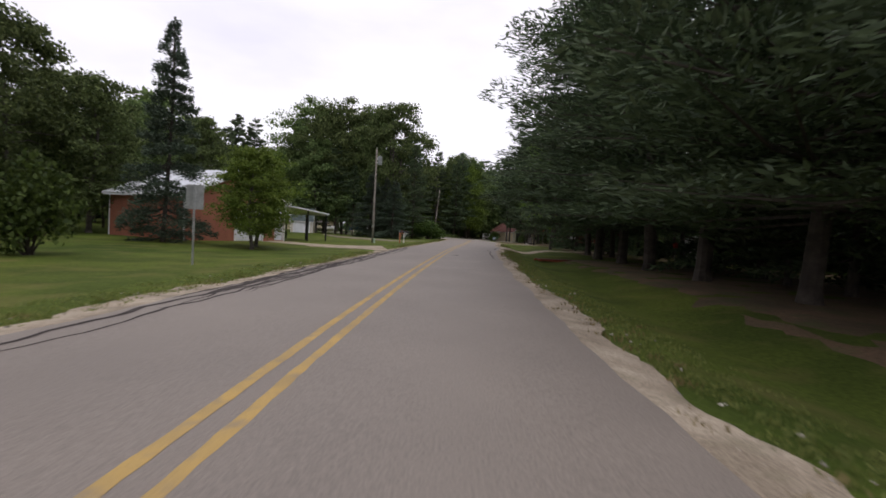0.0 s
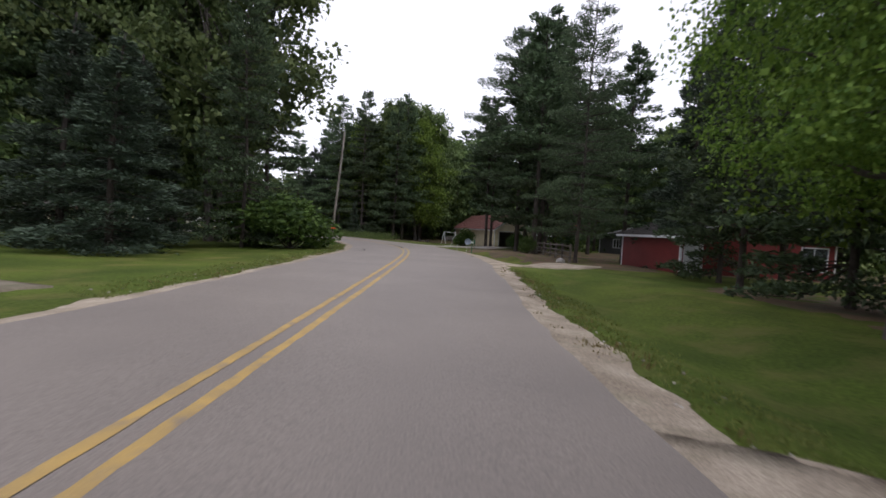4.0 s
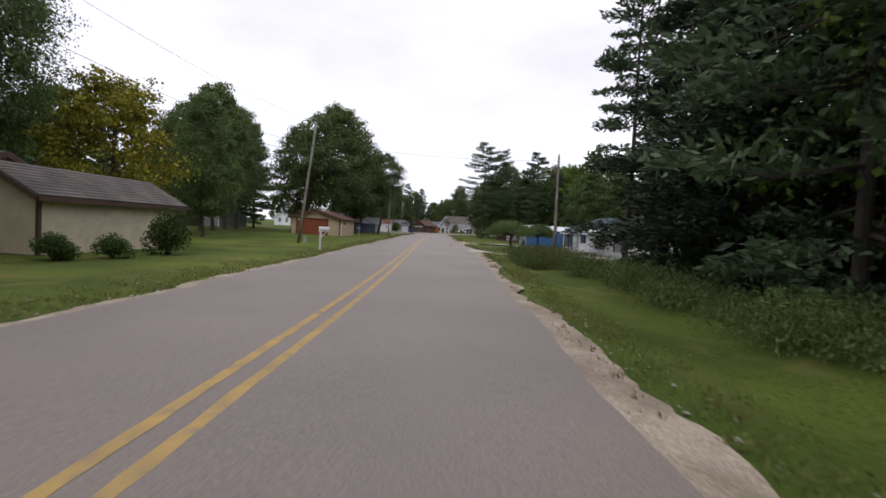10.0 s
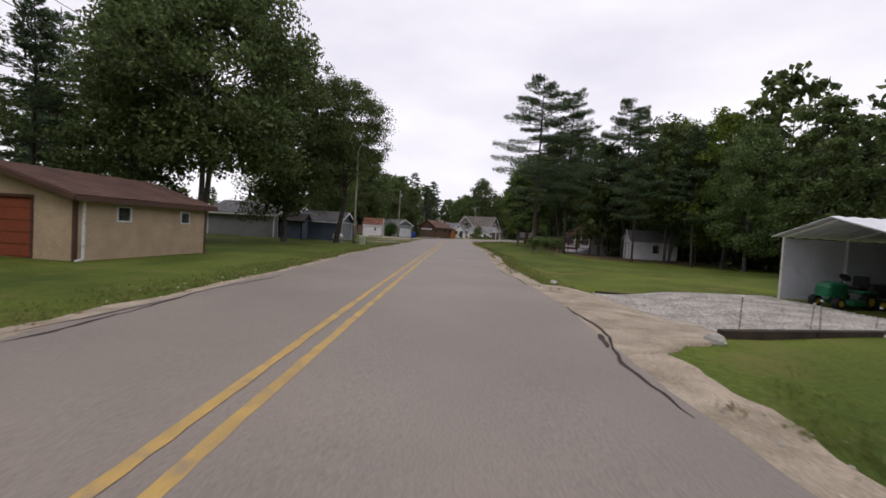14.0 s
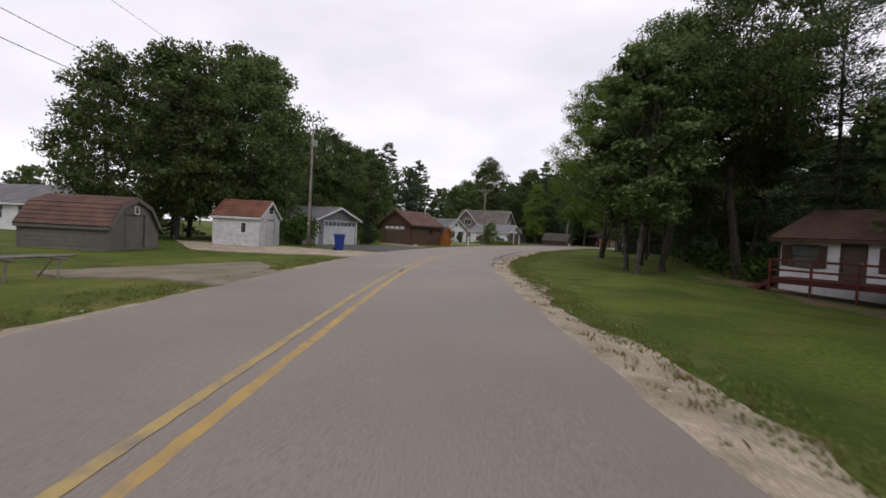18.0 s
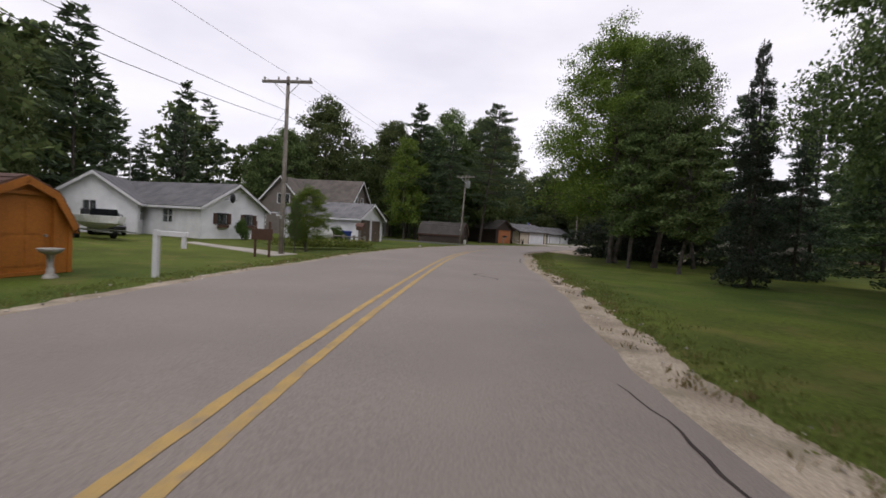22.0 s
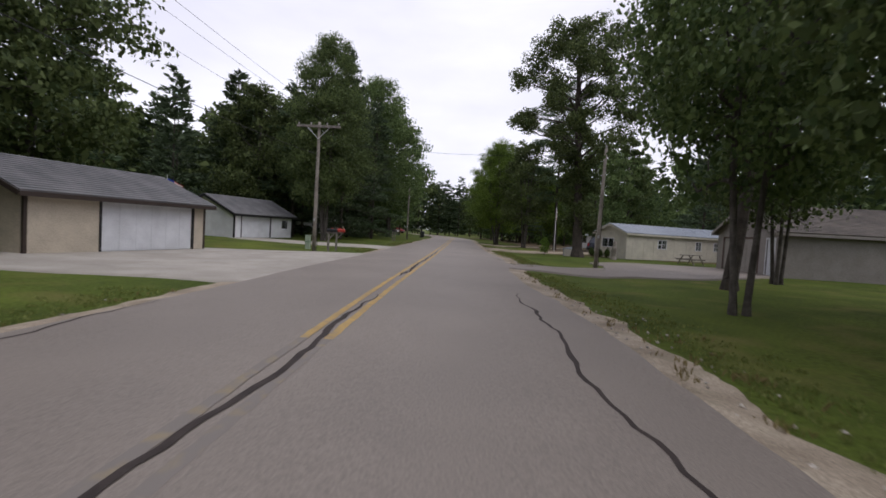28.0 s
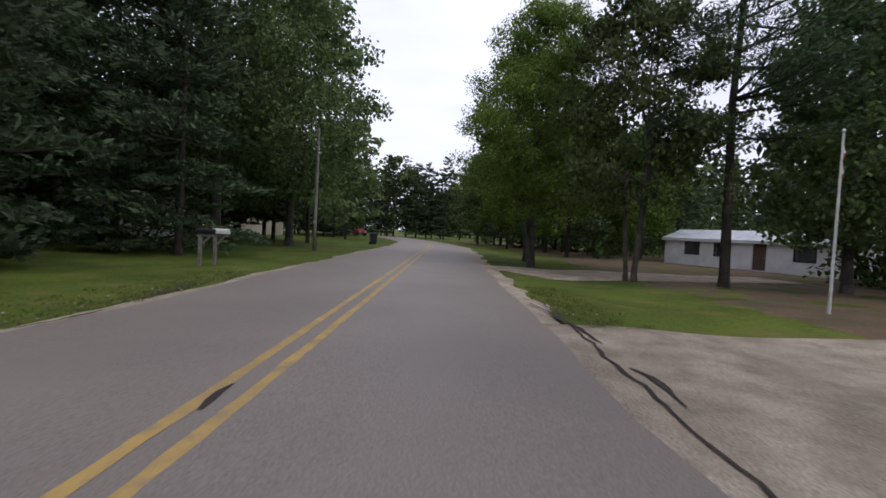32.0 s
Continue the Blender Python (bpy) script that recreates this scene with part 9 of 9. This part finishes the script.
# ---- yard things ----
base = thing("well_house", "low white lap-sided well house with a grey lid on the lawn", "well house", -78.25, 312.75, None, 48)
part("body", Shape().box(-0.40, -0.40, -0.1, 0.40, 0.40, 0.58, 0.01), TRAILER_CREAM, base)
for k in range(6):
    for a, b in ((-0.43, -0.40), (0.40, 0.43)):
        part("clapboard", Shape().solid([(-0.39, a, 0.02 + k * 0.095), (0.39, a, 0.02 + k * 0.095), (0.39, b, 0.02 + k * 0.095), (-0.39, b, 0.02 + k * 0.095)], [(-0.39, a + (0.022 if a < 0 else 0), 0.11 + k * 0.095), (0.39, a + (0.022 if a < 0 else 0), 0.11 + k * 0.095), (0.39, b - (0.022 if b > 0 else 0), 0.11 + k * 0.095), (-0.39, b - (0.022 if b > 0 else 0), 0.11 + k * 0.095)]), TRAILER_CREAM, base)
        part("clapboard", Shape().solid([(a, -0.39, 0.02 + k * 0.095), (b, -0.39, 0.02 + k * 0.095), (b, 0.39, 0.02 + k * 0.095), (a, 0.39, 0.02 + k * 0.095)], [(a + (0.022 if a < 0 else 0), -0.39, 0.11 + k * 0.095), (b - (0.022 if b > 0 else 0), -0.39, 0.11 + k * 0.095), (b - (0.022 if b > 0 else 0), 0.39, 0.11 + k * 0.095), (a + (0.022 if a < 0 else 0), 0.39, 0.11 + k * 0.095)]), TRAILER_CREAM, base)
for x in (-0.42, 0.42):
    for y in (-0.42, 0.42):
        part("corner_post", Shape().box(x - 0.035, y - 0.035, -0.1, x + 0.035, y + 0.035, 0.6, 0.006), CAN_GREY, base)
part("lid", Shape().rings([[(-q, -q, z), (q, -q, z), (q, q, z), (-q, q, z)] for z, q in ((0.59, 0.5), (0.63, 0.5), (0.76, 0.04), (0.765, 0.03))]), GREY_METAL, base, "grey metal hipped lid")
base = thing("vine_trellis", "weathered post trellis draped with grape vines", "trellis", -57.64, 182.65, None, math.degrees(math.atan2(-0.66, 1.05)))
for u in (0.0, 1.5, 3.0, 4.5):
    part("post", Shape().tube((u, 0, -0.3), (u + 0.05, 0.04, 1.35), 0.055, 0.045, 7), GREY_WOOD, base)
for z, v in ((1.3, -0.05), (0.85, 0.05)):
    part("rail", Shape().tube((-0.2, v, z), (4.7, v, z + 0.04), 0.03, 0.03, 6), GREY_WOOD, base)
dice, lv = np.random.default_rng(83), Leaves(83)
n = 9000
u = dice.uniform(-0.4, 4.9, n)
drop = dice.beta(1.0, 3.4, n) * (0.55 + 0.35 * np.sin(u * 2.9))
lv.add(np.c_[u, dice.normal(size=n) * 0.26, 1.32 + 0.12 * np.sin(u * 4.1) + 0.1 * dice.normal(size=n) - drop], 0.10, 0.08, fold=0.12)
part("vines", lv.mesh("vines", LEAF), LEAF, base, "broad green vine leaves")
base = thing("sawhorse_rack", "weathered grey pole rack on sawhorses in the grass", "rack", -79.1, 181.2, None, 112)
for u in (-1.1, 0.0, 1.1):
    for k in (-1, 1):
        part("leg", Shape().tube((u - 0.18, 0.38 * k, -0.05), (u + 0.06, 0.1 * k, 0.56), 0.028, 0.024, 6), GREY_WOOD, base)
    part("crossbar", Shape().tube((u, -0.42, 0.5), (u, 0.42, 0.5), 0.032, 0.03, 6), GREY_WOOD, base)
for v, a, b in ((-0.3, -1.5, 1.35), (-0.05, -1.3, 1.6), (0.22, -1.45, 1.2)):
    part("pole", Shape().tube((a, v, 0.56), (b, v + 0.05, 0.57), 0.032, 0.026, 6), GREY_WOOD, base)
base = thing("bird_bath", "white stone bird bath beside an orange shed", "bird bath", -99.95, 222.95)
part("pedestal", Shape().rings([[(q * math.cos(a * 0.5236), q * math.sin(a * 0.5236), z) for a in range(12)] for z, q in ((-0.05, 0.15), (0.05, 0.14), (0.1, 0.08), (0.3, 0.055), (0.5, 0.08), (0.53, 0.11))]), ROCK, base, smooth=True)
part("bowl", Shape().rings([[(q * math.cos(a * 0.3927), q * math.sin(a * 0.3927), z) for a in range(16)] for z, q in ((0.52, 0.1), (0.57, 0.2), (0.63, 0.24), (0.65, 0.24), (0.63, 0.21), (0.58, 0.15), (0.57, 0.02))]), ROCK, base, smooth=True)
base = thing("antenna_mast", "thin pale antenna mast behind a cottage", "antenna", -131.0, 245.6)
part("mast", Shape().tube((0, 0, -0.2), (0, 0, 7.2), 0.06, 0.04, 8), STEEL, base)
for z, w in ((7.0, 0.7), (6.6, 0.5), (6.2, 0.6)):
    part("element", Shape().tube((-w, 0, z), (w, 0, z), 0.015, 0.015, 5), STEEL, base)
base = thing("satellite_dish", "small dark satellite dish on a cottage gable", "satellite dish", -114.7, 241.6, 2.75, 100)
part("reflector", Shape().rings([[(q * math.cos(a * 0.4488), -0.3 - 0.12 * (1 - (q / 0.31) ** 2), q * 1.1 * math.sin(a * 0.4488)) for a in range(14)] for q in (0.02, 0.14, 0.24, 0.31)]), BLACK_TIN, base, smooth=True)
part("arm", Shape().tube((0, 0.3, -0.1), (0, -0.4, -0.05), 0.02, 0.02, 6).tube((0, -0.4, -0.2), (0, -0.75, -0.1), 0.014, 0.014, 6), STEEL, base)

# ---- flowers, hedge ----
PETAL = foliage("garden_flowers", (0.30, 0.24, 0.03), (0.45, 0.34, 0.05), see=0.2)
dice, lv = np.random.default_rng(71), Leaves(71)
u = dice.random(260)[:, None]
at = np.array([[-105.6, 238.0]]) * (1 - u) + np.array([[-103.6, 242.4]]) * u + dice.normal(size=(260, 2)) * 0.3
lv.add(np.c_[at, dice.uniform(0.15, 0.5, 260)], 0.06, 0.05)
tagged(new("flower_bed", lv.mesh("flower_bed", PETAL)), "row of yellow garden flowers", "flowers", kind="stuff")
for x, y, tall, wide in ((-112.4, 246.6, 1.5, 1.1), (-111.3, 247.4, 1.7, 1.0), (-110.2, 248.2, 1.3, 1.2)):
    plant("bush", x, y, tall, wide, "dark loose shrub beside the garage wall")
GARDEN = foliage("garden_leaves", (0.06, 0.09, 0.015), (0.20, 0.24, 0.05), see=0.3)
lv = Leaves(72)
n = 5200
u, v = dice.random(n), dice.normal(size=n)
at = np.c_[-104.9 + 2.0 * u - 2.2 * dice.random(n), 237.3 + 4.4 * u + 0.6 * v, np.abs(v) * 0.05 + dice.beta(1.3, 2, n) * (0.25 + 0.3 * np.abs(np.sin(u * 19)))]
lv.add(at, 0.13, 0.08)
tagged(new("garden_plants", lv.mesh("garden_plants", GARDEN)), "low yellow-green garden plants in a bed", "plants", kind="stuff")
lv = Leaves(73)
n = 3600
u, v = dice.random(n), dice.normal(size=n)
x, y = -91.9 + 3.0 * u - 0.1 * v, 266.0 - 0.75 * u + 0.32 * v
lv.add(np.c_[x, y, -0.1 + dice.beta(1.6, 1.6, n) * (0.40 + 0.06 * np.sin(u * 31)) * np.exp(-0.25 * v * v)], 0.12, 0.075)
tagged(new("ground_cover", lv.mesh("ground_cover", GARDEN)), "low light green ground cover beside a drive", "plants", kind="stuff")

# ---- white bracket post, notice board, garden hut ----
base = thing("bracket_post", "white wooden post with a short bracket arm", "post", -98.5, 224.3, None, heading_at(road_place(-98.5, 224.3)[0]))
part("post", Shape().box(-0.06, -0.06, -0.2, 0.06, 0.06, 1.12, 0.01), WHITE_TRIM, base), part("arm", Shape().box(0.06, -0.045, 0.98, 0.75, 0.045, 1.1, 0.01), WHITE_TRIM, base), part("hanger", Shape().box(0.62, -0.03, 0.72, 0.72, 0.03, 0.98, 0.008), WHITE_TRIM, base)
base = thing("notice_board", "dark wooden sign board on two posts", "sign board", -102.2, 231.6, None, heading_at(road_place(-102.2, 231.6)[0]))
for k in (-0.3, 0.3):
    part("post", Shape().box(k - 0.04, -0.04, -0.2, k + 0.04, 0.04, 1.45, 0.008), BROWN_TRIM, base)
part("board", Shape().box(-0.45, -0.06, 0.7, 0.45, -0.04, 1.15, 0.006), BROWN_TRIM, base)
awning(-13.9, 39.2, math.degrees(math.atan2(8.6, 3.8)), 1.3, 0.8, 2.72, "white metal awning over a side door", drop=0.5)
base = thing("feeder_post", "red bird box on a thin post under pines", "bird box", 14.4, 29.0)
part("post", Shape().tube((0, 0, -0.2), (0, 0, 1.25), 0.03, 0.03, 8), GREY_WOOD, base), part("box", Shape().box(-0.11, -0.11, 1.25, 0.11, 0.11, 1.5, 0.015), RED_TIN, base), part("roof", Shape().solid([(-0.16, -0.16, 1.5), (0.16, -0.16, 1.5), (0.16, 0.16, 1.5), (-0.16, 0.16, 1.5)], [(-0.02, -0.02, 1.62), (0.02, -0.02, 1.62), (0.02, 0.02, 1.62), (-0.02, 0.02, 1.62)]), RED_TIN, base)

# ---- gutters and downspouts ----
def downspout(x, y, turn, top, label="white downspout at a garage corner"):
    base = thing("downspout", label, "downspout", x, y, None, turn)
    part("pipe", Shape().box(-0.04, -0.03, 0.12, 0.04, 0.03, top, 0.008), WHITE_TIN, base), part("elbow", Shape().solid([(-0.04, -0.03, 0.05), (0.04, -0.03, 0.05), (0.04, 0.03, 0.12), (-0.04, 0.03, 0.12)], [(-0.04, -0.25, 0.02), (0.04, -0.25, 0.02), (0.04, -0.25, 0.08), (-0.04, -0.25, 0.08)]), WHITE_TIN, base)
    for z in (0.5, top - 0.4):
        part("strap", Shape().box(-0.055, -0.035, z, 0.055, 0.035, z + 0.03), STEEL, base)


downspout(-74.2, 171.8, 127, 1.95), downspout(-97.8, 202.4, 100, 2.2, "white downspout at the grey garage corner"), downspout(-52.9, 146.1, 30, 2.0, "brown-stained downspout at the tan garage corner")
